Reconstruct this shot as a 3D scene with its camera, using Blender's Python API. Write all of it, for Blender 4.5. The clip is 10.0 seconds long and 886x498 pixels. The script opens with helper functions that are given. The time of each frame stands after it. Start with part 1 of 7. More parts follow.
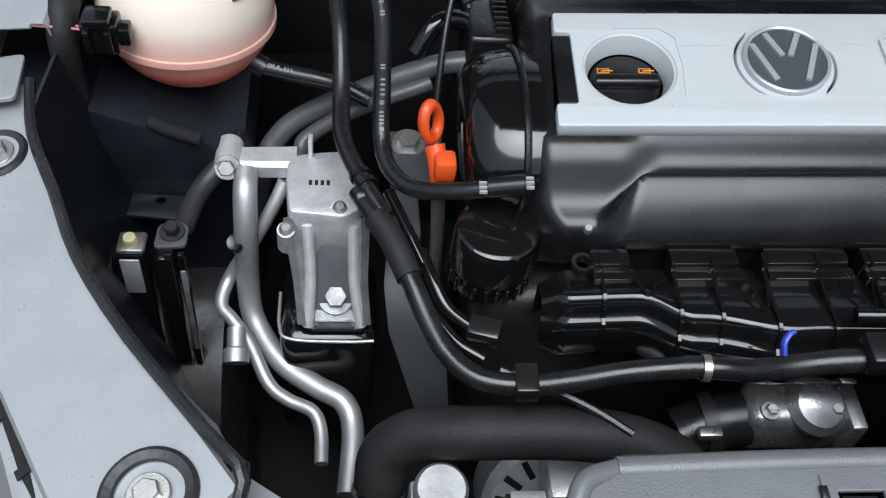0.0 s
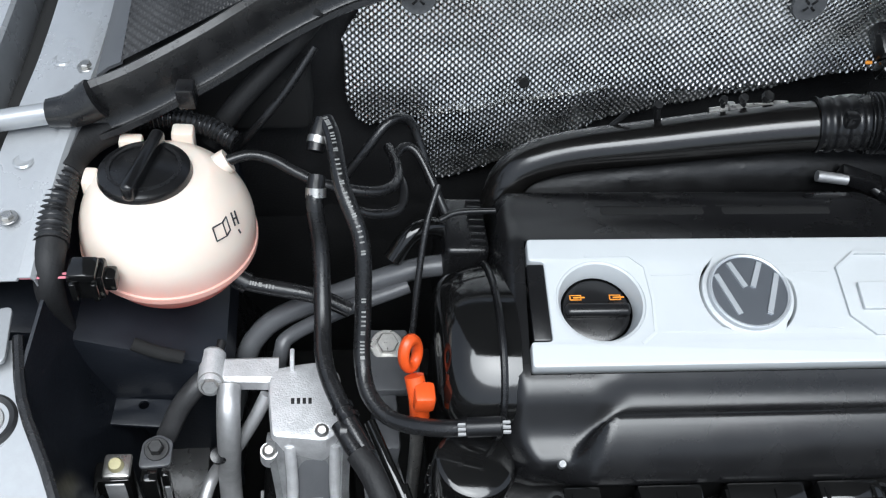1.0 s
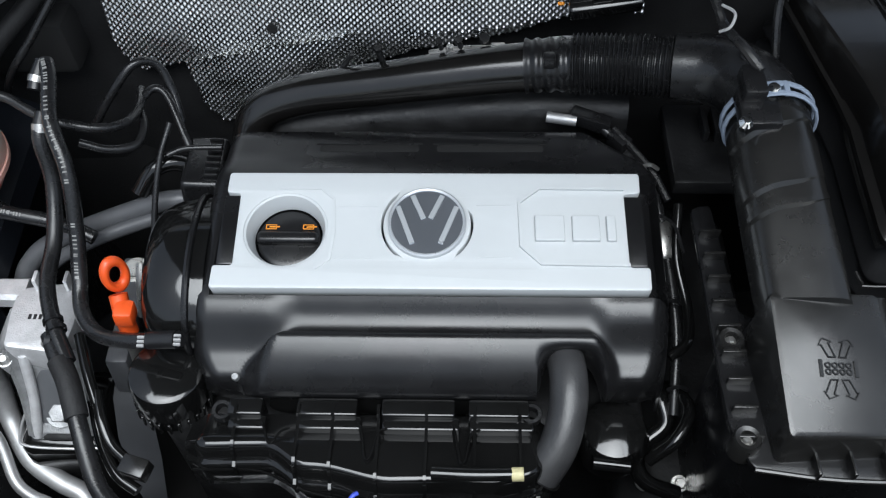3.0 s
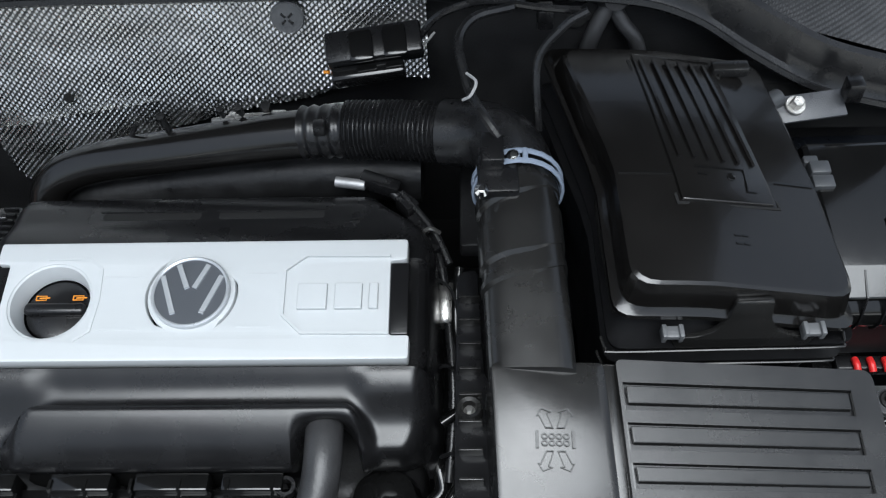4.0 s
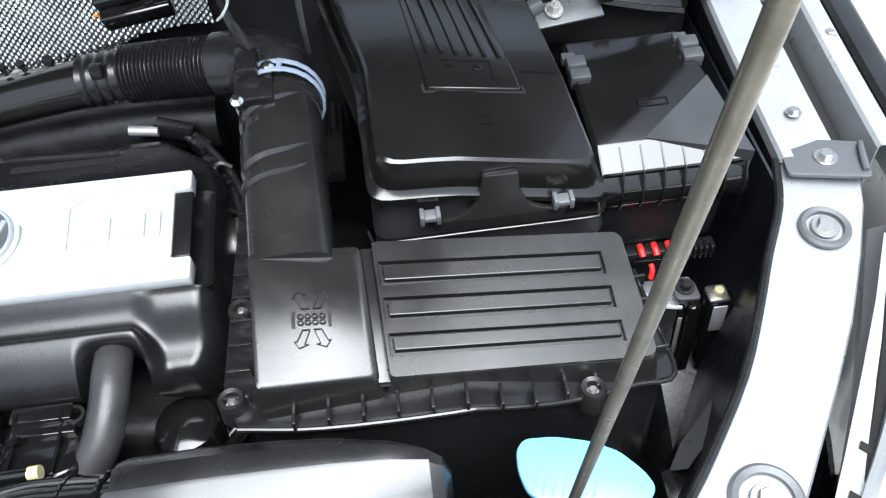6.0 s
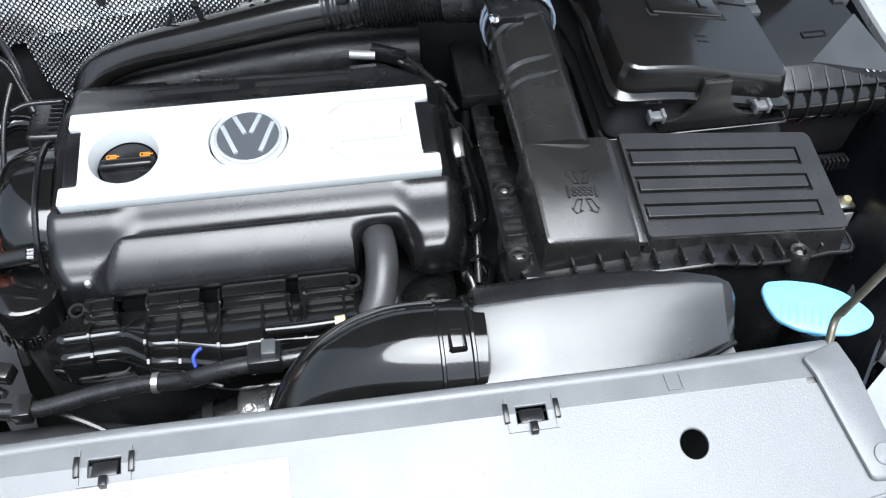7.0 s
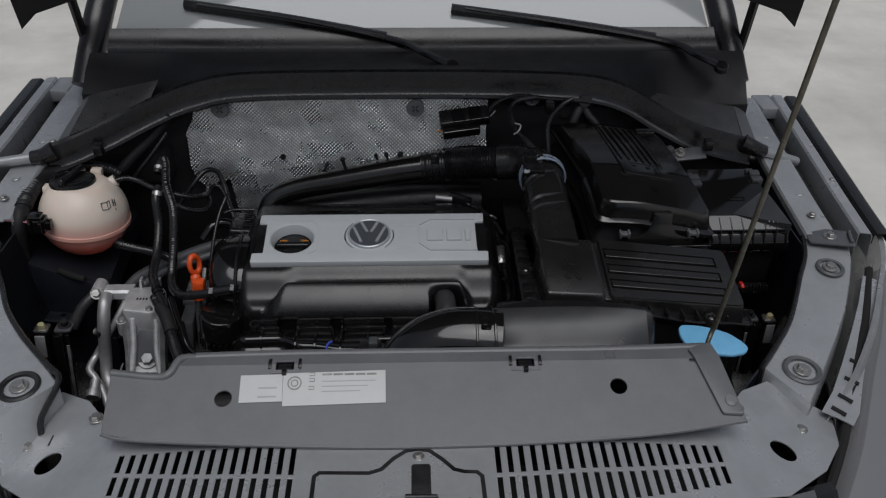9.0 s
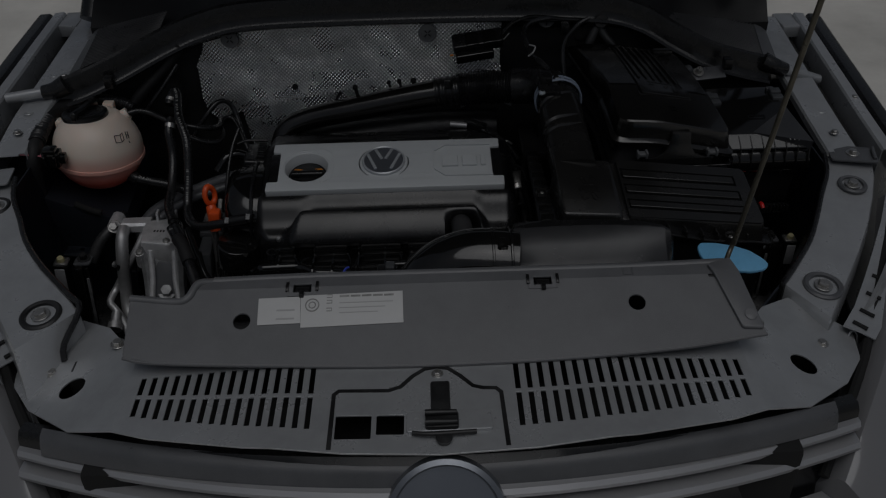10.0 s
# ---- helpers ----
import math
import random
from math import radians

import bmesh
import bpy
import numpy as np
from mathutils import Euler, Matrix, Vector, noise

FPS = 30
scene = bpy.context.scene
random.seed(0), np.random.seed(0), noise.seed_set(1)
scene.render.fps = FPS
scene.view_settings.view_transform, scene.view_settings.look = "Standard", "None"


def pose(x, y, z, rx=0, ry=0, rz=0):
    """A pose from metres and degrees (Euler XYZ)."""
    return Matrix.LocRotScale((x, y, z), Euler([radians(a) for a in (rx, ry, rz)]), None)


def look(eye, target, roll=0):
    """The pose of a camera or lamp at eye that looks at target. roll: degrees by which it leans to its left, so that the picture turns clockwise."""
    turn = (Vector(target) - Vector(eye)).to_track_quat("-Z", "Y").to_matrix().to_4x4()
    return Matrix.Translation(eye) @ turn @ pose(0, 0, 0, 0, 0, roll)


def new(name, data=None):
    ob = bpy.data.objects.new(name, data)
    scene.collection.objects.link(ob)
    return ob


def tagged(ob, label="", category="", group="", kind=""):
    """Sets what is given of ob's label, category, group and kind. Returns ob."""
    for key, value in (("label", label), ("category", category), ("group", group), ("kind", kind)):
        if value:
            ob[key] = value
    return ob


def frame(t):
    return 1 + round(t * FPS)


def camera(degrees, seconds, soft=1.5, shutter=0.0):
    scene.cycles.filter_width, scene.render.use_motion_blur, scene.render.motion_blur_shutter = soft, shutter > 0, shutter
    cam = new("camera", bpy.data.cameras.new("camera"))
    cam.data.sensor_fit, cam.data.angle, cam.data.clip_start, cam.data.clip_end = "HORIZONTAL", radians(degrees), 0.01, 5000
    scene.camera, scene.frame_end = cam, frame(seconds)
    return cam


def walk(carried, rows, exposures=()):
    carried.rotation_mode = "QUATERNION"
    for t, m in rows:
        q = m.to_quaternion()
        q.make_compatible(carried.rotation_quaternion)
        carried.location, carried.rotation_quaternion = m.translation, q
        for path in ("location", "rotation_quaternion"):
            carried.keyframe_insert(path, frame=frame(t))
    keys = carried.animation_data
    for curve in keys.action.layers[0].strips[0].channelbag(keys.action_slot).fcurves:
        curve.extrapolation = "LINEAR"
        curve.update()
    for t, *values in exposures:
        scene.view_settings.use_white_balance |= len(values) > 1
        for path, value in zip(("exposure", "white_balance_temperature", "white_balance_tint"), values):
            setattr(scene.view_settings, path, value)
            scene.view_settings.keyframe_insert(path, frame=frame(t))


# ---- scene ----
cam = camera(53.7, 10.0, 1.2)
PATH = [
    (0, (-0.316, -0.096, 1.419), (-0.256, 1.181, -0.12), 1.8),
    (0.5, (-0.355, -0.013, 1.487), (-0.237, 1.272, -0.041), 3.0),
    (1, (-0.327, 0.048, 1.572), (-0.19, 1.311, 0.028), 4.3),
    (1.5, (-0.25, 0.057, 1.665), (-0.149, 1.329, 0.125), 3.9),
    (2, (-0.139, 0.017, 1.653), (-0.178, 1.2, 0.04), -1.6),
    (2.2, (-0.089, -0.001, 1.632), (-0.179, 1.172, 0.014), -3.7),
    (3.3, (0.111, -0.021, 1.601), (0.047, 1.193, 0.012), -2.0),
    (3.5, (0.163, -0.005, 1.616), (0.069, 1.2, 0.023), -4.0),
    (4, (0.274, 0.005, 1.609), (0.21, 1.285, 0.073), -2.9),
    (4.5, (0.352, 0.015, 1.595), (0.309, 1.332, 0.091), -3.4),
    (5, (0.42, -0.006, 1.591), (0.407, 1.386, 0.155), -2.5),
    (5.5, (0.443, -0.044, 1.563), (0.468, 1.342, 0.122), -3.0),
    (5.7, (0.448, -0.074, 1.537), (0.471, 1.299, 0.083), -4.4),
    (6.8, (0.204, -0.218, 1.567), (0.381, 1.068, 0.046), -1.8),
    (7, (0.118, -0.263, 1.59), (0.301, 1.06, 0.101), -0.2),
    (7.5, (0.019, -0.403, 1.652), (0.193, 1.024, 0.262), 2.9),
    (8, (0.027, -0.551, 1.704), (0.165, 1.021, 0.475), 3.2),
    (8.5, (0.069, -0.711, 1.741), (0.175, 0.949, 0.63), 2.1),
    (9, (0.089, -0.834, 1.761), (0.15, 0.855, 0.692), 0.5),
    (9.5, (0.093, -0.866, 1.739), (0.142, 0.788, 0.616), -0.5),
    (10, (0.092, -0.846, 1.727), (0.109, 0.775, 0.555), -1.5),
]
EXPOSURES = [(t, e - 0.4, 5900 if t < 7.5 else 6200, 6 if t < 7.5 else 10) for t, e in ((0.0, 0.36), (0.5, 0.55), (1.5, 0.75), (2.0, 0.72), (3.5, 0.42), (5.0, 1.2), (5.7, 1.52), (7.0, 1.43), (7.5, 0.85), (8.0, 0.05), (8.5, -0.47), (9.0, -1.03), (9.5, -1.87), (10.0, -2.7))]
walk(cam, [(t, look(eye, target, roll)) for t, eye, target, roll in PATH], EXPOSURES)

# ---- world and sun ----
world = bpy.data.worlds.new("sky")
scene.world = world
world.use_nodes = True
wn = world.node_tree.nodes
sky = wn.new("ShaderNodeTexSky")
sky.sky_type, sky.sun_disc = "NISHITA", False
sky.sun_elevation, sky.sun_rotation = radians(71), radians(174)
sky.dust_density = 4.0
haze = wn.new("ShaderNodeHueSaturation")  # thin cloud takes most of the blue out
haze.inputs["Saturation"].default_value = 0.4
world.node_tree.links.new(sky.outputs[0], haze.inputs["Color"])
world.node_tree.links.new(haze.outputs[0], wn["Background"].inputs[0])
wn["Background"].inputs[1].default_value = 0.15
sun = new("sun", bpy.data.lights.new("sun", "SUN"))
sun.data.energy, sun.data.angle, sun.data.color = 4.2, radians(54), (1.0, 0.98, 0.95)
sun.matrix_world = look((0.07, -0.65, 1.95), (0, 0, 0))


# ---- materials ----
def material(name, base, rough=0.5, metal=0.0, grain=0.0, grain_size=0.004, stain=0.0, stain_size=0.06, rough_var=0.0, coat=0.0, spec=0.5, stain_to=None):
    m = bpy.data.materials.new(name)
    m.use_nodes = True
    nodes, links = m.node_tree.nodes, m.node_tree.links
    b = nodes["Principled BSDF"]
    b.inputs["Base Color"].default_value = (*base, 1)
    b.inputs["Roughness"].default_value = rough
    b.inputs["Metallic"].default_value = metal
    b.inputs["Coat Weight"].default_value = coat
    b.inputs["Specular IOR Level"].default_value = spec
    where = nodes.new("ShaderNodeTexCoord")
    if stain or rough_var:
        n = nodes.new("ShaderNodeTexNoise")
        n.inputs["Scale"].default_value, n.inputs["Detail"].default_value, n.inputs["Roughness"].default_value = 1 / stain_size, 6, 0.65
        links.new(where.outputs["Object"], n.inputs["Vector"])
        if stain:
            r = nodes.new("ShaderNodeValToRGB")
            r.color_ramp.elements[0].position, r.color_ramp.elements[1].position = 0.35, 0.7
            to = stain_to or [c * (1 - stain) for c in base]
            r.color_ramp.elements[0].color, r.color_ramp.elements[1].color = (*base, 1), (*to, 1)
            links.new(n.outputs[0], r.inputs[0])
            links.new(r.outputs[0], b.inputs["Base Color"])
        if rough_var:
            k = nodes.new("ShaderNodeMapRange")
            k.inputs[1].default_value, k.inputs[2].default_value = 0.3, 0.7
            k.inputs[3].default_value, k.inputs[4].default_value = max(0.02, rough - rough_var), min(1, rough + rough_var)
            links.new(n.outputs[0], k.inputs[0])
            links.new(k.outputs[0], b.inputs["Roughness"])
    if grain:
        g = nodes.new("ShaderNodeTexNoise")
        g.inputs["Scale"].default_value, g.inputs["Detail"].default_value = 1 / grain_size, 3
        links.new(where.outputs["Object"], g.inputs["Vector"])
        u = nodes.new("ShaderNodeBump")
        u.inputs["Strength"].default_value, u.inputs["Distance"].default_value = grain, 0.001
        links.new(g.outputs[0], u.inputs["Height"])
        links.new(u.outputs[0], b.inputs["Normal"])
    return m


SATIN = material("satin_black_plastic", (0.007, 0.007, 0.0075), 0.27, grain=0.06, grain_size=0.0012, stain=-0.5, stain_size=0.09, rough_var=0.06, spec=0.5)
GLOSS = material("glossy_black_plastic", (0.0045, 0.0045, 0.0045), 0.09, grain=0.025, grain_size=0.002, stain=-0.6, stain_size=0.05, rough_var=0.05, spec=0.6)
GRAINED = material("grained_black_plastic", (0.0095, 0.0093, 0.009), 0.25, grain=0.04, grain_size=0.0012, stain=-0.4, stain_size=0.08, rough_var=0.07, spec=0.62)
DUSTY = material("dusty_black_plastic", (0.024, 0.024, 0.025), 0.4, grain=0.3, grain_size=0.003, stain=-0.8, stain_size=0.05, rough_var=0.1)
GRILLEDUST = material("dusty_grille_plastic", (0.040, 0.040, 0.041), 0.34, grain=0.15, grain_size=0.003, stain=-0.6, stain_size=0.05, rough_var=0.1)
GREYPLASTIC = material("grey_plastic", (0.073, 0.075, 0.080), 0.34, grain=0.25, grain_size=0.0012, stain=-0.3, stain_size=0.07, rough_var=0.09)
COVERGREY = material("grey_cover_plastic", (0.098, 0.100, 0.105), 0.36, grain=0.25, grain_size=0.0012, stain=-0.25, stain_size=0.07, rough_var=0.09)
DUCTBLACK = material("satin_duct_plastic", (0.023, 0.0235, 0.025), 0.24, grain=0.05, grain_size=0.0015, stain=-0.3, stain_size=0.06, rough_var=0.05, spec=0.6)
RUBBER = material("black_rubber", (0.009, 0.009, 0.0095), 0.27, spec=0.5, grain=0.15, grain_size=0.002, stain=-0.6, stain_size=0.03, rough_var=0.1)
PADDING = material("firewall_felt", (0.013, 0.013, 0.0135), 0.55, spec=0.3, grain=0.5, grain_size=0.003, stain=-0.6, stain_size=0.05, rough_var=0.1)
FOAM = material("foam_rubber", (0.011, 0.011, 0.0115), 0.6, spec=0.3, grain=0.5, grain_size=0.003, stain=-0.8, stain_size=0.04)
WHITEPAINT = material("silver_white_panel", (0.51, 0.53, 0.54), 0.46, grain=0.08, grain_size=0.0015, stain=0.05, stain_size=0.1, rough_var=0.04, coat=0.05)
BODYPAINT = material("silver_body_paint", (0.40, 0.41, 0.422), 0.32, metal=0.4, grain=0.08, grain_size=0.0015, stain=0.25, stain_size=0.09, rough_var=0.11, coat=0.3)
DARKBODY = material("dark_body_metal", (0.009, 0.0105, 0.014), 0.36, spec=0.35, grain=0.2, grain_size=0.004, stain=-0.6, stain_size=0.1, rough_var=0.12)
# dark steel; its near-black base also holds the shade deep in the bay
SHADOWMETAL = material("shadow_dark_steel", (0.013, 0.013, 0.0135), 0.42, metal=0.3, grain=0.5, grain_size=0.006, stain=-1.0, stain_size=0.04, rough_var=0.15)
FOIL = material("aluminium_foil", (0.90, 0.90, 0.885), 0.29, metal=1.0, grain=0.2, grain_size=0.006, stain=0.3, stain_size=0.05, rough_var=0.1)
CAST = material("cast_aluminium", (0.76, 0.76, 0.77), 0.42, metal=0.55, grain=0.6, grain_size=0.0016, stain=0.35, stain_size=0.03, rough_var=0.12)
ALU = material("aluminium_pipe", (0.50, 0.50, 0.505), 0.50, metal=0.75, grain=0.15, grain_size=0.002, stain=0.3, stain_size=0.03, rough_var=0.1)
SMOOTHALU = material("smooth_cast_alloy", (0.58, 0.58, 0.585), 0.30, metal=0.8, grain=0.15, grain_size=0.003, stain=0.4, stain_size=0.02, rough_var=0.1)
CHROME = material("chrome", (0.72, 0.73, 0.74), 0.1, metal=1.0, rough_var=0.04, stain_size=0.02)
ZINC = material("zinc_bolt", (0.50, 0.49, 0.47), 0.33, metal=0.9, grain=0.2, grain_size=0.001, stain=0.3, stain_size=0.006, rough_var=0.1)
EMBLEMDARK = material("emblem_grey", (0.20, 0.215, 0.24), 0.32, metal=0.7, rough_var=0.05)
ORANGE = material("orange_plastic", (0.72, 0.09, 0.015), 0.35, grain=0.1, stain=0.15, stain_size=0.01)
AMBER = material("amber_print", (0.75, 0.27, 0.02), 0.5)
BLUE = material("blue_plastic", (0.16, 0.42, 0.66), 0.36, grain=0.1, stain=0.12, stain_size=0.02)
CLIPBLUE = material("blue_clip", (0.05, 0.08, 0.5), 0.4)
RED = material("red_cable", (0.55, 0.02, 0.02), 0.4)
PALEGREY = material("pale_grey_clamp", (0.05, 0.053, 0.057), 0.4, grain=0.1)
CLAMPBLUE = material("pale_blue_clamp", (0.22, 0.26, 0.33), 0.35, grain=0.1)
CLIPGREY = material("pale_clip_plastic", (0.11, 0.113, 0.117), 0.4, grain=0.1, stain=0.2, stain_size=0.01)
PAPER = material("white_sticker", (0.51, 0.51, 0.505), 0.6, stain=0.05, stain_size=0.03)
PRINT = material("dark_print", (0.03, 0.03, 0.035), 0.6)
HOSEPRINT = material("faded_hose_print", (0.28, 0.28, 0.27), 0.6, stain=0.5, stain_size=0.01)
# tone of the reflection painted on the fuse lid, and of a dull casting
LIDGREY = material("lid_reflection_casting_grey", (0.030, 0.031, 0.034), 0.42, grain=0.1, grain_size=0.0012, stain=-0.3, stain_size=0.04, rough_var=0.06)
COWLBLACK = material("weathered_black_plastic", (0.009, 0.009, 0.0097), 0.5, spec=0.3, grain=0.15, grain_size=0.002, stain=-0.5, stain_size=0.06, rough_var=0.1)
BATTERY = material("polished_black_plastic", (0.006, 0.0056, 0.0053), 0.20, coat=0.2, grain=0.05, grain_size=0.0012, stain=-0.4, stain_size=0.08, rough_var=0.06, spec=0.6)
EMBLEMBAR = material("emblem_metal", (0.46, 0.48, 0.50), 0.3, metal=0.35, rough_var=0.05)
SLATMETAL = material("satin_grille_metal", (0.42, 0.42, 0.43), 0.36, metal=0.6, rough_var=0.06)
PALEPRINT = material("pale_print", (0.36, 0.36, 0.36), 0.6)
# near-black that stands in for shade inside holes, gaps and hollows
HOLE = material("gap_shade_black", (0.006, 0.006, 0.006), 0.9)
YELLOW = material("yellow_tip", (0.55, 0.50, 0.28), 0.5, stain=0.2, stain_size=0.004)
LEGSTEEL = material("grey_cast_steel", (0.33, 0.335, 0.34), 0.42, metal=0.5, grain=0.6, grain_size=0.0016, stain=0.5, stain_size=0.02, rough_var=0.1)
RODSTEEL = material("prop_rod_steel", (0.125, 0.115, 0.09), 0.34, metal=0.6, grain=0.2, grain_size=0.002, stain=0.4, stain_size=0.02, rough_var=0.1)
PINKWIRE = material("pink_wire", (0.6, 0.2, 0.25), 0.5)
CONCRETE = material("pale_concrete", (0.60, 0.58, 0.535), 0.85, grain=0.6, grain_size=0.02, stain=0.3, stain_size=0.7)
LAMPGLASS = material("headlight_cover", (0.16, 0.16, 0.165), 0.12, rough_var=0.04, coat=0.5)


def tank_material():
    m = material("milky_tank_plastic", (0.62, 0.50, 0.45), 0.34, grain=0.06, grain_size=0.003)
    nodes, links = m.node_tree.nodes, m.node_tree.links
    b = nodes["Principled BSDF"]
    where, split, ramp, warp = nodes.new("ShaderNodeTexCoord"), nodes.new("ShaderNodeSeparateXYZ"), nodes.new("ShaderNodeMapRange"), nodes.new("ShaderNodeValToRGB")
    links.new(where.outputs["Object"], split.inputs[0])
    links.new(split.outputs[2], ramp.inputs[0])
    ramp.inputs[1].default_value, ramp.inputs[2].default_value = 0.840, 0.990
    links.new(ramp.outputs[0], warp.inputs[0])
    e = warp.color_ramp.elements
    e[0].position, e[0].color = 0.22, (0.76, 0.15, 0.10, 1)
    e[1].position, e[1].color = 0.60, (0.78, 0.67, 0.58, 1)
    links.new(warp.outputs[0], b.inputs["Base Color"])
    b.inputs["Subsurface Weight"].default_value = 0.35
    b.inputs["Subsurface Radius"].default_value = (0.02, 0.012, 0.01)
    b.inputs["Subsurface Scale"].default_value = 0.5
    return m


TANK = tank_material()
GLASS = bpy.data.materials.new("windscreen_glass")
GLASS.use_nodes = True
GLASS.node_tree.nodes["Principled BSDF"].inputs["Base Color"].default_value = (0.20, 0.21, 0.21, 1)
GLASS.node_tree.nodes["Principled BSDF"].inputs["Roughness"].default_value = 0.03
GLASS.node_tree.nodes["Principled BSDF"].inputs["Specular IOR Level"].default_value = 1.0


# ---- building helpers ----
def finish(name, bm, mat, sharp=38):
    me = bpy.data.meshes.new(name)
    bmesh.ops.recalc_face_normals(bm, faces=bm.faces)
    bm.to_mesh(me)
    bm.free()
    me.materials.append(mat)
    me.polygons.foreach_set("use_smooth", [True] * len(me.polygons))
    me.set_sharp_from_angle(angle=radians(sharp))
    return me


def part(name, bm, mat, parent, label="", sharp=38):
    ob = new(name, finish(name, bm, mat, sharp) if isinstance(bm, bmesh.types.BMesh) else bm)
    ob.parent = parent
    if parent:
        ob.matrix_parent_inverse = Matrix.Translation(parent.location).inverted() if parent.parent is None else Matrix()
    return tagged(ob, label)


def thing(name, place, label, category, group="", kind=""):
    ob = new(name)
    ob.empty_display_size = 0.02
    ob.location = place
    return tagged(ob, label, category, group, kind)


def joined(*bms):
    out = bmesh.new()
    for b in bms:
        me = bpy.data.meshes.new("tmp")
        b.to_mesh(me)
        b.free()
        out.from_mesh(me)
        bpy.data.meshes.remove(me)
    return out


def moved(bm, m):
    bmesh.ops.transform(bm, matrix=m, verts=bm.verts)
    return bm


def rbox(x0, x1, y0, y1, z0, z1, r=0.003, seg=2, taper=0.0):
    """A box with rounded edges; taper pulls the top in."""
    bm = bmesh.new()
    bmesh.ops.create_cube(bm, size=1)
    for v in bm.verts:
        k = taper if v.co.z > 0 else 0
        v.co = Vector(((x0 + x1) / 2 + v.co.x * (x1 - x0 - 2 * k), (y0 + y1) / 2 + v.co.y * (y1 - y0 - 2 * k), z0 + (v.co.z + 0.5) * (z1 - z0)))
    if r:
        bmesh.ops.bevel(bm, geom=list(bm.edges), offset=r, segments=seg, profile=0.5, affect="EDGES")
    return bm


def catmull(points, n=6):
    p = [Vector(q) for q in points]
    p = [p[0] * 2 - p[1]] + p + [p[-1] * 2 - p[-2]]
    out = []
    for i in range(1, len(p) - 2):
        for k in range(n):
            t = k / n
            out.append(0.5 * (2 * p[i] + (p[i + 1] - p[i - 1]) * t + (2 * p[i - 1] - 5 * p[i] + 4 * p[i + 1] - p[i + 2]) * t * t + (3 * p[i] - p[i - 1] - 3 * p[i + 1] + p[i + 2]) * t ** 3))
    out.append(p[-2])
    return out


def sweep(points, radius, sides=14, n=6, caps=True, flat=1.0, up=None):
    """A tube along a smooth line. radius: a number, or a function of 0..1 along it. flat squeezes it upright."""
    line = catmull(points, n) if n > 1 else [Vector(q) for q in points]
    far = [0.0]
    for a, b in zip(line, line[1:]):
        far.append(far[-1] + (b - a).length)
    bm = bmesh.new()
    side = None
    rings = []
    for i, q in enumerate(line):
        d = (line[min(i + 1, len(line) - 1)] - line[max(i - 1, 0)]).normalized()
        if side is None:
            side = d.cross(Vector(up or ((0, 0, 1) if abs(d.z) < 0.9 else (0, 1, 0)))).normalized()
        side = (side - d * side.dot(d)).normalized()
        over = side.cross(d)
        r = radius(far[i] / far[-1]) if callable(radius) else radius
        rings.append([bm.verts.new(q + (side * math.cos(2 * math.pi * k / sides) + over * flat * math.sin(2 * math.pi * k / sides)) * r) for k in range(sides)])
    for a, b in zip(rings, rings[1:]):
        for k in range(sides):
            bm.faces.new((a[k], a[(k + 1) % sides], b[(k + 1) % sides], b[k]))
    if caps:
        bm.faces.new(rings[0]), bm.faces.new(rings[-1])
    return bm


def ribbed(n, low, high, start=0.0, end=1.0):
    """A radius that ripples n times between two values, within a stretch."""
    return lambda s: (low + high) / 2 + (high - low) / 2 * math.cos(2 * math.pi * n * s) if start <= s <= end else low


def lathe(profile, sides=32, m=None):
    """Turns (r, z) pairs round z."""
    bm = bmesh.new()
    rings = [[bm.verts.new((r * math.cos(2 * math.pi * k / sides), r * math.sin(2 * math.pi * k / sides), z)) for k in range(sides)] if r > 1e-6 else [bm.verts.new((0, 0, z))] for r, z in profile]
    for a, b in zip(rings, rings[1:]):
        for k in range(sides):
            j = (k + 1) % sides
            if len(a) == 1 and len(b) > 1:
                bm.faces.new((a[0], b[j], b[k]))
            elif len(b) == 1 and len(a) > 1:
                bm.faces.new((a[k], a[j], b[0]))
            elif len(a) > 1:
                bm.faces.new((a[k], a[j], b[j], b[k]))
    return moved(bm, m) if m else bm


def aim(place, way):
    """A pose at place whose z points along way."""
    return Matrix.Translation(place) @ Vector(way).to_track_quat("Z", "Y").to_matrix().to_4x4()


def disc(r, h, bevel=0.001, sides=28, m=None):
    return lathe([(0, 0), (r, 0), (r, h - bevel), (r - bevel, h), (0, h)], sides, m)


def plate(outline, holes=(), z0=0.0, z1=0.002, bevel=0.0005, m=None):
    """A flat plate with rounded rims and holes, from outlines in the plane."""
    cu = bpy.data.curves.new("plate", "CURVE")
    cu.dimensions, cu.fill_mode = "2D", "BOTH"
    for loop in (outline, *holes):
        s = cu.splines.new("POLY")
        s.points.add(len(loop) - 1)
        for q, c in zip(s.points, loop):
            q.co = (*c, 0, 1)
        s.use_cyclic_u = True
    cu.extrude, cu.bevel_depth, cu.bevel_resolution, cu.offset = max(0.0, (z1 - z0) / 2 - bevel), bevel, 1, -bevel
    ob = bpy.data.objects.new("plate", cu)
    me = bpy.data.meshes.new_from_object(ob)
    bpy.data.objects.remove(ob)
    bm = bmesh.new()
    bm.from_mesh(me)
    bpy.data.meshes.remove(me)
    bpy.data.curves.remove(cu)
    bmesh.ops.remove_doubles(bm, verts=bm.verts, dist=1e-5)
    moved(bm, Matrix.Translation((0, 0, (z0 + z1) / 2)))
    return moved(bm, m) if m else bm


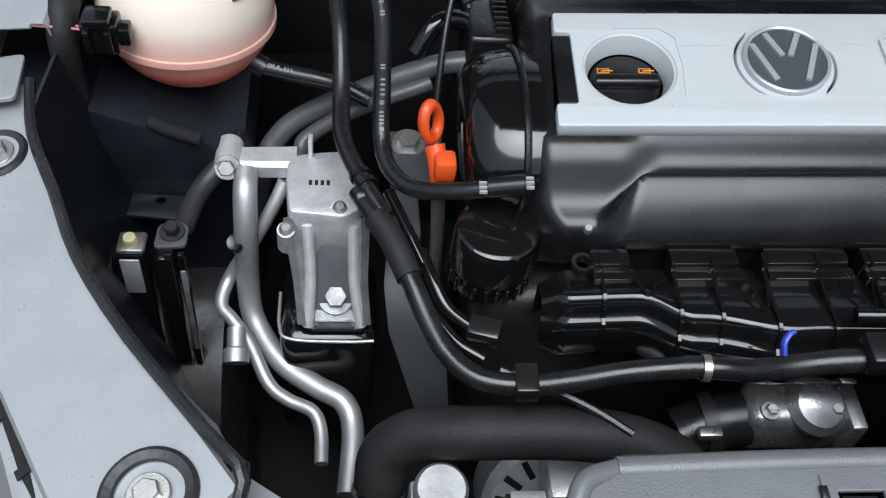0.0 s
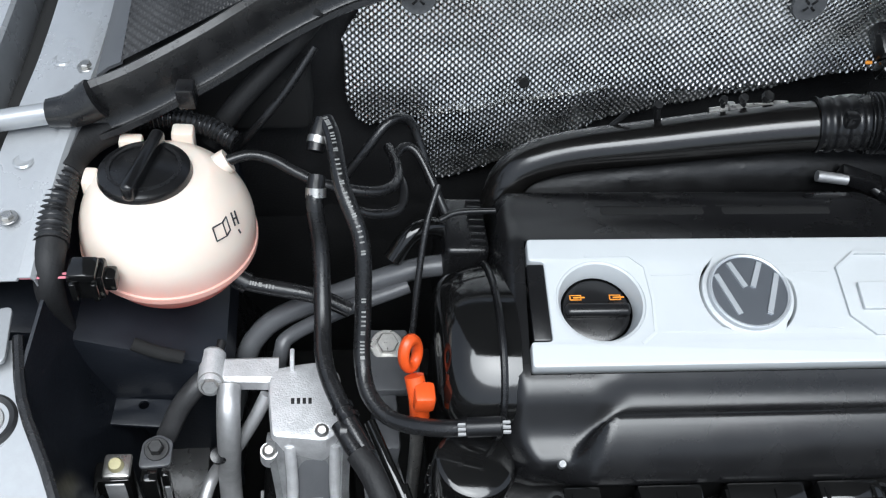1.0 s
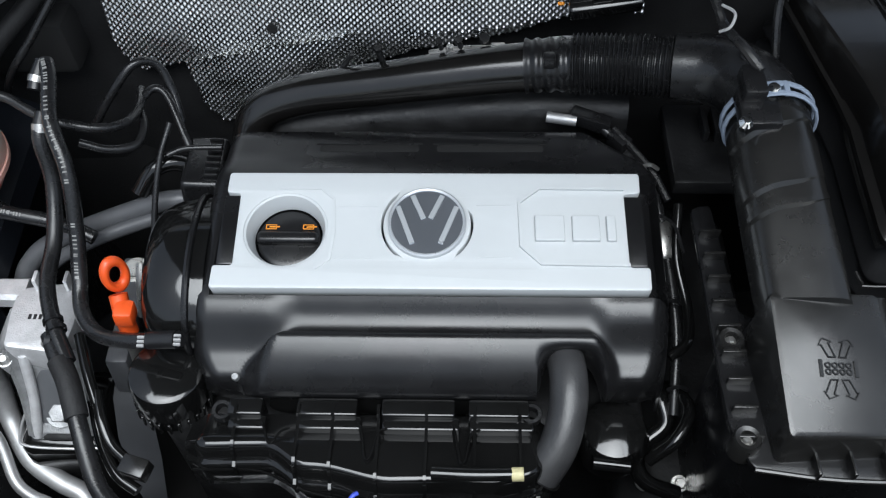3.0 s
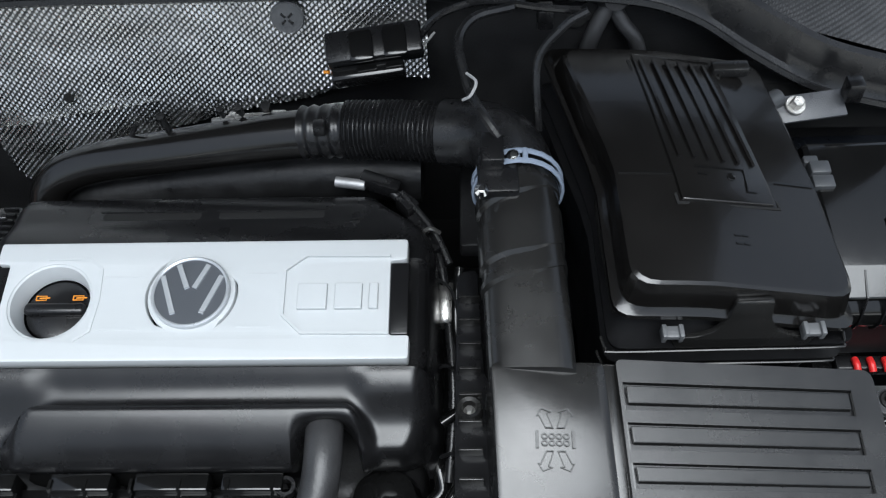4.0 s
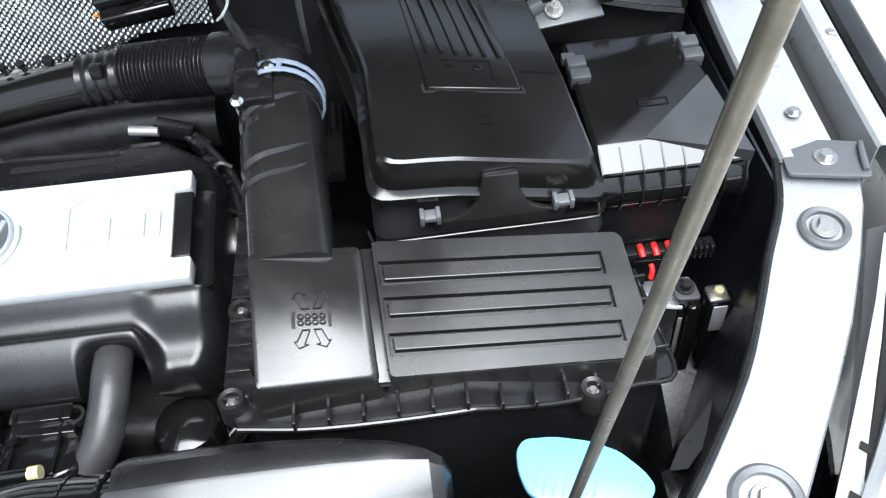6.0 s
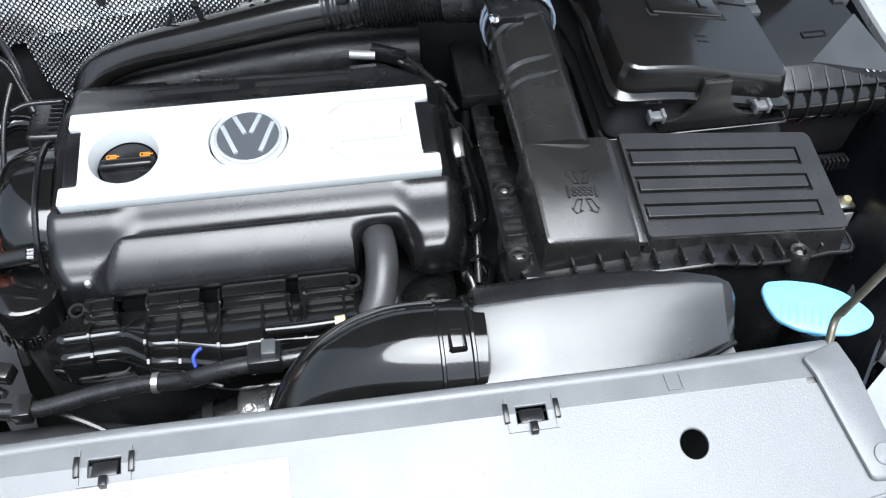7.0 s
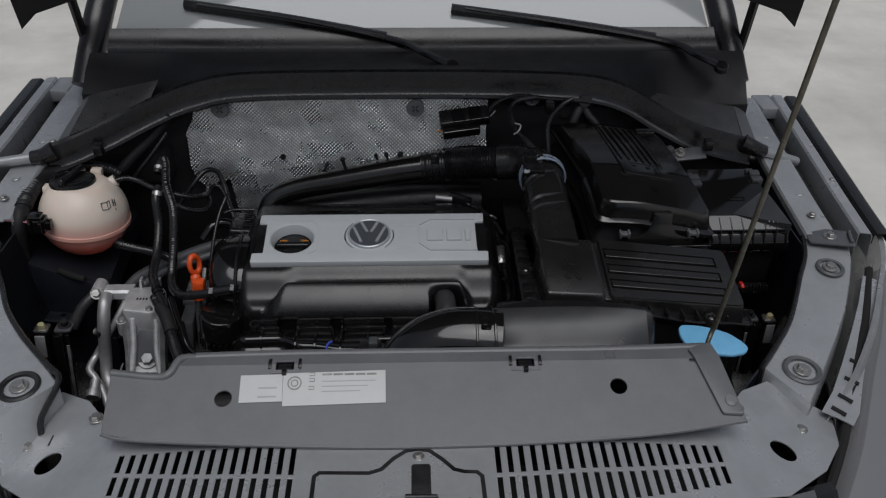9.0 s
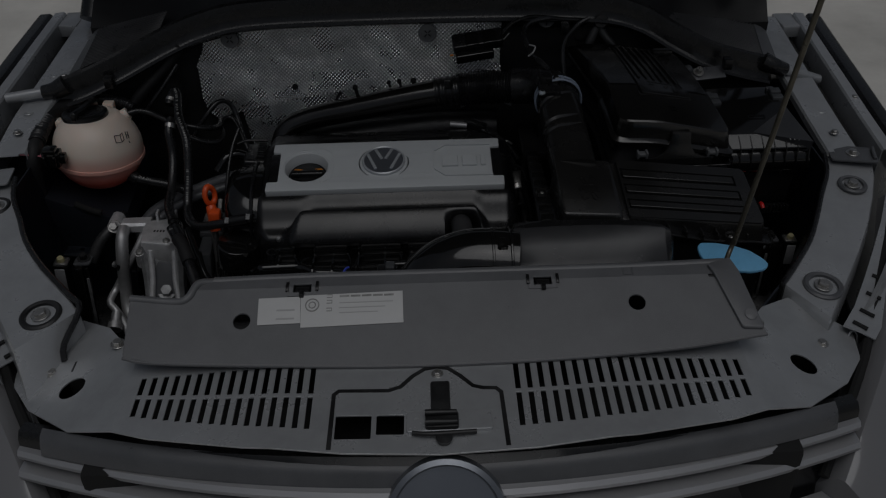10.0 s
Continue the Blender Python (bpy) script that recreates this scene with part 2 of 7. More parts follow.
def ring_points(x, y, r, n=28, a0=0.0, a1=360.0, ry=None):
    return [(x + r * math.cos(radians(a0 + (a1 - a0) * k / n)), y + (ry or r) * math.sin(radians(a0 + (a1 - a0) * k / n))) for k in range(n)]


def rounded(points, r, n=4):
    """Rounds the corners of an outline."""
    out = []
    for i, q in enumerate(points):
        a, b, c = Vector(points[i - 1]), Vector(q), Vector(points[(i + 1) % len(points)])
        k = min(r, (a - b).length * 0.45, (c - b).length * 0.45)
        p, s = b + (a - b).normalized() * k, b + (c - b).normalized() * k
        out += [tuple((1 - t) ** 2 * p + 2 * t * (1 - t) * b + t * t * s) for t in (j / n for j in range(n + 1))]
    return out


def loft(rows, closed=False, cap=False):
    """A skin over rows of points, all of one length."""
    bm = bmesh.new()
    vs = [[bm.verts.new(q) for q in row] for row in rows]
    for a, b in zip(vs, vs[1:]):
        m = len(a)
        for k in range(m if closed else m - 1):
            bm.faces.new((a[k], a[(k + 1) % m], b[(k + 1) % m], b[k]))
    if cap:
        bm.faces.new(vs[0]), bm.faces.new(vs[-1])
    return bm


def thicken(bm, d):
    bmesh.ops.recalc_face_normals(bm, faces=bm.faces)
    bmesh.ops.solidify(bm, geom=list(bm.faces), thickness=d)
    return bm


def hexbolt(place, way, r=0.008, h=0.006, mat=None, parent=None, name="bolt", flange=1.5, label=""):
    m = aim(place, way)
    bm = joined(disc(r * flange, h * 0.35, 0.0006, 24, m), lathe([(0, 0), (r, 0), (r, h - 0.001), (r - 0.001, h), (0, h)], 6, m @ Matrix.Translation((0, 0, h * 0.3))))
    return part(name, bm, mat or ZINC, parent, label)


def stroke(points, width, height, base=0.0, m=None):
    """A flat raised bar along a line in the plane, mitred."""
    p = [Vector(q) for q in points]
    left, right = [], []
    for i, q in enumerate(p):
        d = ((p[min(i + 1, len(p) - 1)] - q).normalized() + (q - p[max(i - 1, 0)]).normalized()).normalized()
        nrm = Vector((-d.y, d.x))
        left.append(q + nrm * width / 2), right.append(q - nrm * width / 2)
    bm = bmesh.new()
    rows = [[bm.verts.new((a.x, a.y, z)) for a, z in ((l, base), (l, base + height), (r, base + height), (r, base))] for l, r in zip(left, right)]
    for a, b in zip(rows, rows[1:]):
        for k in range(3):
            bm.faces.new((a[k], a[k + 1], b[k + 1], b[k]))
    bm.faces.new(rows[0]), bm.faces.new(rows[-1])
    return moved(bm, m) if m else bm


def smooth(a, b, x):
    t = min(1, max(0, (x - a) / (b - a)))
    return t * t * (3 - 2 * t)


# ---- ground and distance ----
bm = bmesh.new()
bmesh.ops.create_grid(bm, x_segments=40, y_segments=40, size=60)
ground = tagged(new("ground", finish("ground", bm, CONCRETE)), "pale dusty concrete yard around the car", "ground", kind="structure")

# ---- the car's body round the engine bay ----
MID = 0.088  # the car's middle line
car = thing("car_body", (MID, 0.4, 0.0), "silver car front with its bonnet propped open", "car")


def crown(x):
    """The height of the lock carrier: level in the middle, falling away in two steps."""
    d = abs(x - MID)
    return 0.952 - 0.08 * max(0, d - 0.20) - 0.28 * max(0, d - 0.40)


def crowned(bm):
    for x in (-0.40, -0.20, 0.20, 0.40):
        bmesh.ops.bisect_plane(bm, geom=list(bm.verts) + list(bm.edges) + list(bm.faces), plane_co=(MID + x, 0, 0), plane_no=(1, 0, 0))
    for v in bm.verts:
        v.co.z += crown(v.co.x)
    return bm


def mirror(points):
    return [(2 * MID - x, *rest) for x, *rest in points]


# lock carrier with its two fields of cooling slots
right_edge = [(MID, -0.164), (0.20, -0.158), (0.32, -0.141), (0.44, -0.114), (0.555, -0.072), (0.636, -0.004), (0.684, 0.060), (0.700, 0.125), (0.612, 0.168), (0.556, 0.125), (0.53, 0.09), (0.50, 0.06)]
outline = right_edge + mirror(right_edge)[::-1][:-1]
holes = []
for x0, pitch, count in ((-0.292, 0.0147, 16), (0.186, 0.0151, 20)):
    for i in range(count):
        x = x0 + i * pitch
        d = abs(x - MID)
        y_low = -0.127 + 0.36 * d * d
        lean = (x - MID) * 0.05
        for a, b in ((-0.008, (y_low - 0.008) / 2 + 0.003), ((y_low - 0.008) / 2 - 0.003, y_low)):
            s = 0.0033
            xa, xb = x + lean * a, x + lean * b
            holes.append([(xa - s, a), (xb - s, b), (xb + s, b), (xa + s, a)])
for x in (-0.401, 0.578):
    holes.append(ring_points(x, 0.013, 0.0185, 24))
holes.append(rounded([(-0.037, -0.099), (-0.037, -0.136), (0.006, -0.137), (0.006, -0.100)], 0.002))
holes.append(rounded([(0.012, -0.100), (0.012, -0.131), (0.045, -0.132), (0.045, -0.101)], 0.002))
slam_panel = part("slam_panel", crowned(plate(outline, holes, -0.0012, 0.0012, 0.0004)), BODYPAINT, car, "silver painted lock carrier with cooling slots", 1)
# the shadowed depth under the slots: a block with the shade as its colour
part("radiator_support", rbox(-0.36, 0.54, -0.12, 0.02, 0.62, 0.885, 0.01), HOLE, car, "black block that gives the shade under the slots")
# pressed border round the latch; the shade of its step is a dark bar
border = [(-0.022, -0.134), (-0.022, -0.046), (-0.016, -0.040), (0.045, -0.042), (0.060, -0.036), (0.075, -0.018), (0.090, -0.006), (0.105, -0.003), (0.120, -0.006), (0.135, -0.020), (0.150, -0.038), (0.162, -0.042), (0.178, -0.043), (0.184, -0.050), (0.186, -0.136)]
border = [(x - 0.020, y - 0.018) for x, y in border]
part("latch_border", crowned(stroke(border, 0.0055, 0.0012, 0.0008)), SHADOWMETAL, car, "shade of the pressed latch border as a dark bar")
part("latch_plate", crowned(plate(rounded([(0.048, -0.100), (0.148, -0.098), (0.150, -0.130), (0.048, -0.132)], 0.004), (), 0.001, 0.005, 0.001)), BODYPAINT, car)
part("latch_step", crowned(stroke([(0.046, -0.098), (0.140, -0.096), (0.152, -0.097), (0.155, -0.130)], 0.003, 0.002, 0.0)), BODYPAINT, car)
latch = part("bonnet_latch", joined(rbox(0.077, 0.101, -0.104, -0.048, 0.944, 0.957, 0.003), rbox(0.070, 0.110, -0.130, -0.102, 0.950, 0.962, 0.004),
                                    sweep([(0.055, -0.135, 0.958), (0.08, -0.139, 0.960), (0.13, -0.135, 0.958)], 0.003), lathe([(0, 0), (0.008, 0), (0.010, 0.007), (0, 0.009)], 16, aim((0.092, -0.144, 0.953), (0, 0, 1)))), SHADOWMETAL, car, "dark steel bonnet latch")
for y in (-0.109, -0.124):
    part("latch_spring", sweep([(0.070, y, 0.964), (0.108, y, 0.964)], lambda s: 0.0036 + 0.0006 * math.cos(40 * s), 10), SHADOWMETAL, latch)
hexbolt((0.086, -0.033, 0.953), (0, 0, 1), 0.005, 0.004, ZINC, car, "screw")
for x, y in ((-0.449, 0.062), (0.629, 0.072)):
    hexbolt((x, y, crown(x) + 0.001), (0, 0, 1), 0.006, 0.004, ZINC, car, "screw")
for x, y in ((-0.352, 0.075), (0.53, 0.075)):
    hexbolt((x, y, crown(x) + 0.004), (0, 0, 1), 0.007, 0.005, ZINC, car, "screw")


def rail(side):
    """The painted flange on top of a wing, beside the bay."""
    inner = [(0.611, 0.170, 0.870), (0.612, 0.172, 0.898), (0.614, 0.175, 0.904), (0.640, 0.207, 0.905), (0.690, 0.276, 0.905), (0.725, 0.340, 0.908), (0.752, 0.396, 0.915), (0.780, 0.450, 0.922), (0.795, 0.505, 0.928)]
    outer = [(0.655, 0.096, 0.862), (0.656, 0.098, 0.890), (0.660, 0.102, 0.896), (0.722, 0.195, 0.896), (0.765, 0.260, 0.898), (0.805, 0.325, 0.904), (0.838, 0.390, 0.912), (0.862, 0.445, 0.920), (0.878, 0.500, 0.926)]
    if side < 0:  # this flange is wider towards the nose
        inner = [(0.606, 0.118, 0.856), (0.608, 0.135, 0.872)] + [(x - 0.024 * smooth(0.36, 0.20, y), y, z) for x, y, z in inner[2:]]
        outer[:2] = [(0.636, 0.050, 0.846), (0.645, 0.072, 0.864)]
    rows = []
    for a, b in zip(inner, outer):
        a, b = Vector(a), Vector(b)
        rows.append([a + Vector((0, 0, -0.05)), a + Vector((0, 0, -0.004)), a + (b - a) * 0.03, a + (b - a) * 0.35, a + (b - a) * 0.65, a + (b - a) * 0.97, b + Vector((0, 0, -0.004)), b + Vector((0.004, 0, -0.05))])
    if side < 0:
        rows = [[Vector((2 * MID - q.x, q.y, q.z)) for q in row] for row in rows]
    flange = part("wing_flange", thicken(loft(rows), 0.0015), BODYPAINT, car, "silver painted wing flange", 30)
    lip = [Vector(q) + Vector((-0.002, 0, 0.004)) for q in inner]
    if side < 0:
        lip = [Vector((2 * MID - q.x, q.y, q.z)) for q in lip]
    part("edge_seal", sweep(lip, 0.0045, 8, 3), RUBBER, flange)
    for x, y, z, r in ((0.671, 0.170, 0.9005, 0.029), (0.812, 0.420, 0.919, 0.024)) if side > 0 else ((-0.467, 0.170, 0.9005, 0.029), (-0.627, 0.436, 0.917, 0.023)):
        bowl = lathe([(r, 0.0), (r, 0.003), (r * 0.92, 0.0045), (r * 0.78, 0.003), (r * 0.70, -0.001), (r * 0.30, -0.001), (r * 0.28, 0.002), (0, 0.002)], 36, aim((x, y, z), (0.02 * side, -0.1, 1)))
        part("stop_recess", bowl, BODYPAINT, flange)
        part("stop_ring", lathe([(r * 0.72, 0.0), (r * 0.74, 0.004), (r * 0.92, 0.0052), (r * 1.02, 0.003), (r * 1.02, 0)], 36, aim((x, y, z), (0.02 * side, -0.1, 1))), SHADOWMETAL if side < 0 else GREYPLASTIC, flange)
        hexbolt((x, y, z + 0.002), (0.02 * side, -0.1, 1), 0.0085, 0.006, ZINC, flange, "screw", 1.55)
    return flange


rail_right, rail_left = rail(1), rail(-1)


RAIL_EDGE = {1: [(0.794, 0.50, 0.938), (0.789, 0.60, 0.955), (0.784, 0.70, 0.974), (0.787, 0.85, 0.990), (0.796, 1.0, 1.000)],
             -1: [(-0.612, 0.50, 0.985), (-0.606, 0.60, 1.008), (-0.594, 0.68, 1.026), (-0.587, 0.74, 1.036), (-0.586, 0.85, 1.044), (-0.588, 1.0, 1.050)]}


def channel(side):
    """The upper wing rail that runs back to the screen pillar: a wide plate, a dark slot, a narrow outer rail."""
    prof = [(0.0, -0.014), (0.001, -0.002), (0.004, 0.002), (0.014, 0.002), (0.016, -0.002), (0.055, -0.004), (0.062, -0.005), (0.065, -0.010), (0.067, -0.055), (0.097, -0.055), (0.099, 0.0), (0.102, 0.004), (0.122, 0.002), (0.126, -0.004), (0.128, -0.05)]
    line = RAIL_EDGE[side]
    rows = [[Vector((x + side * a, y, z + b)) for a, b in prof] for x, y, z in catmull(line, 5)]
    ob = part("wing_rail", thicken(loft(rows), 0.0015), BODYPAINT, car, "silver painted upper wing rail with a dark slot", 30)
    # the slot's shade, laid in as a near-black tube
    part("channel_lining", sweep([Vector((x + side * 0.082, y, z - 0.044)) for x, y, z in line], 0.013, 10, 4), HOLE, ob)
    part("rail_wall", thicken(loft([[Vector((x + side * a, y, z + b)) for a, b in ((0.001, -0.012), (0.003, -0.03), (0.014, -0.17))] for x, y, z in catmull(line, 4)]), 0.0015), DARKBODY, ob, "dark inner wall of the rail")
    # the slot closes towards the screen
    x, y, z = line[-1]
    part("slot_end", rbox(min(x + side * 0.06, x + side * 0.104), max(x + side * 0.06, x + side * 0.104), y - 0.06, y + 0.02, z - 0.03, z - 0.0035, 0.004), BODYPAINT, ob)
    for k, a in ((0, 0.035), (1, 0.113), (2, 0.012)):
        p, q = Vector(line[k]), Vector(line[k + 1])
        c = p.lerp(q, 0.55)
        hexbolt((c.x + side * a, c.y, c.z + 0.001), (0, 0, 1), 0.0055, 0.004, ZINC, ob, "screw")
    for k in range(3):  # pressed dents along the plate
        p = Vector(line[1]).lerp(Vector(line[3]), 0.1 + 0.4 * k)
        part("pressed_dent", lathe([(0, 0.0), (0.004, 0.0002), (0.008, 0.0012), (0.010, 0.0)], 16, Matrix.Translation((p.x + side * 0.038, p.y, p.z - 0.0028))), BODYPAINT, ob)
    # the wing's shaded edge beside the outer rail, put in as a black strip
    edge = [[Vector((x + side * (0.128 + a), y, z + b)) for a, b in ((0.0, -0.02), (0.001, -0.003), (0.006, 0.001), (0.026, 0.0), (0.036, -0.008), (0.038, -0.03))] for x, y, z in catmull(line, 4)]
    part("wing_edge", loft(edge), SATIN, car, "black strip for the shade on the wing's edge")
    return ob


channel(1), channel(-1)


def outer_wing(side):
    """The outside skin of a wing, from the flange's outer edge to low down."""
    if side > 0:
        top = [(0.70, 0.10, 0.87), (0.76, 0.17, 0.885), (0.83, 0.27, 0.90), (0.892, 0.38, 0.908), (0.940, 0.48, 0.918)]
    else:
        top = [(-0.53, 0.05, 0.90), (-0.59, 0.12, 0.915), (-0.66, 0.22, 0.93), (-0.722, 0.34, 0.944), (-0.768, 0.46, 0.964)]
    top += [(x + side * 0.168, y, z - 0.018) for x, y, z in RAIL_EDGE[side][1:]]
    rows = []
    for x, y, z in catmull(top, 4):
        rows.append([Vector((x + side * a, y, z + b)) for a, b in ((-0.012, -0.03), (-0.010, 0.0), (-0.003, 0.003), (0.004, -0.006), (0.009, -0.03), (0.018, -0.12), (0.026, -0.35), (0.0, -0.62))])
    part("outer_wing", thicken(loft(rows), 0.002), BODYPAINT, car, "silver outer wing panel")


outer_wing(1), outer_wing(-1)


def inner_wing(side):
    edge = [(0.50, 0.03), (0.545, 0.10), (0.60, 0.165), (0.645, 0.215), (0.695, 0.284), (0.757, 0.404), (0.785, 0.458), (0.785, 0.80)]
    edge = edge[3:] if side < 0 else edge
    rows = []
    for z, inset in ((0.90, 0.0), (0.82, 0.006), (0.74, 0.02), (0.62, 0.04), (0.40, 0.06)):
        rows.append([Vector((x - inset, y, z + (0.03 if y > 0.45 and z > 0.85 else 0))) for x, y in edge])
    if side < 0:
        rows = [[Vector((2 * MID - q.x, q.y, q.z)) for q in row] for row in rows]
    return part("inner_wing", thicken(loft(rows), 0.003), DARKBODY, car, "dark blue-grey inner wing")


inner_wing(1)
wing_left = inner_wing(-1)
# suspension turret on the tank's side, a pressed ledge
ledge = []
for x, z in ((-0.66, 0.872), (-0.60, 0.868), (-0.572, 0.858), (-0.52, 0.839), (-0.473, 0.823), (-0.452, 0.812), (-0.446, 0.78)):
    ledge.append([Vector((x, 0.535, 0.55)), Vector((x, 0.524, 0.74)), Vector((x, 0.517, z - 0.008)), Vector((x, 0.519, z - 0.001)), Vector((x, 0.526, z + 0.001)), Vector((x, 0.56, z + 0.004)), Vector((x, 0.66, z + 0.012)), Vector((x, 0.80, z + 0.02))])
part("turret_ledge", thicken(loft(ledge), 0.003), DARKBODY, car, "dark pressed suspension turret")
# slot drawn as a black bead, its shade in the colour
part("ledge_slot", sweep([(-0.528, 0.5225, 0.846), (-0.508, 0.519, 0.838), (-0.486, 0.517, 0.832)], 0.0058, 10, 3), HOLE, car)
part("inner_shelf", plate(rounded([(-0.585, 0.497), (-0.497, 0.489), (-0.490, 0.518), (-0.58, 0.526)], 0.008), (ring_points(-0.528, 0.514, 0.0045, 14),), 0.756, 0.760, 0.001), DARKBODY, car, "dark shelf under the turret")
part("turret_ledge", rbox(0.60, 0.80, 0.66, 0.82, 0.5, 0.885, 0.02, 3), DARKBODY, car)
# unseen floor, coloured black to keep the bay's depth in shade
part("bay_floor", rbox(-0.64, 0.80, 0.02, 0.82, 0.38, 0.42, 0.005), HOLE, car, "black floor put in for the bay's unseen depth")
part("firewall", joined(rbox(-0.62, 0.80, 0.79, 0.81, 0.40, 0.94, 0.004), rbox(-0.40, 0.56, 0.79, 0.81, 0.94, 1.06, 0.004)), PADDING, car, "black padded firewall")
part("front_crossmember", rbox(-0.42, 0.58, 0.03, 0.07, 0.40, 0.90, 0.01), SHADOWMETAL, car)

# firewall padding that bulges behind the battery and the hoses
pad = []
for i in range(25):
    x = -0.60 + 1.38 * i / 24
    top = 1.085 - 0.11 * smooth(0.36, 0.62, abs(x - MID))
    flat = 0.2 + 0.8 * smooth(0.22, 0.28, x) + 0.8 * smooth(-0.36, -0.42, x)
    pad.append([Vector((x, 0.792 - d * flat + 0.004 * flat * math.sin(11 * x + 3 * k), z)) for k, (d, z) in enumerate(((0.0, 0.72), (0.018, 0.78), (0.02, 0.88), (0.018, min(0.97, top - 0.02)), (0.02, top - 0.008), (0.0, top)))])
part("firewall_padding", loft(pad), PADDING, car, "black moulded sound padding")

# ---- cowl, seal, screen and wipers ----
seal_line = [(-0.596, 0.655, 1.036), (-0.55, 0.669, 1.048), (-0.485, 0.696, 1.070), (-0.41, 0.733, 1.098), (-0.34, 0.755, 1.120), (-0.24, 0.764, 1.136), (0.0, 0.764, 1.140), (0.25, 0.764, 1.138), (0.42, 0.762, 1.130), (0.50, 0.757, 1.110), (0.565, 0.740, 1.076), (0.63, 0.724, 1.046), (0.70, 0.722, 1.024), (0.755, 0.728, 1.008)]
sect = [(0.020, 0.0), (0.018, 0.009), (0.012, 0.0125), (0.006, 0.009), (0.003, -0.001), (0.001, -0.016), (-0.001, -0.029), (-0.005, -0.033), (-0.011, -0.031), (-0.013, -0.036), (-0.008, -0.041), (0.008, -0.044)]
rows = []
fine = catmull(seal_line, 6)
for i, q in enumerate(fine):
    d = (fine[min(i + 1, len(fine) - 1)] - fine[max(i - 1, 0)]).normalized()
    n = Vector((-d.y, d.x, 0)).normalized()
    rows.append([q + n * a + Vector((0, 0, b)) for a, b in sect])
part("bonnet_seal", loft(rows, closed=True, cap=True), RUBBER, car, "black rubber bonnet seal along the cowl")
for x, y, z in ((-0.502, 0.668, 1.040), (0.655, 0.690, 1.030), (0.35, 0.740, 1.088)):
    part("seal_clip", rbox(x - 0.008, x + 0.008, y - 0.012, y + 0.006, z - 0.01, z + 0.012, 0.002), SATIN, car)
for s in (-1, 1):
    a, b = ((0.762, 0.729, 1.003), (0.866, 0.748, 0.962)) if s > 0 else ((MID - 0.688, 0.653, 1.033), (MID - 0.776, 0.643, 1.024))
    a, b = Vector(a), Vector(b)
    part("seal_end", sweep([a + Vector((-s * 0.02, 0.006, 0.008)), a, a.lerp(b, 0.25)], lambda t: 0.019 - 0.006 * t, 12), RUBBER, car, "black rubber seal end")
    part("seal_bar", sweep([a.lerp(b, 0.18), a.lerp(b, 0.6), b], 0.010, 12), BODYPAINT, car, "silver cross bar under the seal end")
# scuttle panel behind the seal; at both ends it stands back behind the air grilles
rows = []
ends = catmull(seal_line, 3)
for i in range(45):
    x = -0.582 + 1.364 * i / 44
    q = min(ends, key=lambda e: abs(e.x - x))
    k = smooth(0.42, 0.52, abs(x - MID))
    y0, z0 = (q.y + 0.018) * (1 - k) + 0.846 * k, q.z * (1 - k) + (1.046 if x > MID else 1.076) * k
    rows.append([Vector((x, y0, z0 - 0.05)), Vector((x, y0, z0)), Vector((x, y0 + 0.006, z0 + 0.004)), Vector((x, y0 + (0.935 - y0) * 0.5, z0 + (1.13 - z0) * 0.6)), Vector((x, 0.935, 1.130)), Vector((x, 0.955, 1.124)), Vector((x, 0.957, 1.08))])
part("cowl_panel", loft(rows), COWLBLACK, car, "black plastic scuttle panel")


def mesh_patch(corners, nx, ny, name):
    """An air grille: a plate with rows of small raised rims."""
    a, b, c, d = (Vector(q) for q in corners)
    bm = bmesh.new()
    n = (b - a).cross(d - a).normalized()
    verts = []
    N, M = nx * 4, ny * 4
    for j in range(M + 1):
        row = []
        for i in range(N + 1):
            u, v = i / N, j / M
            q = a + (b - a) * u * (1 - v) + (c - d) * u * v + (d - a) * v
            w = math.sin(math.pi * u * nx * 2) * math.sin(math.pi * v * ny * 2)
            row.append(bm.verts.new(q + n * 0.0024 * max(-0.3, min(0.4, w)) * 2.5))
        verts.append(row)
    for r, s in zip(verts, verts[1:]):
        for i in range(N):
            bm.faces.new((r[i], r[i + 1], s[i + 1], s[i]))
    return part(name, bm, GRILLEDUST, car, "dusty black air inlet grille", 60)


mesh_patch([(-0.562, 0.692, 1.056), (-0.425, 0.762, 1.092), (-0.425, 0.850, 1.104), (-0.566, 0.850, 1.074)], 20, 15, "air_grille")
mesh_patch([(0.560, 0.768, 1.064), (0.748, 0.756, 1.012), (0.752, 0.852, 1.044), (0.575, 0.856, 1.070)], 24, 13, "air_grille")
# plain flange between each grille and the rail
for a, b, c, d in (((-0.584, 0.684, 1.046), (-0.561, 0.690, 1.057), (-0.565, 0.852, 1.075), (-0.584, 0.852, 1.062)), ((0.779, 0.752, 1.000), (0.749, 0.755, 1.013), (0.753, 0.853, 1.045), (0.780, 0.853, 1.030))):
    part("grille_flange", thicken(loft([[Vector(a), Vector(a).lerp(Vector(b), 0.5) + Vector((0, 0, 0.002)), Vector(b)], [Vector(d), Vector(d).lerp(Vector(c), 0.5) + Vector((0, 0, 0.002)), Vector(c)]]), 0.003), GREYPLASTIC, car, "grey edge flange of the air grille")
# added black blocks, so that no bright ground shows below the grilles
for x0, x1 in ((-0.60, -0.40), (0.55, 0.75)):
    part("plenum_floor", rbox(x0, x1, 0.735, 0.95, 0.93, 1.0, 0.01), HOLE, car, "added black block closing the gap under the air grille")
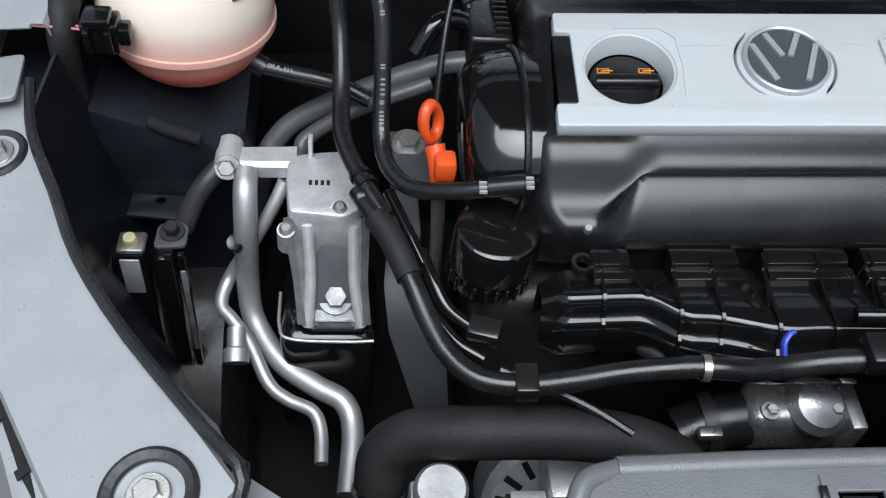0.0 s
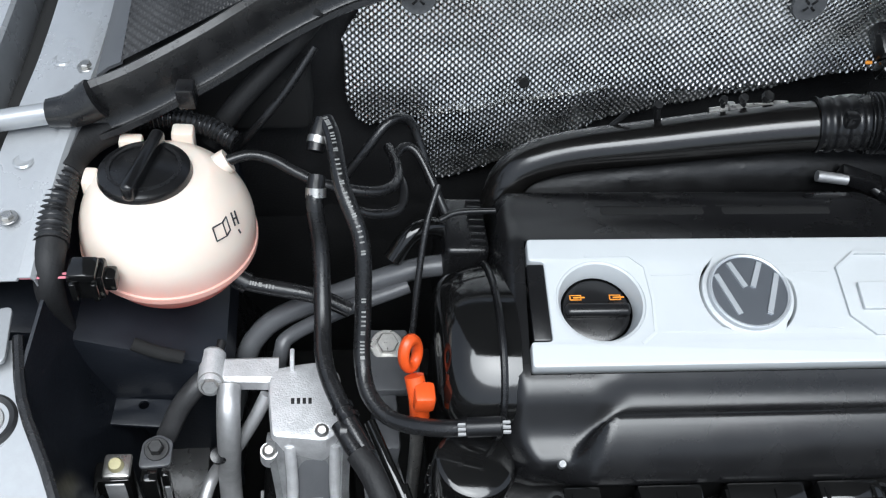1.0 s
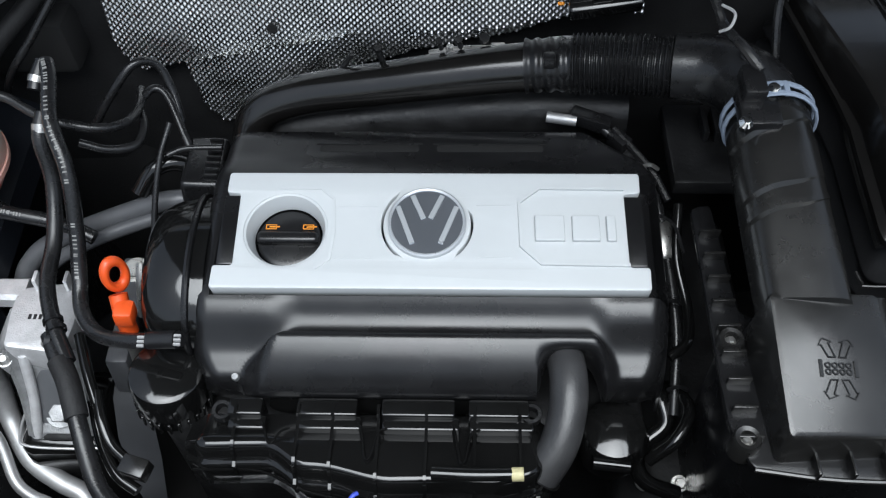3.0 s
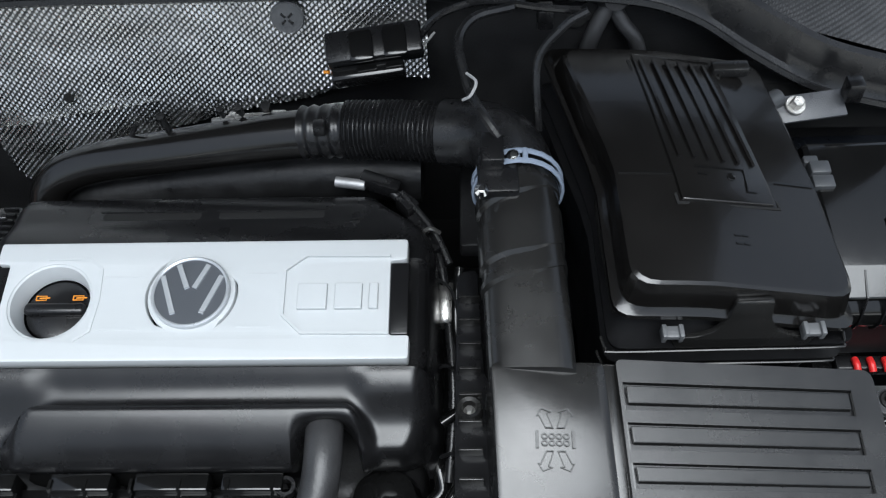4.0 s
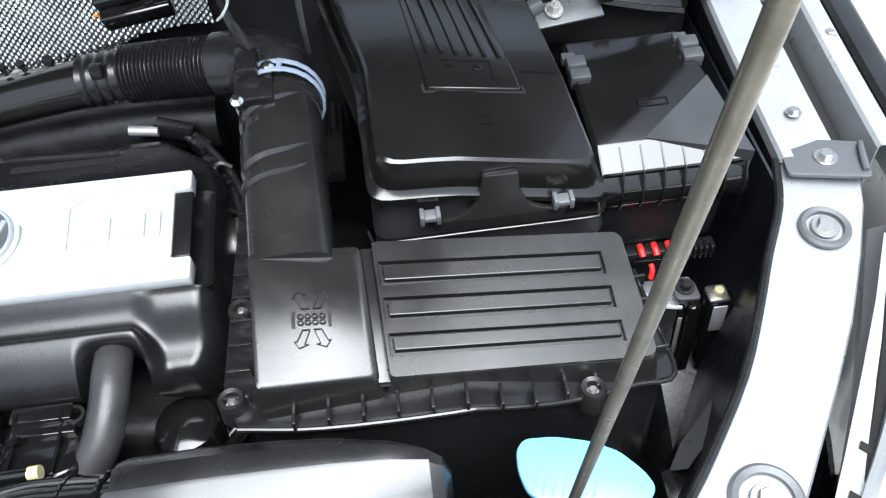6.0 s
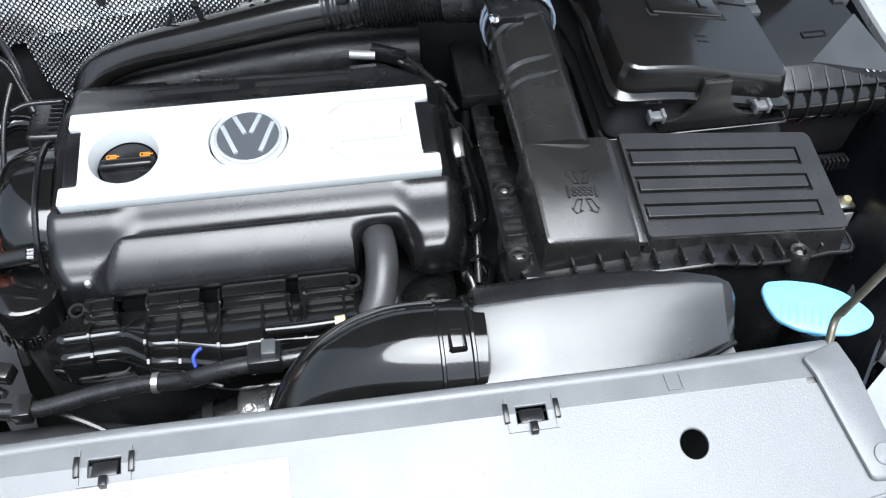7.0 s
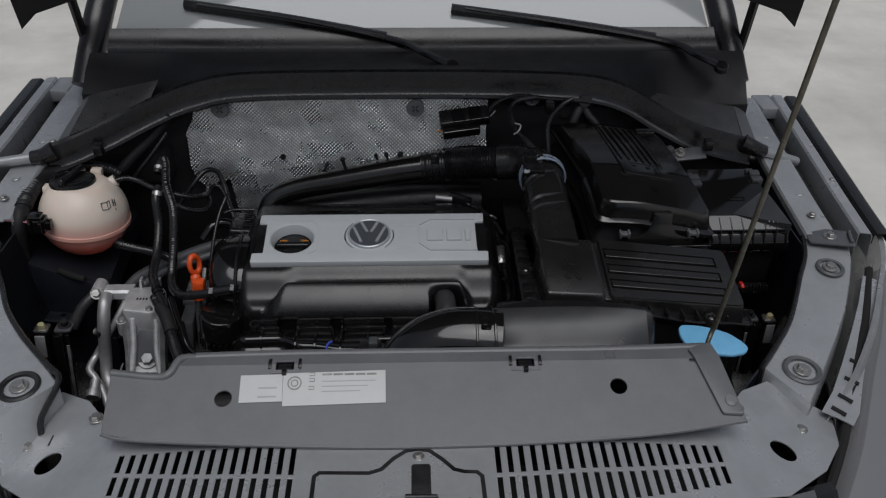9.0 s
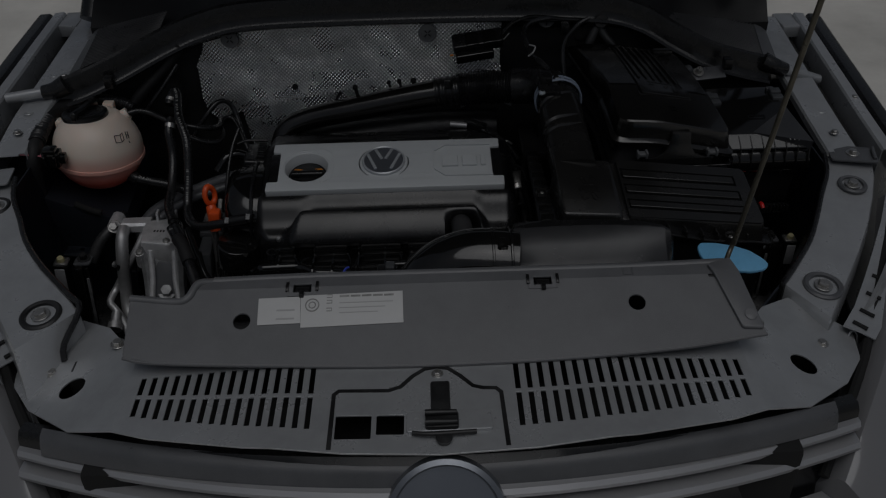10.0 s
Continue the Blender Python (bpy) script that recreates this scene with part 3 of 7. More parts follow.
# screen and what lies under it
rows = [[Vector((MID + (x - MID) * (1 - 0.1 * v), 0.955 + 0.62 * v, 1.13 + 0.42 * v)) for x in (-0.545, -0.35, -0.13, 0.088, 0.31, 0.53, 0.728)] for v in (0, 0.25, 0.5, 0.75, 1)]
part("windscreen", thicken(loft(rows), 0.005), GLASS, car, "sloping windscreen glass")
part("screen_band", loft([[Vector((x, 0.948 + dy, 1.126 + dz)) for x in (-0.55, -0.15, 0.33, 0.732)] for dy, dz in ((0, 0), (0.004, 0.012), (0.042, 0.038))]), SATIN, car, "black band at the foot of the screen")
for s in (-1, 1):
    part("screen_pillar", sweep([(MID + s * 0.69, 0.93, 1.06), (MID + s * 0.675, 0.99, 1.14), (MID + s * 0.660, 1.1, 1.235), (MID + s * 0.605, 1.58, 1.555)], 0.030, 14), SATIN, car, "black screen pillar")


def wiper(points, blade):
    w = part("wiper_arm", sweep(points, lambda s: 0.011 - 0.004 * s, 8, 5, flat=0.6), SATIN, car, "black wiper arm")
    part("wiper_blade", sweep(blade, 0.009, 6, 3, flat=1.3), RUBBER, w)
    part("pivot_cap", disc(0.014, 0.014, 0.003, 20, aim(Vector(points[0]) + Vector((0, 0, -0.006)), (0, -0.5, 0.9))), SATIN, w)


wiper([(0.165, 0.850, 1.132), (0.11, 0.885, 1.146), (0.053, 0.950, 1.150), (-0.15, 0.995, 1.182), (-0.37, 1.03, 1.205)], [(0.03, 0.962, 1.153), (-0.18, 1.005, 1.178), (-0.40, 1.04, 1.200)])
wiper([(0.712, 0.850, 1.128), (0.67, 0.885, 1.140), (0.625, 0.950, 1.146), (0.42, 0.990, 1.172), (0.20, 1.025, 1.196)], [(0.60, 0.960, 1.150), (0.40, 1.0, 1.170), (0.17, 1.03, 1.192)])

# ---- the propped bonnet ----
hood_rows = []
for v in (0, 0.1, 0.3, 0.5, 0.7, 0.9, 1.0):
    y, z = 0.90 - 0.62 * v, 1.335 + 0.69 * v + 0.05 * math.sin(math.pi * v)
    half = 0.80 - 0.18 * v
    hood_rows.append([Vector((MID + half * u, y + 0.05 * abs(u) ** 3 * (1 - 0.4 * v), z - 0.03 * u * u - 0.095 * (1 - v) ** 2 * u ** 8)) for u in (-1, -0.95, -0.7, -0.35, 0, 0.35, 0.7, 0.95, 1)])
bonnet = part("bonnet", thicken(loft(hood_rows), 0.02), BODYPAINT, car, "silver bonnet propped open")
liner = [[q + Vector((0, -0.006, -0.026)) for q in row] for row in hood_rows]
part("bonnet_liner", thicken(loft(liner), 0.008), FOAM, bonnet, "black bonnet liner")
for s in (-1, 1):
    x = 0.80 if s > 0 else -0.605
    part("bonnet_hinge", joined(sweep([(x, 0.985, 1.00), (x, 1.0, 1.08), (x, 0.98, 1.16), (x - s * 0.01, 0.92, 1.29)], 0.010, 8), rbox(x - 0.015, x + 0.015, 0.97, 1.04, 0.985, 1.01, 0.004)), SHADOWMETAL, car, "dark steel bonnet hinge")

# ---- nose: grille, bumper skin and headlights ----
def across(prof, bow=0.30, half=0.56, n=24, droop=0.10):
    rows = []
    for i in range(n + 1):
        u = -1 + 2 * i / n
        x = MID + half * u
        rows.append([Vector((x, y + bow * (half * u) ** 2, z - droop * (half * u) ** 2)) for y, z in prof])
    return loft(rows, closed=True, cap=True)


grille = part("grille_body", across([(-0.150, 0.935), (-0.158, 0.928), (-0.165, 0.89), (-0.190, 0.70), (-0.12, 0.70), (-0.13, 0.93)], 0.36, 0.545, droop=0.16), SATIN, car, "black radiator grille")
part("grille_ledge", across([(-0.148, 0.930), (-0.160, 0.927), (-0.166, 0.920), (-0.172, 0.905), (-0.166, 0.898), (-0.15, 0.905)], 0.36, 0.505, droop=0.10), GREYPLASTIC, grille, "dark plastic ledge")
for y, z, h in ((-0.176, 0.900, 0.5), (-0.190, 0.877, 0.5), (-0.215, 0.80, 0.5), (-0.225, 0.775, 0.5)):
    part("grille_slat", across([(y + 0.02, z + 0.004), (y - 0.004, z + 0.006), (y - 0.009, z + 0.001), (y - 0.007, z - 0.007), (y + 0.02, z - 0.008)], 0.40, 0.545, droop=0.12), SLATMETAL, grille, "satin metal grille slat")
BADGE = aim((0.092, -0.186, 0.874), (0, -0.80, 0.60))
part("grille_badge", disc(0.070, 0.022, 0.006, 44, BADGE), EMBLEMDARK, grille, "plain round dark badge")
part("badge_rim", lathe([(0.060, 0.020), (0.064, 0.027), (0.070, 0.024), (0.072, 0.010), (0.072, 0.0)], 48, BADGE), EMBLEMDARK, grille)
bumper = part("bumper_skin", across([(-0.25, 0.70), (-0.29, 0.66), (-0.30, 0.45), (-0.22, 0.22), (-0.18, 0.22), (-0.2, 0.68)], 0.30, 0.78, 32, 0.05), BODYPAINT, car, "silver front bumper")


def headlight(s):
    """Lamp glass along the wing's front, and the pierced strip between it and the flange."""
    top = [(0.600, -0.105, 0.815), (0.650, -0.030, 0.855), (0.705, 0.055, 0.876), (0.770, 0.175, 0.888), (0.842, 0.305, 0.900), (0.905, 0.440, 0.914)]
    side = lambda q: Vector((q[0] if s > 0 else 2 * MID - q[0], q[1], q[2]))
    rows = []
    for x, y, z in catmull(top, 3):
        rows.append([side((x + a, y + b, z + c)) for a, b, c in ((-0.02, 0.03, -0.05), (0, 0, -0.003), (0.006, -0.008, 0.0), (0.026, -0.034, -0.014), (0.048, -0.07, -0.06), (0.055, -0.085, -0.15), (0.0, 0.0, -0.2))])
    lamp = part("headlight", loft(rows, closed=True, cap=True), LAMPGLASS, car, "pale headlight under a clear cover")
    inner = [(0.678, 0.115, 0.880), (0.712, 0.158, 0.880), (0.752, 0.220, 0.882), (0.795, 0.290, 0.886), (0.836, 0.360, 0.894), (0.872, 0.430, 0.904)]
    strip = [[side(q), side((q[0] + 0.018, q[1] - 0.014, q[2])), side((q[0] + 0.036, q[1] - 0.028, q[2] - 0.004))] for q in inner]
    part("lamp_strip", thicken(loft(strip), 0.002), BODYPAINT, lamp, "silver pierced strip beside the lamp")
    # the strip's openings are solid slabs, black like the shade in them
    for k in range(4):
        t = (k + 0.4) / 8 * (len(inner) - 1)
        i = int(t)
        q = Vector(inner[i]).lerp(Vector(inner[i + 1]), t - i)
        d = (Vector(inner[i + 1]) - Vector(inner[i])).normalized()
        n = Vector((d.y, -d.x, 0))
        c = q + n * 0.020 + Vector((0, 0, 0.001))
        bm = bmesh.new()
        corner = [c - d * 0.002 - n * 0.011, c + d * 0.005 - n * 0.011, c + d * 0.000 + n * 0.011, c - d * 0.007 + n * 0.011]
        low = [bm.verts.new(side(v)) for v in corner]
        high = [bm.verts.new(side(v + Vector((0, 0, 0.0016)))) for v in corner]
        bm.faces.new(low), bm.faces.new(high)
        for j in range(4):
            bm.faces.new((low[j], low[(j + 1) % 4], high[(j + 1) % 4], high[j]))
        part("strip_opening", bm, HOLE, lamp)
    # shade of the gap beside the lamp, as a near-black tube
    part("lamp_gap", sweep([side((x - 0.012, y + 0.012, z - 0.012)) for x, y, z in top], 0.007, 8, 3), HOLE, lamp)
    return lamp


headlight(1), headlight(-1)
# pressed plate with a bolt where the right flange meets the rail
plate_r = part("flange_plate", plate(rounded([(0.795, 0.478), (0.872, 0.462), (0.884, 0.512), (0.802, 0.532)], 0.006), (), 0.934, 0.938, 0.001), GREYPLASTIC, car, "dull grey steel plate on the wing flange")
hexbolt((0.838, 0.495, 0.938), (0, 0, 1), 0.007, 0.006, ZINC, plate_r, "bolt", 1.7)
part("plate_rib", sweep([(0.868, 0.470, 0.940), (0.872, 0.490, 0.942), (0.878, 0.508, 0.941)], 0.003, 8), GREYPLASTIC, plate_r)
plate_l = part("flange_plate", plate(rounded([(2 * MID - x, y) for x, y in ((0.795, 0.478), (0.872, 0.462), (0.884, 0.512), (0.802, 0.532))], 0.006), (), 0.934, 0.938, 0.001), BODYPAINT, car, "silver steel plate on the wing flange")
hexbolt((2 * MID - 0.838, 0.495, 0.938), (0, 0, 1), 0.007, 0.006, ZINC, plate_l, "bolt", 1.7)
for s in (-1, 1):
    W = aim((MID + s * 0.70, 0.56, 0.335), (s, 0, 0))
    wheel = part("wheel", lathe([(0.10, -0.09), (0.20, -0.10), (0.215, 0.09), (0.19, 0.10), (0.06, 0.07), (0, 0.07)], 40, W), GREYPLASTIC, car)
    part("tyre", lathe([(0.205, -0.105), (0.30, -0.11), (0.330, -0.09), (0.335, 0.0), (0.330, 0.09), (0.30, 0.11), (0.205, 0.105)], 48, W), RUBBER, wheel)
# ---- engine cover ----
cover = thing("engine_cover", (0.008, 0.5, 0.80), "black moulded engine cover with a silver-white panel and round emblem", "engine cover")


def cover_profile(w, sunk):
    """Back to front; w: 0 at the shoulders, 1 in the bulging middle of the front; sunk: under the panel."""
    head = [(0.652, 0.865), (0.657, 0.905), (0.653, 0.922), (0.643, 0.931), (0.628, 0.934), (0.612, 0.9345), (0.598, 0.9375), (0.580, 0.944), (0.569, 0.9455)]
    head += [(0.568, 0.920), (0.510, 0.910), (0.4385, 0.898), (0.4375, 0.9225)] if sunk else [(0.560, 0.9442), (0.510, 0.9355), (0.445, 0.9240), (0.4375, 0.9225)]
    side = head + [(0.4300, 0.9195), (0.4200, 0.9120), (0.4110, 0.9010), (0.4030, 0.8915), (0.3960, 0.8855), (0.3890, 0.8820), (0.3810, 0.8785), (0.3760, 0.8735), (0.3740, 0.8640), (0.3745, 0.8450), (0.3800, 0.8250)]
    mid = head + [(0.4320, 0.9175), (0.4240, 0.9095), (0.4150, 0.9045), (0.4075, 0.9045), (0.4050, 0.9120), (0.4020, 0.9150), (0.3960, 0.9150), (0.3790, 0.9030), (0.3630, 0.8850), (0.3580, 0.8700), (0.3680, 0.8500)]
    side, mid = (list(map(tuple, head[:-1] + [tuple(q[:2]) for q in catmull([(*p, 0.0) for p in way[len(head) - 1:]], 3)])) for way in (side, mid))
    return [(a[0] + (b[0] - a[0]) * w(k), a[1] + (b[1] - a[1]) * w(k)) for k, (a, b) in enumerate(zip(side, mid))]


edge_steps = [(-0.014, -0.13), (-0.011, -0.06), (-0.006, -0.024), (-0.002, -0.0115), (0.002, -0.0055), (0.006, -0.0022), (0.010, -0.0007), (0.014, 0.0)]
stations = [(0, e, d) for e, d in edge_steps] + [(0.5, (i - 60) / 120, 0.0) for i in range(121)] + [(1, -e, d) for e, d in edge_steps[::-1]]
base_line = [y for y, z in cover_profile(lambda k: 0.0, True)]
cols = []
for at, e, drop in stations:
    xs = []
    for y in base_line:
        left = -0.210 - 0.007 * smooth(0.66, 0.42, y) + 0.016 * smooth(0.405, 0.365, y)
        right = 0.230 - 0.056 * smooth(0.585, 0.652, y) - 0.012 * smooth(0.405, 0.365, y)
        xs.append(left + e if at == 0 else right + e if at == 1 else (left + right) / 2 + e * (right - left - 0.034))

    def bulge(k):
        down = max(0.0, (k - 12) / 3 - 3)
        start, end = -0.128 - 0.0055 * down, 0.168 + 0.0015 * down
        return smooth(start - 0.018, start + 0.018, xs[k]) * (1 - smooth(end - 0.013, end + 0.013, xs[k]))

    col = []
    for k, (y, z) in enumerate(cover_profile(bulge, -0.193 < xs[5] < 0.2105)):
        x = xs[k]
        arch = max(0.0, 1 - ((x - 0.141) / 0.030) ** 2) ** 0.5 * smooth(33, 41, k)  # the cut for the breather hose
        y, z = y + 0.046 * arch, z + 0.004 * arch
        if at != 0.5 and k >= 13:
            y += 0.010 * smooth(0.014, -0.014, abs(e) if (e > 0) == (at == 0) else -abs(e))
        col.append(Vector((x, y, max(z + drop, 0.80) if drop < -0.05 else z + drop * (1 if z > 0.87 else 0.4))))
    cols.append(col)
cover_body = part("cover_body", loft(cols), SATIN, cover, sharp=36)
# two long slots in the back ridge: black plates for their inner shade
for x0, x1 in ((-0.112, -0.008), (0.011, 0.122)):
    part("vent_slot", plate(rounded([(x0, -0.005), (x1, -0.005), (x1, 0.005), (x0, 0.005)], 0.004), (), 0, 0.0012, 0.0004, pose(0, 0.616, 0.9338, -3)), HOLE, cover)
    part("slot_rim", stroke([(x0 - 0.004, 0.0075), (x1 + 0.004, 0.0075)], 0.002, 0.0014, 0, pose(0, 0.616, 0.9340, -3)), SATIN, cover)

PANEL = pose(0.0075, 0.5035, 0.9345, 10.0)


def on_panel(x, y, z=0.0):
    return PANEL @ Vector((x, y, z))


loop = [(-0.2065, -0.0635), (0.2075, -0.0635), (0.2080, -0.0395), (0.1890, -0.0395), (0.1885, 0.039), (0.2045, 0.0405), (0.2050, 0.0635), (-0.2015, 0.0635), (-0.2020, 0.0405), (-0.1880, 0.039), (-0.1870, -0.0395), (-0.2060, -0.0395)]
oil_hole = ring_points(-0.1395, -0.001, 0.0405, 40)
ring_l = ring_points(-0.0025, 0.0055, 0.0445, 14, 130, 235) + ring_points(-0.0025, 0.0055, 0.0425, 14, 235, 130)
ring_r = ring_points(-0.0025, 0.0055, 0.0445, 12, -50, 20) + ring_points(-0.0025, 0.0055, 0.0425, 12, 20, -50)
panel = part("silver_panel", plate(rounded(loop, 0.0035), (oil_hole, ring_l, ring_r), -0.010, 0.0085, 0.0016, PANEL), WHITEPAINT, cover, "satin silver-white trim panel")
# dished surround of the filler hole, and the raised field on the right
bowl = lathe([(0.0405, 0.0075), (0.0385, 0.0065), (0.0345, -0.004), (0.0335, -0.012)], 44, PANEL @ Matrix.Translation((-0.1395, -0.001, 0)))
part("filler_surround", thicken(bowl, 0.0008), WHITEPAINT, panel)
part("filler_shoulder", stroke([(-0.150, 0.045), (-0.108, 0.045), (-0.0945, 0.033), (-0.092, 0.0), (-0.0945, -0.033), (-0.108, -0.043)], 0.003, 0.0012, 0.0082, PANEL), WHITEPAINT, panel)
oct_line = [(0.188, 0.0440), (0.1065, 0.0450), (0.0865, 0.0290), (0.0875, -0.0190), (0.1065, -0.0375), (0.189, -0.0385)]
part("octagon_rib", stroke(oct_line, 0.0028, 0.0034, 0.0082, PANEL), WHITEPAINT, panel)
for y in (0.0385, -0.018):
    part("panel_crease", stroke([(-0.09, y - 0.014), (-0.05, y - 0.014)], 0.001, 0.0007, 0.0083, PANEL), WHITEPAINT, panel)
    part("panel_crease", stroke([(0.045, y - 0.012), (0.078, y - 0.012)], 0.001, 0.0007, 0.0083, PANEL), WHITEPAINT, panel)
# raised bars of the badge
for x, w in ((0.1150, 0.028), (0.1495, 0.026), (0.1735, 0.0085)):
    part("badge_bar", plate(rounded([(x - w / 2, -0.0135), (x + w / 2, -0.0135), (x + w / 2, 0.0135), (x - w / 2, 0.0135)], 0.001), (), 0.0080, 0.0128, 0.0010, PANEL), WHITEPAINT, panel)
for x0, x1 in ((-0.2035, -0.1865), (0.1885, 0.2065)):
    part("panel_clip", rbox(x0, x1, -0.038, 0.038, 0.0, 0.0065, 0.0015), SATIN, cover).data.transform(PANEL)
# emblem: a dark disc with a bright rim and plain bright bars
EMB = PANEL @ Matrix.Translation((-0.0025, 0.0055, 0.0082))
emblem = part("emblem", disc(0.036, 0.004, 0.001, 48, EMB), EMBLEMDARK, cover, "round dark grey emblem with a bright rim")
part("emblem_rim", lathe([(0.0345, 0.004), (0.0345, 0.0052), (0.0362, 0.0062), (0.0378, 0.005), (0.038, 0.0), (0.0362, 0)], 56, EMB), EMBLEMBAR, emblem, "chrome rim")
for sx in (-1, 1):
    for line in ([(0.0285 * sx, 0.0165), (0.0135 * sx, -0.0235)], [(0.0145 * sx, 0.0285), (0.0035 * sx, 0.0035)]):
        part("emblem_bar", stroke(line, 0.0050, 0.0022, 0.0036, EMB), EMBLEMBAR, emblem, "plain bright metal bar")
# oil filler cap in its hole
oil_cap = thing("oil_filler_cap", on_panel(-0.1395, -0.001, -0.0245), "black oil filler cap with two amber symbols", "oil cap")
OC = PANEL @ Matrix.Translation((-0.1395, -0.001, -0.0245))
part("cap_body", lathe([(0, 0), (0.0325, 0), (0.0328, 0.008), (0.031, 0.0125), (0.026, 0.0145), (0, 0.0145)], 40, OC), SATIN, oil_cap)
part("grip_bar", moved(rbox(-0.0300, 0.0300, -0.008, 0.004, 0.013, 0.0235, 0.004, 3), OC), SATIN, oil_cap)
for x in (-0.0185, 0.0185):
    part("amber_symbol", stroke([(x - 0.005, 0.010), (x + 0.005, 0.010), (x + 0.005, 0.0145), (x - 0.005, 0.0145), (x - 0.005, 0.010)], 0.0012, 0.0004, 0.0146, OC), AMBER, oil_cap)
    part("amber_symbol", stroke([(x - 0.002, 0.0122), (x + 0.0085, 0.0125)], 0.0014, 0.0004, 0.0146, OC), AMBER, oil_cap)

# rounded dark housing at the cover's left end
drum = thing("timing_housing", (-0.245, 0.53, 0.80), "black rounded housing beside the engine cover", "housing")
rows = []
for a in range(0, 11):
    t = radians(9 * a)
    x, k = -0.207 - 0.062 * math.sin(t), max(0.0, math.cos(t)) ** 0.32 if a < 10 else 0.02
    rows.append([Vector((x, 0.500 + 0.084 * k * math.sin(th), 0.868 + 0.058 * k * math.cos(th))) for th in (radians(d) for d in range(-140, 141, 10))])
part("housing_shell", loft(rows), GLOSS, drum, sharp=70)
part("housing_lip", sweep([(-0.222, 0.500 + 0.084 * math.sin(radians(d)), 0.868 + 0.059 * math.cos(radians(d))) for d in range(-110, 111, 10)], 0.003, 8, 2), SATIN, drum)
part("housing_box", rbox(-0.254, -0.212, 0.585, 0.655, 0.80, 0.900, 0.006, 3), SATIN, drum)
for i in range(7):
    y = 0.592 + 0.0085 * i
    part("cooling_fin", rbox(-0.230, -0.216, y, y + 0.0035, 0.895, 0.9055, 0.001), SATIN, drum)
part("steel_rim", sweep([(-0.284, 0.548 + 0.07 * math.sin(radians(a)), 0.79 + 0.085 * math.cos(radians(a))) for a in range(-70, -20, 10)], 0.004, 8, 3), ZINC, drum)

# dipstick
dip = thing("oil_dipstick", (-0.296, 0.46, 0.84), "orange plastic oil dipstick handle", "dipstick")
m = aim((-0.294, 0.478, 0.892), (0.75, -0.6, 0.25)) @ Matrix.Diagonal((0.74, 1.08, 0.9, 1.0))
part("loop", lathe([(0.0135 + 0.0052 * math.cos(radians(a)), 0.0058 * math.sin(radians(a))) for a in range(0, 361, 30)], 28, m), ORANGE, dip)
part("stem", joined(sweep([(-0.291, 0.464, 0.880), (-0.287, 0.452, 0.866), (-0.284, 0.446, 0.845)], 0.0085, 12), rbox(-0.292, -0.274, 0.438, 0.458, 0.862, 0.882, 0.004)), ORANGE, dip)
part("guide_tube", sweep([(-0.286, 0.447, 0.846), (-0.283, 0.44, 0.80), (-0.28, 0.43, 0.70)], 0.006, 10), ZINC, dip)

# ---- charge pipe behind the cover, bellows, elbow ----
intake = thing("intake_pipe", (0.0, 0.67, 0.90), "black plastic intake pipe with a corrugated bellows", "pipe")
part("pipe", sweep([(-0.205, 0.656, 0.835), (-0.204, 0.668, 0.885), (-0.187, 0.684, 0.921), (-0.14, 0.690, 0.941), (-0.05, 0.686, 0.961), (0.06, 0.680, 0.984), (0.125, 0.676, 0.995)], lambda s: 0.0205 + 0.0055 * s, 22, 8), BATTERY, intake)
part("collar", sweep([(0.103, 0.678, 0.993), (0.152, 0.673, 1.000)], lambda s: 0.0272 + 0.0012 * math.cos(2 * math.pi * 4 * s), 22, 30), SATIN, intake)
part("collar_latch", rbox(0.118, 0.130, 0.650, 0.662, 1.012, 1.026, 0.002), SATIN, intake)
part("bellows", sweep([(0.150, 0.673, 1.000), (0.20, 0.665, 1.006), (0.250, 0.653, 1.013)], lambda s: 0.0292 + 0.0018 * math.cos(2 * math.pi * 22 * s), 22, 110), RUBBER, intake)
part("elbow", sweep([(0.248, 0.653, 1.013), (0.280, 0.644, 1.018), (0.303, 0.624, 1.023), (0.314, 0.594, 1.028), (0.316, 0.566, 1.032)], lambda s: 0.033 + 0.004 * s, 22, 6), RUBBER, intake)
part("elbow_mark", disc(0.008, 0.0012, 0.0004, 20, aim((0.302, 0.617, 1.060), (0.05, -0.25, 1))), RUBBER, intake)
clamp = thing("hose_clamp", (0.3, 0.588, 0.97), "pale blue-grey hose clamp ring", "clamp")
for y, z in ((0.566, 1.030), (0.554, 1.030)):
    part("band", sweep([(0.317 + 0.0405 * math.cos(radians(a)), y, z + 0.0405 * math.sin(radians(a))) for a in range(0, 361, 15)], 0.0019, 8, 1, flat=1.6), CLAMPBLUE, clamp)
part("clamp_lug", rbox(0.320, 0.325, 0.553, 0.569, 1.066, 1.072, 0.0015), CLAMPBLUE, clamp)

# ---- air filter box ----
airbox = thing("air_filter_box", (0.45, 0.34, 0.65), "black ribbed air filter box with an intake snorkel", "air filter")


def lid_z(x, y):
    return 1.012 - 0.13 * (x - 0.292) + 0.31 * (y - 0.408)


def on_lid(bm, up=0.0):
    for v in bm.verts:  # the lid stands a little askew
        v.co.z += lid_z(v.co.x, v.co.y) + up
        v.co.y += -0.022 + 0.040 * (v.co.x - 0.292)
    return bm


FLANGE_Z = 0.943


def flange_drop(x):
    """The flange falls away towards the wing."""
    return -0.275 * max(0.0, x - 0.46)


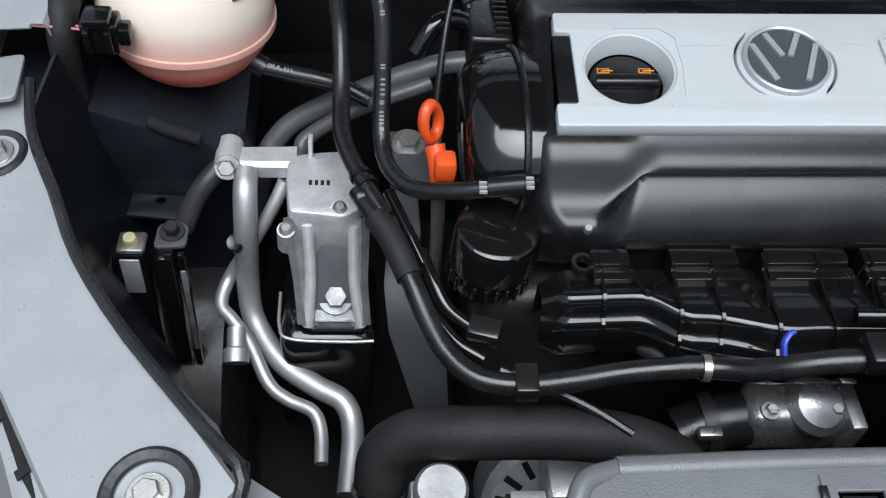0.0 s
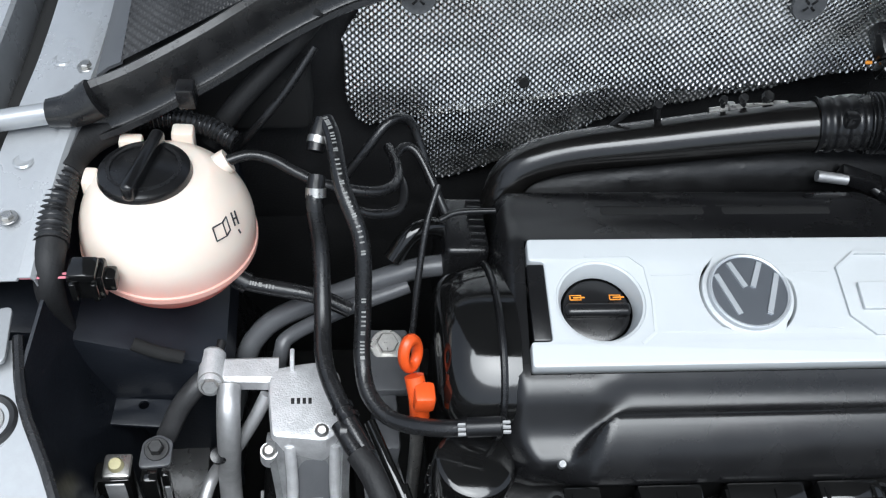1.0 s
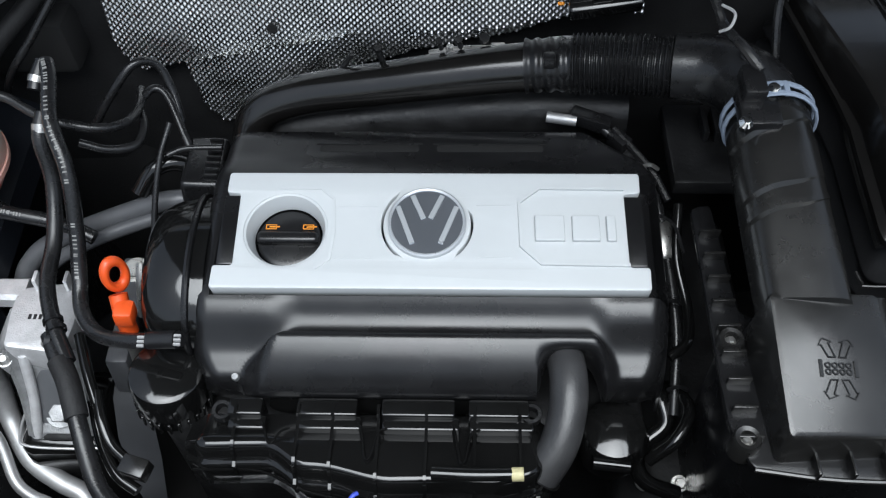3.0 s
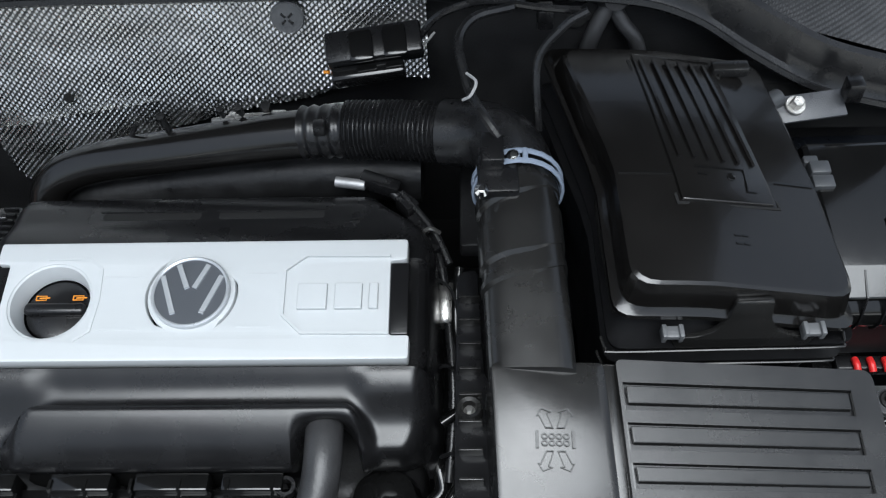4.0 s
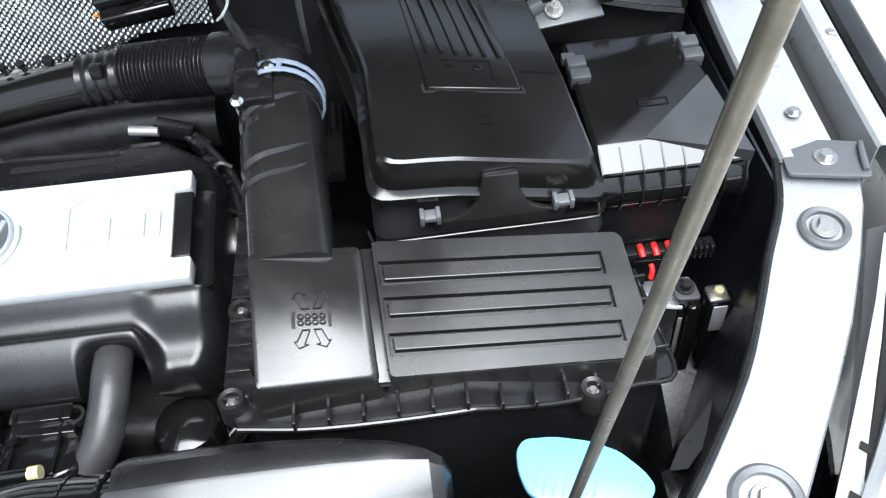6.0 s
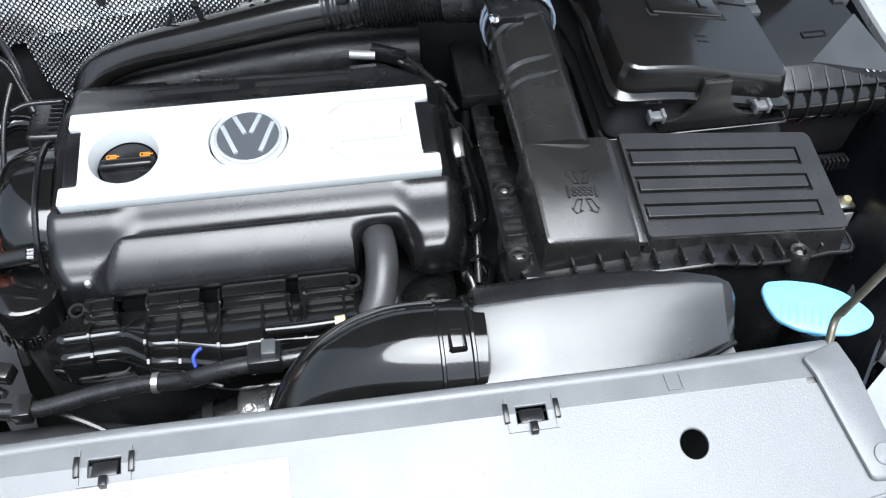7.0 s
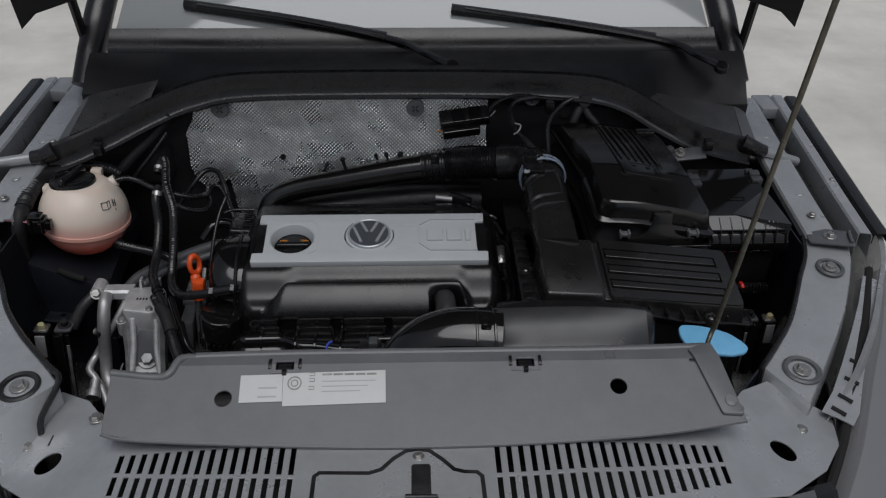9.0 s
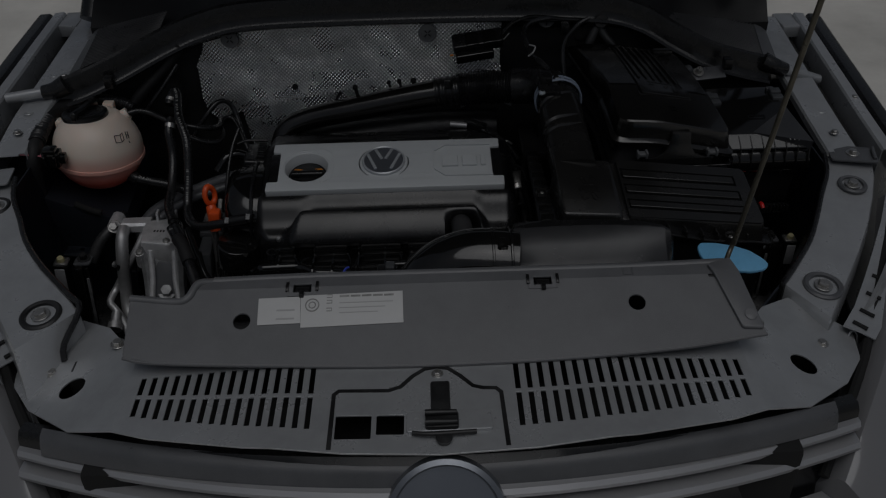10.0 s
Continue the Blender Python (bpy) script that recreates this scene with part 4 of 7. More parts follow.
def on_flange(bm):
    for x in (0.46, 0.53):
        bmesh.ops.bisect_plane(bm, geom=list(bm.verts) + list(bm.edges) + list(bm.faces), plane_co=(x, 0, 0), plane_no=(1, 0, 0))
    for v in bm.verts:
        v.co.z += flange_drop(v.co.x)
    return bm


sn = []
for t in range(9):
    s = t / 8
    c = Vector((0.316 + 0.007 * s, 0.560 - 0.180 * s, 1.026 - 0.040 * s))
    wx, wz, p = 0.037 - 0.001 * s, 0.037 - 0.012 * s, 2 + 2.2 * s
    sn.append([c + Vector((wx * math.copysign(abs(math.cos(a)) ** (2 / p), math.cos(a)), 0, wz * math.copysign(abs(math.sin(a)) ** (2 / p), math.sin(a)))) for a in (2 * math.pi * k / 28 for k in range(28))])
part("snorkel", loft(sn, closed=True, cap=True), GRAINED, airbox)


def snorkel_band(stations):
    rows = []
    for s, g in stations:
        c = Vector((0.316 + 0.007 * s, 0.560 - 0.180 * s, 1.026 - 0.040 * s))
        wx, wz, p = 0.037 - 0.001 * s + g, 0.037 - 0.012 * s + g, 2 + 2.2 * s
        rows.append([c + Vector((wx * math.copysign(abs(math.cos(a)) ** (2 / p), math.cos(a)), 0.012 * math.cos(a) - 0.006 * math.sin(a), wz * math.copysign(abs(math.sin(a)) ** (2 / p), math.sin(a)))) for a in (math.pi * k / 24 for k in range(25))])
    part("snorkel_band", loft(rows), GRAINED, airbox)


snorkel_band(((0.04, -0.002), (0.05, 0.0015), (0.12, 0.0015), (0.135, -0.002)))
snorkel_band(((0.50, -0.002), (0.508, 0.0013), (0.535, 0.0013), (0.545, -0.002)))
snorkel_band(((0.22, -0.002), (0.23, 0.0014), (0.42, 0.0012), (0.435, -0.002)))
lid_left = rounded([(0.288, 0.408), (0.381, 0.410), (0.387, 0.298), (0.292, 0.295)], 0.006)
lid_right = rounded([(0.389, 0.412), (0.603, 0.409), (0.608, 0.404), (0.617, 0.304), (0.612, 0.298), (0.395, 0.297)], 0.005)


def skirted(outline, out=0.006, top=True):
    """A lid skin: rounded rim, then a skirt that widens down to the flange."""
    c = Vector((sum(q[0] for q in outline) / len(outline), sum(q[1] for q in outline) / len(outline)))
    rows = []
    for k, h in ((-0.005, 0.0), (-0.0015, -0.0012), (0.0, -0.005), (out * 0.5, None), (out, FLANGE_Z)):
        row = []
        for q in outline:
            p = Vector(q) + (Vector(q) - c).normalized() * k
            z = lid_z(*p)
            drop = h if h is not None and h < 0.5 else (min(FLANGE_Z + flange_drop(p.x) - z, -0.008) * (0.5 if h is None else 1.0))
            row.append(Vector((*p, drop)))
        rows.append(row)
    bm = loft(rows, closed=True)
    f = bm.verts
    f.ensure_lookup_table()
    if top:
        bm.faces.new([f[i] for i in range(len(outline))])
    return bm


lid = part("lid_left", on_lid(skirted(lid_left)), GRAINED, airbox)
# the right lid: three pads, each set in a sunken frame
pads = ((0.3935, 0.3720, 0.3935, 0.5860), (0.3625, 0.3420, 0.3950, 0.5885), (0.3325, 0.3135, 0.3965, 0.5910))
frames = [[(xa, y0), (xb, y0 - 0.002), (xb + 0.001, y1 - 0.001), (xa + 0.001, y1)] for y0, y1, xa, xb in pads]
lid2 = part("lid_right", on_lid(joined(skirted(lid_right, 0.004, top=False), plate(rounded([(q[0] + (0.497 - q[0]) * 0.012, q[1] + (0.352 - q[1]) * 0.012) for q in lid_right], 0.0005, 1), frames, -0.004, 0.0, 0.0))), GRAINED, airbox)
part("frame_floor", on_lid(plate([(0.391, 0.400), (0.594, 0.398), (0.596, 0.306), (0.394, 0.306)], (), -0.010, -0.0045, 0.0)), SATIN, lid2)
for y0, y1, xa, xb in pads:
    pad = [(xa + 0.004, y0 - 0.0028), (xb - 0.003, y0 - 0.0048), (xb - 0.0022, y1 + 0.0042), (xa + 0.005, y1 + 0.0052)]
    part("lid_pad", on_lid(plate(rounded(pad, 0.001), (), -0.0045, 0.0004, 0.0008)), GRAINED, lid2, "", 12)
part("lid_groove", on_lid(plate([(0.380, 0.410), (0.390, 0.410), (0.396, 0.297), (0.386, 0.297)], (), -0.012, -0.006, 0.001)), GRAINED, airbox)
# moulded symbol on the lid: four arrows round two rows of beads
def small(bm):
    return moved(bm, Matrix.Translation((0.338, 0.348, 0)) @ Matrix.Diagonal((0.82, 0.72, 1, 1)) @ Matrix.Translation((-0.338, -0.348, 0)))


for sx in (-1, 1):
    for y, sy in ((0.360, 1), (0.336, -1)):
        arrow = [(0.338 + sx * a, y + sy * b) for a, b in ((0.002, 0.0), (0.009, 0.0), (0.015, 0.013), (0.0175, 0.0125), (0.013, 0.020), (0.004, 0.0165), (0.0075, 0.0155))]
        part("symbol_arrow", on_lid(small(stroke(arrow + arrow[:2], 0.0013, 0.0014))), GRAINED, lid)
for j in range(2):
    for i in range(4):
        part("symbol_bead", on_lid(small(lathe([(0.0018, 0), (0.0018, 0.0014), (0.0032, 0.0014), (0.0034, 0)], 12, Matrix.Translation((0.3275 + 0.007 * i, 0.3445 + 0.007 * j, 0))))), GRAINED, lid)
for x in (0.3205, 0.3555):
    part("symbol_bar", on_lid(small(stroke([(x, 0.339), (x, 0.357)], 0.003, 0.0016))), GRAINED, lid)
# flat flange with teeth, and the lower box
fl = [(0.260, 0.530), (0.280, 0.535), (0.285, 0.41), (0.30, 0.402), (0.628, 0.424), (0.634, 0.41), (0.640, 0.296), (0.60, 0.284), (0.556, 0.270), (0.51, 0.260), (0.44, 0.254), (0.34, 0.254), (0.272, 0.262), (0.258, 0.30)]
part("box_flange", on_flange(plate(rounded(fl, 0.008), (), FLANGE_Z - 0.008, FLANGE_Z, 0.002)), SATIN, airbox)
part("lower_box", on_flange(plate(rounded([(q[0] + (0.45 - q[0]) * 0.05, min(q[1], 0.40) + (0.33 - min(q[1], 0.40)) * 0.10) for q in fl], 0.012), (), 0.70, FLANGE_Z - 0.0085, 0.004)), SATIN, airbox)


def front_edge(x):
    return 0.254 + 0.35 * max(0.0, x - 0.50) - 0.02 * max(0.0, x - 0.44)


part("flange_rim", on_flange(sweep([(0.272, 0.262, FLANGE_Z), (0.34, 0.254, FLANGE_Z), (0.44, 0.254, FLANGE_Z), (0.51, 0.260, FLANGE_Z), (0.556, 0.270, FLANGE_Z), (0.60, 0.284, FLANGE_Z), (0.638, 0.297, FLANGE_Z), (0.635, 0.36, FLANGE_Z), (0.631, 0.415, FLANGE_Z)], 0.0022, 8, 4)), GRAINED, airbox)
for i in range(12):
    x = 0.318 + 0.0272 * i
    y, z = front_edge(x), FLANGE_Z + flange_drop(x)
    part("flange_tooth", rbox(x - 0.0014, x + 0.0014, y, y + 0.020, z - 0.004, z + 0.012, 0.0006), GRAINED, airbox)
for i in range(4):
    y, z = 0.318 + 0.027 * i, FLANGE_Z + flange_drop(0.63)
    part("flange_tooth", rbox(0.622, 0.637, y, y + 0.0028, z - 0.004, z + 0.010, 0.0006), GRAINED, airbox)
for i in range(9):
    y = 0.285 + 0.026 * i
    part("flange_tooth", rbox(0.262, 0.282, y, y + 0.003, FLANGE_Z - 0.004, FLANGE_Z + 0.010, 0.0008), GRAINED, airbox)
for x, y in ((0.558, 0.272), (0.271, 0.376), (0.268, 0.284)):
    z = FLANGE_Z + flange_drop(x)
    part("screw_boss", lathe([(0, 0.004), (0.005, 0.005), (0.0065, 0.012), (0.010, 0.013), (0.0115, 0.010), (0.012, -0.012), (0, -0.012)], 24, Matrix.Translation((x, y, z - 0.001))), GRAINED, airbox)
    hexbolt((x, y, z + 0.003), (0, 0, 1), 0.0038, 0.005, ZINC, airbox, "screw")

# ---- battery cover ----
battery = thing("battery_box", (0.49, 0.58, 0.70), "black plastic battery cover with a moulded label field", "battery cover")


def soft_block(levels, n=4, mat=GRAINED):
    """Stacked outlines (x0, x1, y0, y1, z, corner radius)."""
    rows = []
    for x0, x1, y0, y1, z, r in levels:
        rows.append([Vector((*q, z)) for q in rounded([(x0, y0), (x1, y0), (x1, y1), (x0, y1)], r, n)])
    return loft(rows, closed=True, cap=True)


def back_fall(y):
    """The top slopes away behind its seam."""
    return 0.11 * max(0.0, y - 0.566) + 0.35 * max(0.0, y - 0.62) ** 2


def side_fall(x):
    """The top is nearly level on the engine's side and slopes away to the wing."""
    return 0.06 * (x - 0.45) + 0.17 * max(0.0, x - 0.46)


def batt(levels):
    bm = soft_block(levels)
    for y in (0.562, 0.570, 0.60, 0.63, 0.66, 0.69, 0.715):
        bmesh.ops.bisect_plane(bm, geom=list(bm.verts) + list(bm.edges) + list(bm.faces), plane_co=(0, y, 0), plane_no=(0, 1, 0))
    for x in (0.42, 0.44, 0.462, 0.48, 0.50, 0.525, 0.55):
        bmesh.ops.bisect_plane(bm, geom=list(bm.verts) + list(bm.edges) + list(bm.faces), plane_co=(x, 0, 0), plane_no=(1, 0, 0))
    for v in bm.verts:  # the box stands slightly turned, and widens to the front
        k = (v.co.y - 0.58) / 0.24
        v.co.x = 0.487 + (v.co.x - 0.487) * (1 - 0.10 * k) + 0.012 * -k
        if v.co.x < 0.487 and k > 0:
            v.co.x -= 0.046 * k * (0.487 - v.co.x) / 0.085
        if v.co.z > 1.0035:
            v.co.z -= back_fall(v.co.y)
        if v.co.z > 0.97:
            v.co.z -= side_fall(v.co.x)
    return bm


part("cover_top", batt([(0.391, 0.585, 0.451, 0.742, 0.990, 0.018), (0.388, 0.588, 0.448, 0.744, 0.993, 0.018), (0.388, 0.588, 0.448, 0.744, 0.999, 0.018), (0.391, 0.585, 0.451, 0.742, 1.001, 0.018), (0.394, 0.582, 0.4535, 0.738, 1.004, 0.02), (0.396, 0.580, 0.4555, 0.736, 1.020, 0.021), (0.3975, 0.579, 0.457, 0.735, 1.0275, 0.021), (0.399, 0.5775, 0.4585, 0.733, 1.0325, 0.020), (0.402, 0.575, 0.4612, 0.731, 1.0343, 0.019)]), BATTERY, battery, sharp=19)
part("box_body", batt([(0.400, 0.576, 0.455, 0.732, 0.72, 0.015), (0.398, 0.578, 0.456, 0.732, 0.915, 0.015), (0.389, 0.587, 0.440, 0.742, 0.925, 0.015), (0.389, 0.587, 0.440, 0.742, 0.930, 0.015), (0.398, 0.578, 0.456, 0.732, 0.941, 0.015), (0.389, 0.587, 0.440, 0.742, 0.953, 0.015), (0.389, 0.587, 0.440, 0.742, 0.958, 0.015), (0.398, 0.578, 0.456, 0.732, 0.970, 0.015), (0.398, 0.578, 0.456, 0.732, 0.993, 0.015)]), COWLBLACK, battery, sharp=60)


def bz(x, y):
    return 1.0346 - side_fall(x) - back_fall(y)


def on_batt(bm, up=0.0):
    for v in bm.verts:
        v.co.z += bz(v.co.x, v.co.y) + up
    return bm


field = [(0.435, 0.722), (0.512, 0.720), (0.535, 0.541), (0.452, 0.538)]
fld = plate(rounded(field, 0.003), (), -0.002, 0.0022, 0.001)
bmesh.ops.triangulate(fld, faces=fld.faces)
for y in (0.566, 0.60, 0.63, 0.66, 0.69):
    bmesh.ops.bisect_plane(fld, geom=list(fld.verts) + list(fld.edges) + list(fld.faces), plane_co=(0, y, 0), plane_no=(0, 1, 0))
label_field = part("label_field", on_batt(fld), BATTERY, battery, "", 20)
# shade in the gap round the field, drawn as a black line
part("field_gap", on_batt(stroke([(0.4315, 0.714), (0.4485, 0.5355), (0.5385, 0.5385), (0.5165, 0.714)], 0.0030, 0.0012, -0.0006)), HOLE, battery)
for i in range(6):
    u = (i + 0.6) / 6.2
    a = Vector((0.435 + 0.076 * u, 0.712))
    b = Vector((0.449 + 0.082 * u, 0.585 - 0.004 * u))
    part("field_groove", on_batt(stroke([a.lerp(b, k / 6) for k in range(7)], 0.0028, 0.0024, 0.0018)), BATTERY, label_field)
part("field_symbol", on_batt(stroke([(0.468, 0.574), (0.512, 0.575), (0.512, 0.552), (0.520, 0.552)], 0.0016, 0.0012, 0.0018)), GLOSS, label_field)
part("field_symbol", on_batt(stroke([(0.470, 0.566), (0.478, 0.566)], 0.002, 0.0012, 0.0018)), GLOSS, label_field)
part("field_symbol", on_batt(disc(0.004, 0.0012, 0.0003, 14, Matrix.Translation((0.500, 0.566, 0.0018)))), GLOSS, label_field)
for y, x0, x1 in ((0.566, 0.402, 0.448), (0.566, 0.540, 0.575)):
    part("cover_seam", on_batt(stroke([(x0, y), (x1, y)], 0.0014, 0.001, -0.0002)), GLOSS, battery)
for k in range(4):
    part("moulded_mark", on_batt(stroke([(0.492 + 0.007 * (k % 2), 0.500 + 0.008 * (k // 2)), (0.497 + 0.007 * (k % 2), 0.500 + 0.008 * (k // 2))], 0.002, 0.0006, 0.0)), GLOSS, battery)
# front latch tongue and two clips
tongue = [(0.440, 0.0), (0.462, 0.001), (0.476, 0.008), (0.484, 0.024), (0.486, 0.046), (0.517, 0.046), (0.519, 0.024), (0.527, 0.008), (0.541, 0.001), (0.562, 0.0), (0.556, -0.014), (0.446, -0.014)]
part("latch_tongue", plate(rounded(tongue, 0.004), (), 0, 0.006, 0.0015, pose(0, 0.447, 0.970, 78)), GRAINED, battery)
for x in (0.440, 0.556):
    part("clip", joined(rbox(x - 0.009, x + 0.009, 0.437, 0.448, 0.977, 0.983, 0.0015), rbox(x - 0.009, x - 0.005, 0.436, 0.448, 0.974, 0.986, 0.001), rbox(x + 0.005, x + 0.009, 0.436, 0.448, 0.974, 0.986, 0.001)), CLIPGREY, battery, "pale grey clip")
for z in (0.9555, 0.9275):
    part("ledge_edge", sweep([(0.385, 0.452, z), (0.388, 0.441, z), (0.396, 0.4375, z), (0.487, 0.4375, z), (0.58, 0.4375, z), (0.590, 0.441, z), (0.592, 0.452, z)], 0.0013, 8, 3), GRAINED, battery)
for x in (0.405, 0.395):
    part("side_rib", sweep([(x, 0.46, 0.985), (x - 0.004, 0.56, 0.99), (x + 0.004, 0.60, 0.985)], 0.004, 8), GRAINED, battery)
for x in (0.425, 0.53):
    part("back_hook", rbox(x - 0.018, x + 0.018, 0.702, 0.716, 1.0, 1.012, 0.003), GRAINED, battery)

# ---- fuse box ----
fuse = thing("fuse_box", (0.675, 0.56, 0.78), "black fuse box with ribbed front and grey clips", "fuse box")


def fz(y):
    return 0.945 + 0.05 * (y - 0.548) if y > 0.548 else 0.945 - 0.26 * (0.548 - y)


fs = []
for y, z in ((0.668, 0.920), (0.666, 0.947), (0.660, 0.9496), (0.60, 0.9468), (0.5320, 0.9434), (0.5305, 0.9428), (0.5060, 0.9315), (0.5048, 0.9297), (0.5050, 0.9262), (0.5095, 0.9212), (0.5030, 0.9165), (0.4985, 0.9110), (0.4960, 0.9030), (0.4965, 0.8930), (0.5005, 0.8840), (0.5080, 0.8790)):
    w0, w1 = 0.609 - 0.02 * (y - 0.47), 0.757 - 0.17 * (y - 0.49)
    fs.append([Vector((w0, y + 0.004, z - 0.045)), Vector((w0, y, z - 0.004)), Vector((w0 + 0.004, y, z)), Vector((w1 - 0.004, y, z)), Vector((w1, y, z - 0.004)), Vector((w1, y + 0.004, z - 0.045))])
part("fuse_lid", loft(fs), GLOSS, fuse, sharp=30)
part("fuse_base", joined(rbox(0.612, 0.745, 0.509, 0.66, 0.80, 0.925, 0.008, 2)), COWLBLACK, fuse)
for i in range(8):
    x = 0.612 + 0.0198 * i
    rib = loft([[Vector((x + d, y, z)) for y, z in ((0.528, 0.9422), (0.5045, 0.9324), (0.5030, 0.9290), (0.4965, 0.9125), (0.4938, 0.9030), (0.4945, 0.8920), (0.499, 0.8810), (0.515, 0.876))] for d in (-0.0008, 0.0008)], closed=True, cap=True)
    part("front_rib", rib, SATIN, fuse)
# the bonnet's reflection on the lid, put in as a paler triangle
tri = bmesh.new()
tv = [[tri.verts.new((x, y, 0.9458 + 0.05 * (y - 0.548) - d)) for x, y in ((0.657, 0.533), (0.7530, 0.503), (0.7360, 0.600))] for d in (0.0, 0.022)]
tri.faces.new(tv[0]), tri.faces.new(tv[1])
for k in range(3):
    tri.faces.new((tv[0][k], tv[0][(k + 1) % 3], tv[1][(k + 1) % 3], tv[1][k]))
part("lid_corner", tri, LIDGREY, fuse, "grey triangle painting a reflection on the lid's corner")
for k in range(4):
    part("corner_mark", stroke([(0.715 + 0.007 * k, 0.520 - 0.001 * k), (0.7165 + 0.007 * k, 0.511 - 0.001 * k)], 0.0016, 0.0006, 0.0, Matrix.Translation((0, 0, 0.9428))), PALEPRINT, fuse)
for x, y in ((0.612, 0.612), (0.728, 0.622)):
    part("grey_clip", joined(rbox(x - 0.008, x + 0.012, y, y + 0.014, fz(y) - 0.012, fz(y) + 0.004, 0.0015), rbox(x - 0.009, x + 0.010, y + 0.0135, y + 0.028, fz(y) - 0.006, fz(y) + 0.008, 0.002), rbox(x - 0.012, x + 0.002, y + 0.027, y + 0.036, fz(y) - 0.006, fz(y) + 0.005, 0.0015)), PALEGREY, fuse, "grey plastic clip")
part("lid_symbol", stroke([(0.662, 0.571), (0.690, 0.571), (0.690, 0.579), (0.662, 0.579), (0.662, 0.571)], 0.0012, 0.0012, 0, pose(0, 0, fz(0.575) - 0.575 * 0.05, 0)), SATIN, fuse)
for ob in list(fuse.children):
    if ob.name.startswith("lid_symbol"):
        for v in ob.data.vertices:
            v.co.z += 0.05 * v.co.y

# ---- front air duct ----
duct = thing("front_air_duct", (0.25, 0.16, 0.85), "glossy black front air duct with a flat plate", "air duct")
rows = []
for x, y0, y1, up in ((0.221, 0.131, 0.236, -0.010), (0.224, 0.128, 0.239, -0.002), (0.230, 0.127, 0.240, 0.0), (0.28, 0.127, 0.241, 0.001), (0.33, 0.131, 0.239, 0.001), (0.37, 0.138, 0.236, 0.0), (0.41, 0.149, 0.229, -0.002), (0.435, 0.159, 0.220, -0.005), (0.446, 0.167, 0.212, -0.009), (0.451, 0.175, 0.205, -0.020)):
    w = y1 - y0
    rows.append([Vector((x, y, z + up)) for y, z in ((y0 + 0.006, 0.94), (y0 + 0.003, 0.980), (y0, 0.980), (y0 + 0.001, 0.9825), (y0 + 0.005, 0.9845), (y0 + 0.18 * w, 0.9920), (y0 + 0.36 * w, 1.0010), (y0 + 0.54 * w, 1.0100), (y0 + 0.66 * w, 1.0155), (y0 + 0.82 * w, 1.0150), (y0 + 0.91 * w, 1.007), (y0 + 0.97 * w, 0.998), (y1, 0.985), (y1, 0.94))])
part("duct_body", loft(rows, closed=True, cap=True), SATIN, duct, sharp=35)
slab = []
for x, y0, y1, up in ((0.2205, 0.130, 0.200, -0.001), (0.2225, 0.128, 0.2015, 0.0), (0.28, 0.128, 0.203, 0.001), (0.33, 0.132, 0.203, 0.001), (0.37, 0.139, 0.203, 0.0), (0.41, 0.150, 0.202, -0.002), (0.437, 0.161, 0.200, -0.005)):
    w = y1 - y0
    slab.append([Vector((x, y0 + f * w, z + up)) for f, z in ((0.0, 0.980), (0.0, 0.9855), (0.03, 0.9868), (0.30, 0.9942), (0.60, 1.0042), (0.95, 1.0158), (1.0, 1.0165), (1.0, 1.008))])
part("duct_plate", loft(slab, closed=True, cap=True), DUCTBLACK, duct, "smooth grey-black flat plate", 30)
part("plate_rim", sweep([(0.226, 0.126, 0.970), (0.28, 0.1245, 0.971), (0.33, 0.1285, 0.971), (0.37, 0.1355, 0.970), (0.41, 0.147, 0.978), (0.446, 0.166, 0.970)], 0.0028, 8), GLOSS, duct)
part("rim_shelf", loft([[(0.24, 0.122, 0.972), (0.30, 0.117, 0.973), (0.36, 0.119, 0.973), (0.41, 0.126, 0.971), (0.445, 0.140, 0.966)], [(0.24, 0.134, 0.973), (0.30, 0.132, 0.974), (0.36, 0.139, 0.974), (0.41, 0.152, 0.972), (0.445, 0.170, 0.967)]]), COVERGREY, duct)
part("duct_elbow", sweep([(0.224, 0.185, 0.965), (0.19, 0.187, 0.968), (0.15, 0.190, 0.964), (0.112, 0.186, 0.946), (0.086, 0.172, 0.915), (0.074, 0.155, 0.870), (0.070, 0.14, 0.80)], lambda s: 0.051 - 0.004 * s, 30, 8), GLOSS, duct)
for x in (0.190, 0.216):
    part("duct_ring", sweep([(x, 0.186 + 0.0515 * math.cos(radians(a)), 0.967 + 0.0515 * math.sin(radians(a))) for a in range(0, 361, 15)], 0.002, 6, 1), GLOSS, duct)
part("duct_catch", stroke([(0.197, 0.160), (0.197, 0.180), (0.209, 0.180), (0.209, 0.160), (0.197, 0.160)], 0.003, 0.004, 1.014), GLOSS, duct)

for ob in list(duct.children):  # the duct lies a little to the left and front
    ob.data.transform(Matrix.Translation((-0.020, -0.012, 0.002)))

# ---- washer bottle cap ----
washer = thing("washer_filler_cap", (0.526, 0.195, 0.86), "bright blue leaf-shaped washer filler cap", "washer cap")
leaf = [(-0.070, 0.020), (-0.064, 0.032), (-0.035, 0.039), (0.0, 0.040), (0.03, 0.034), (0.055, 0.018), (0.067, 0.004), (0.060, -0.012), (0.035, -0.026), (0.005, -0.031), (-0.03, -0.030), (-0.055, -0.020), (-0.066, 0.0)]
leaf = [(x * 0.76, y * 0.8) for x, y in leaf]
WC = pose(0.528, 0.191, 0.945, 4, 4, -15)
part("cap_leaf", plate(rounded(leaf, 0.006), (), 0, 0.006, 0.002, WC), BLUE, washer)
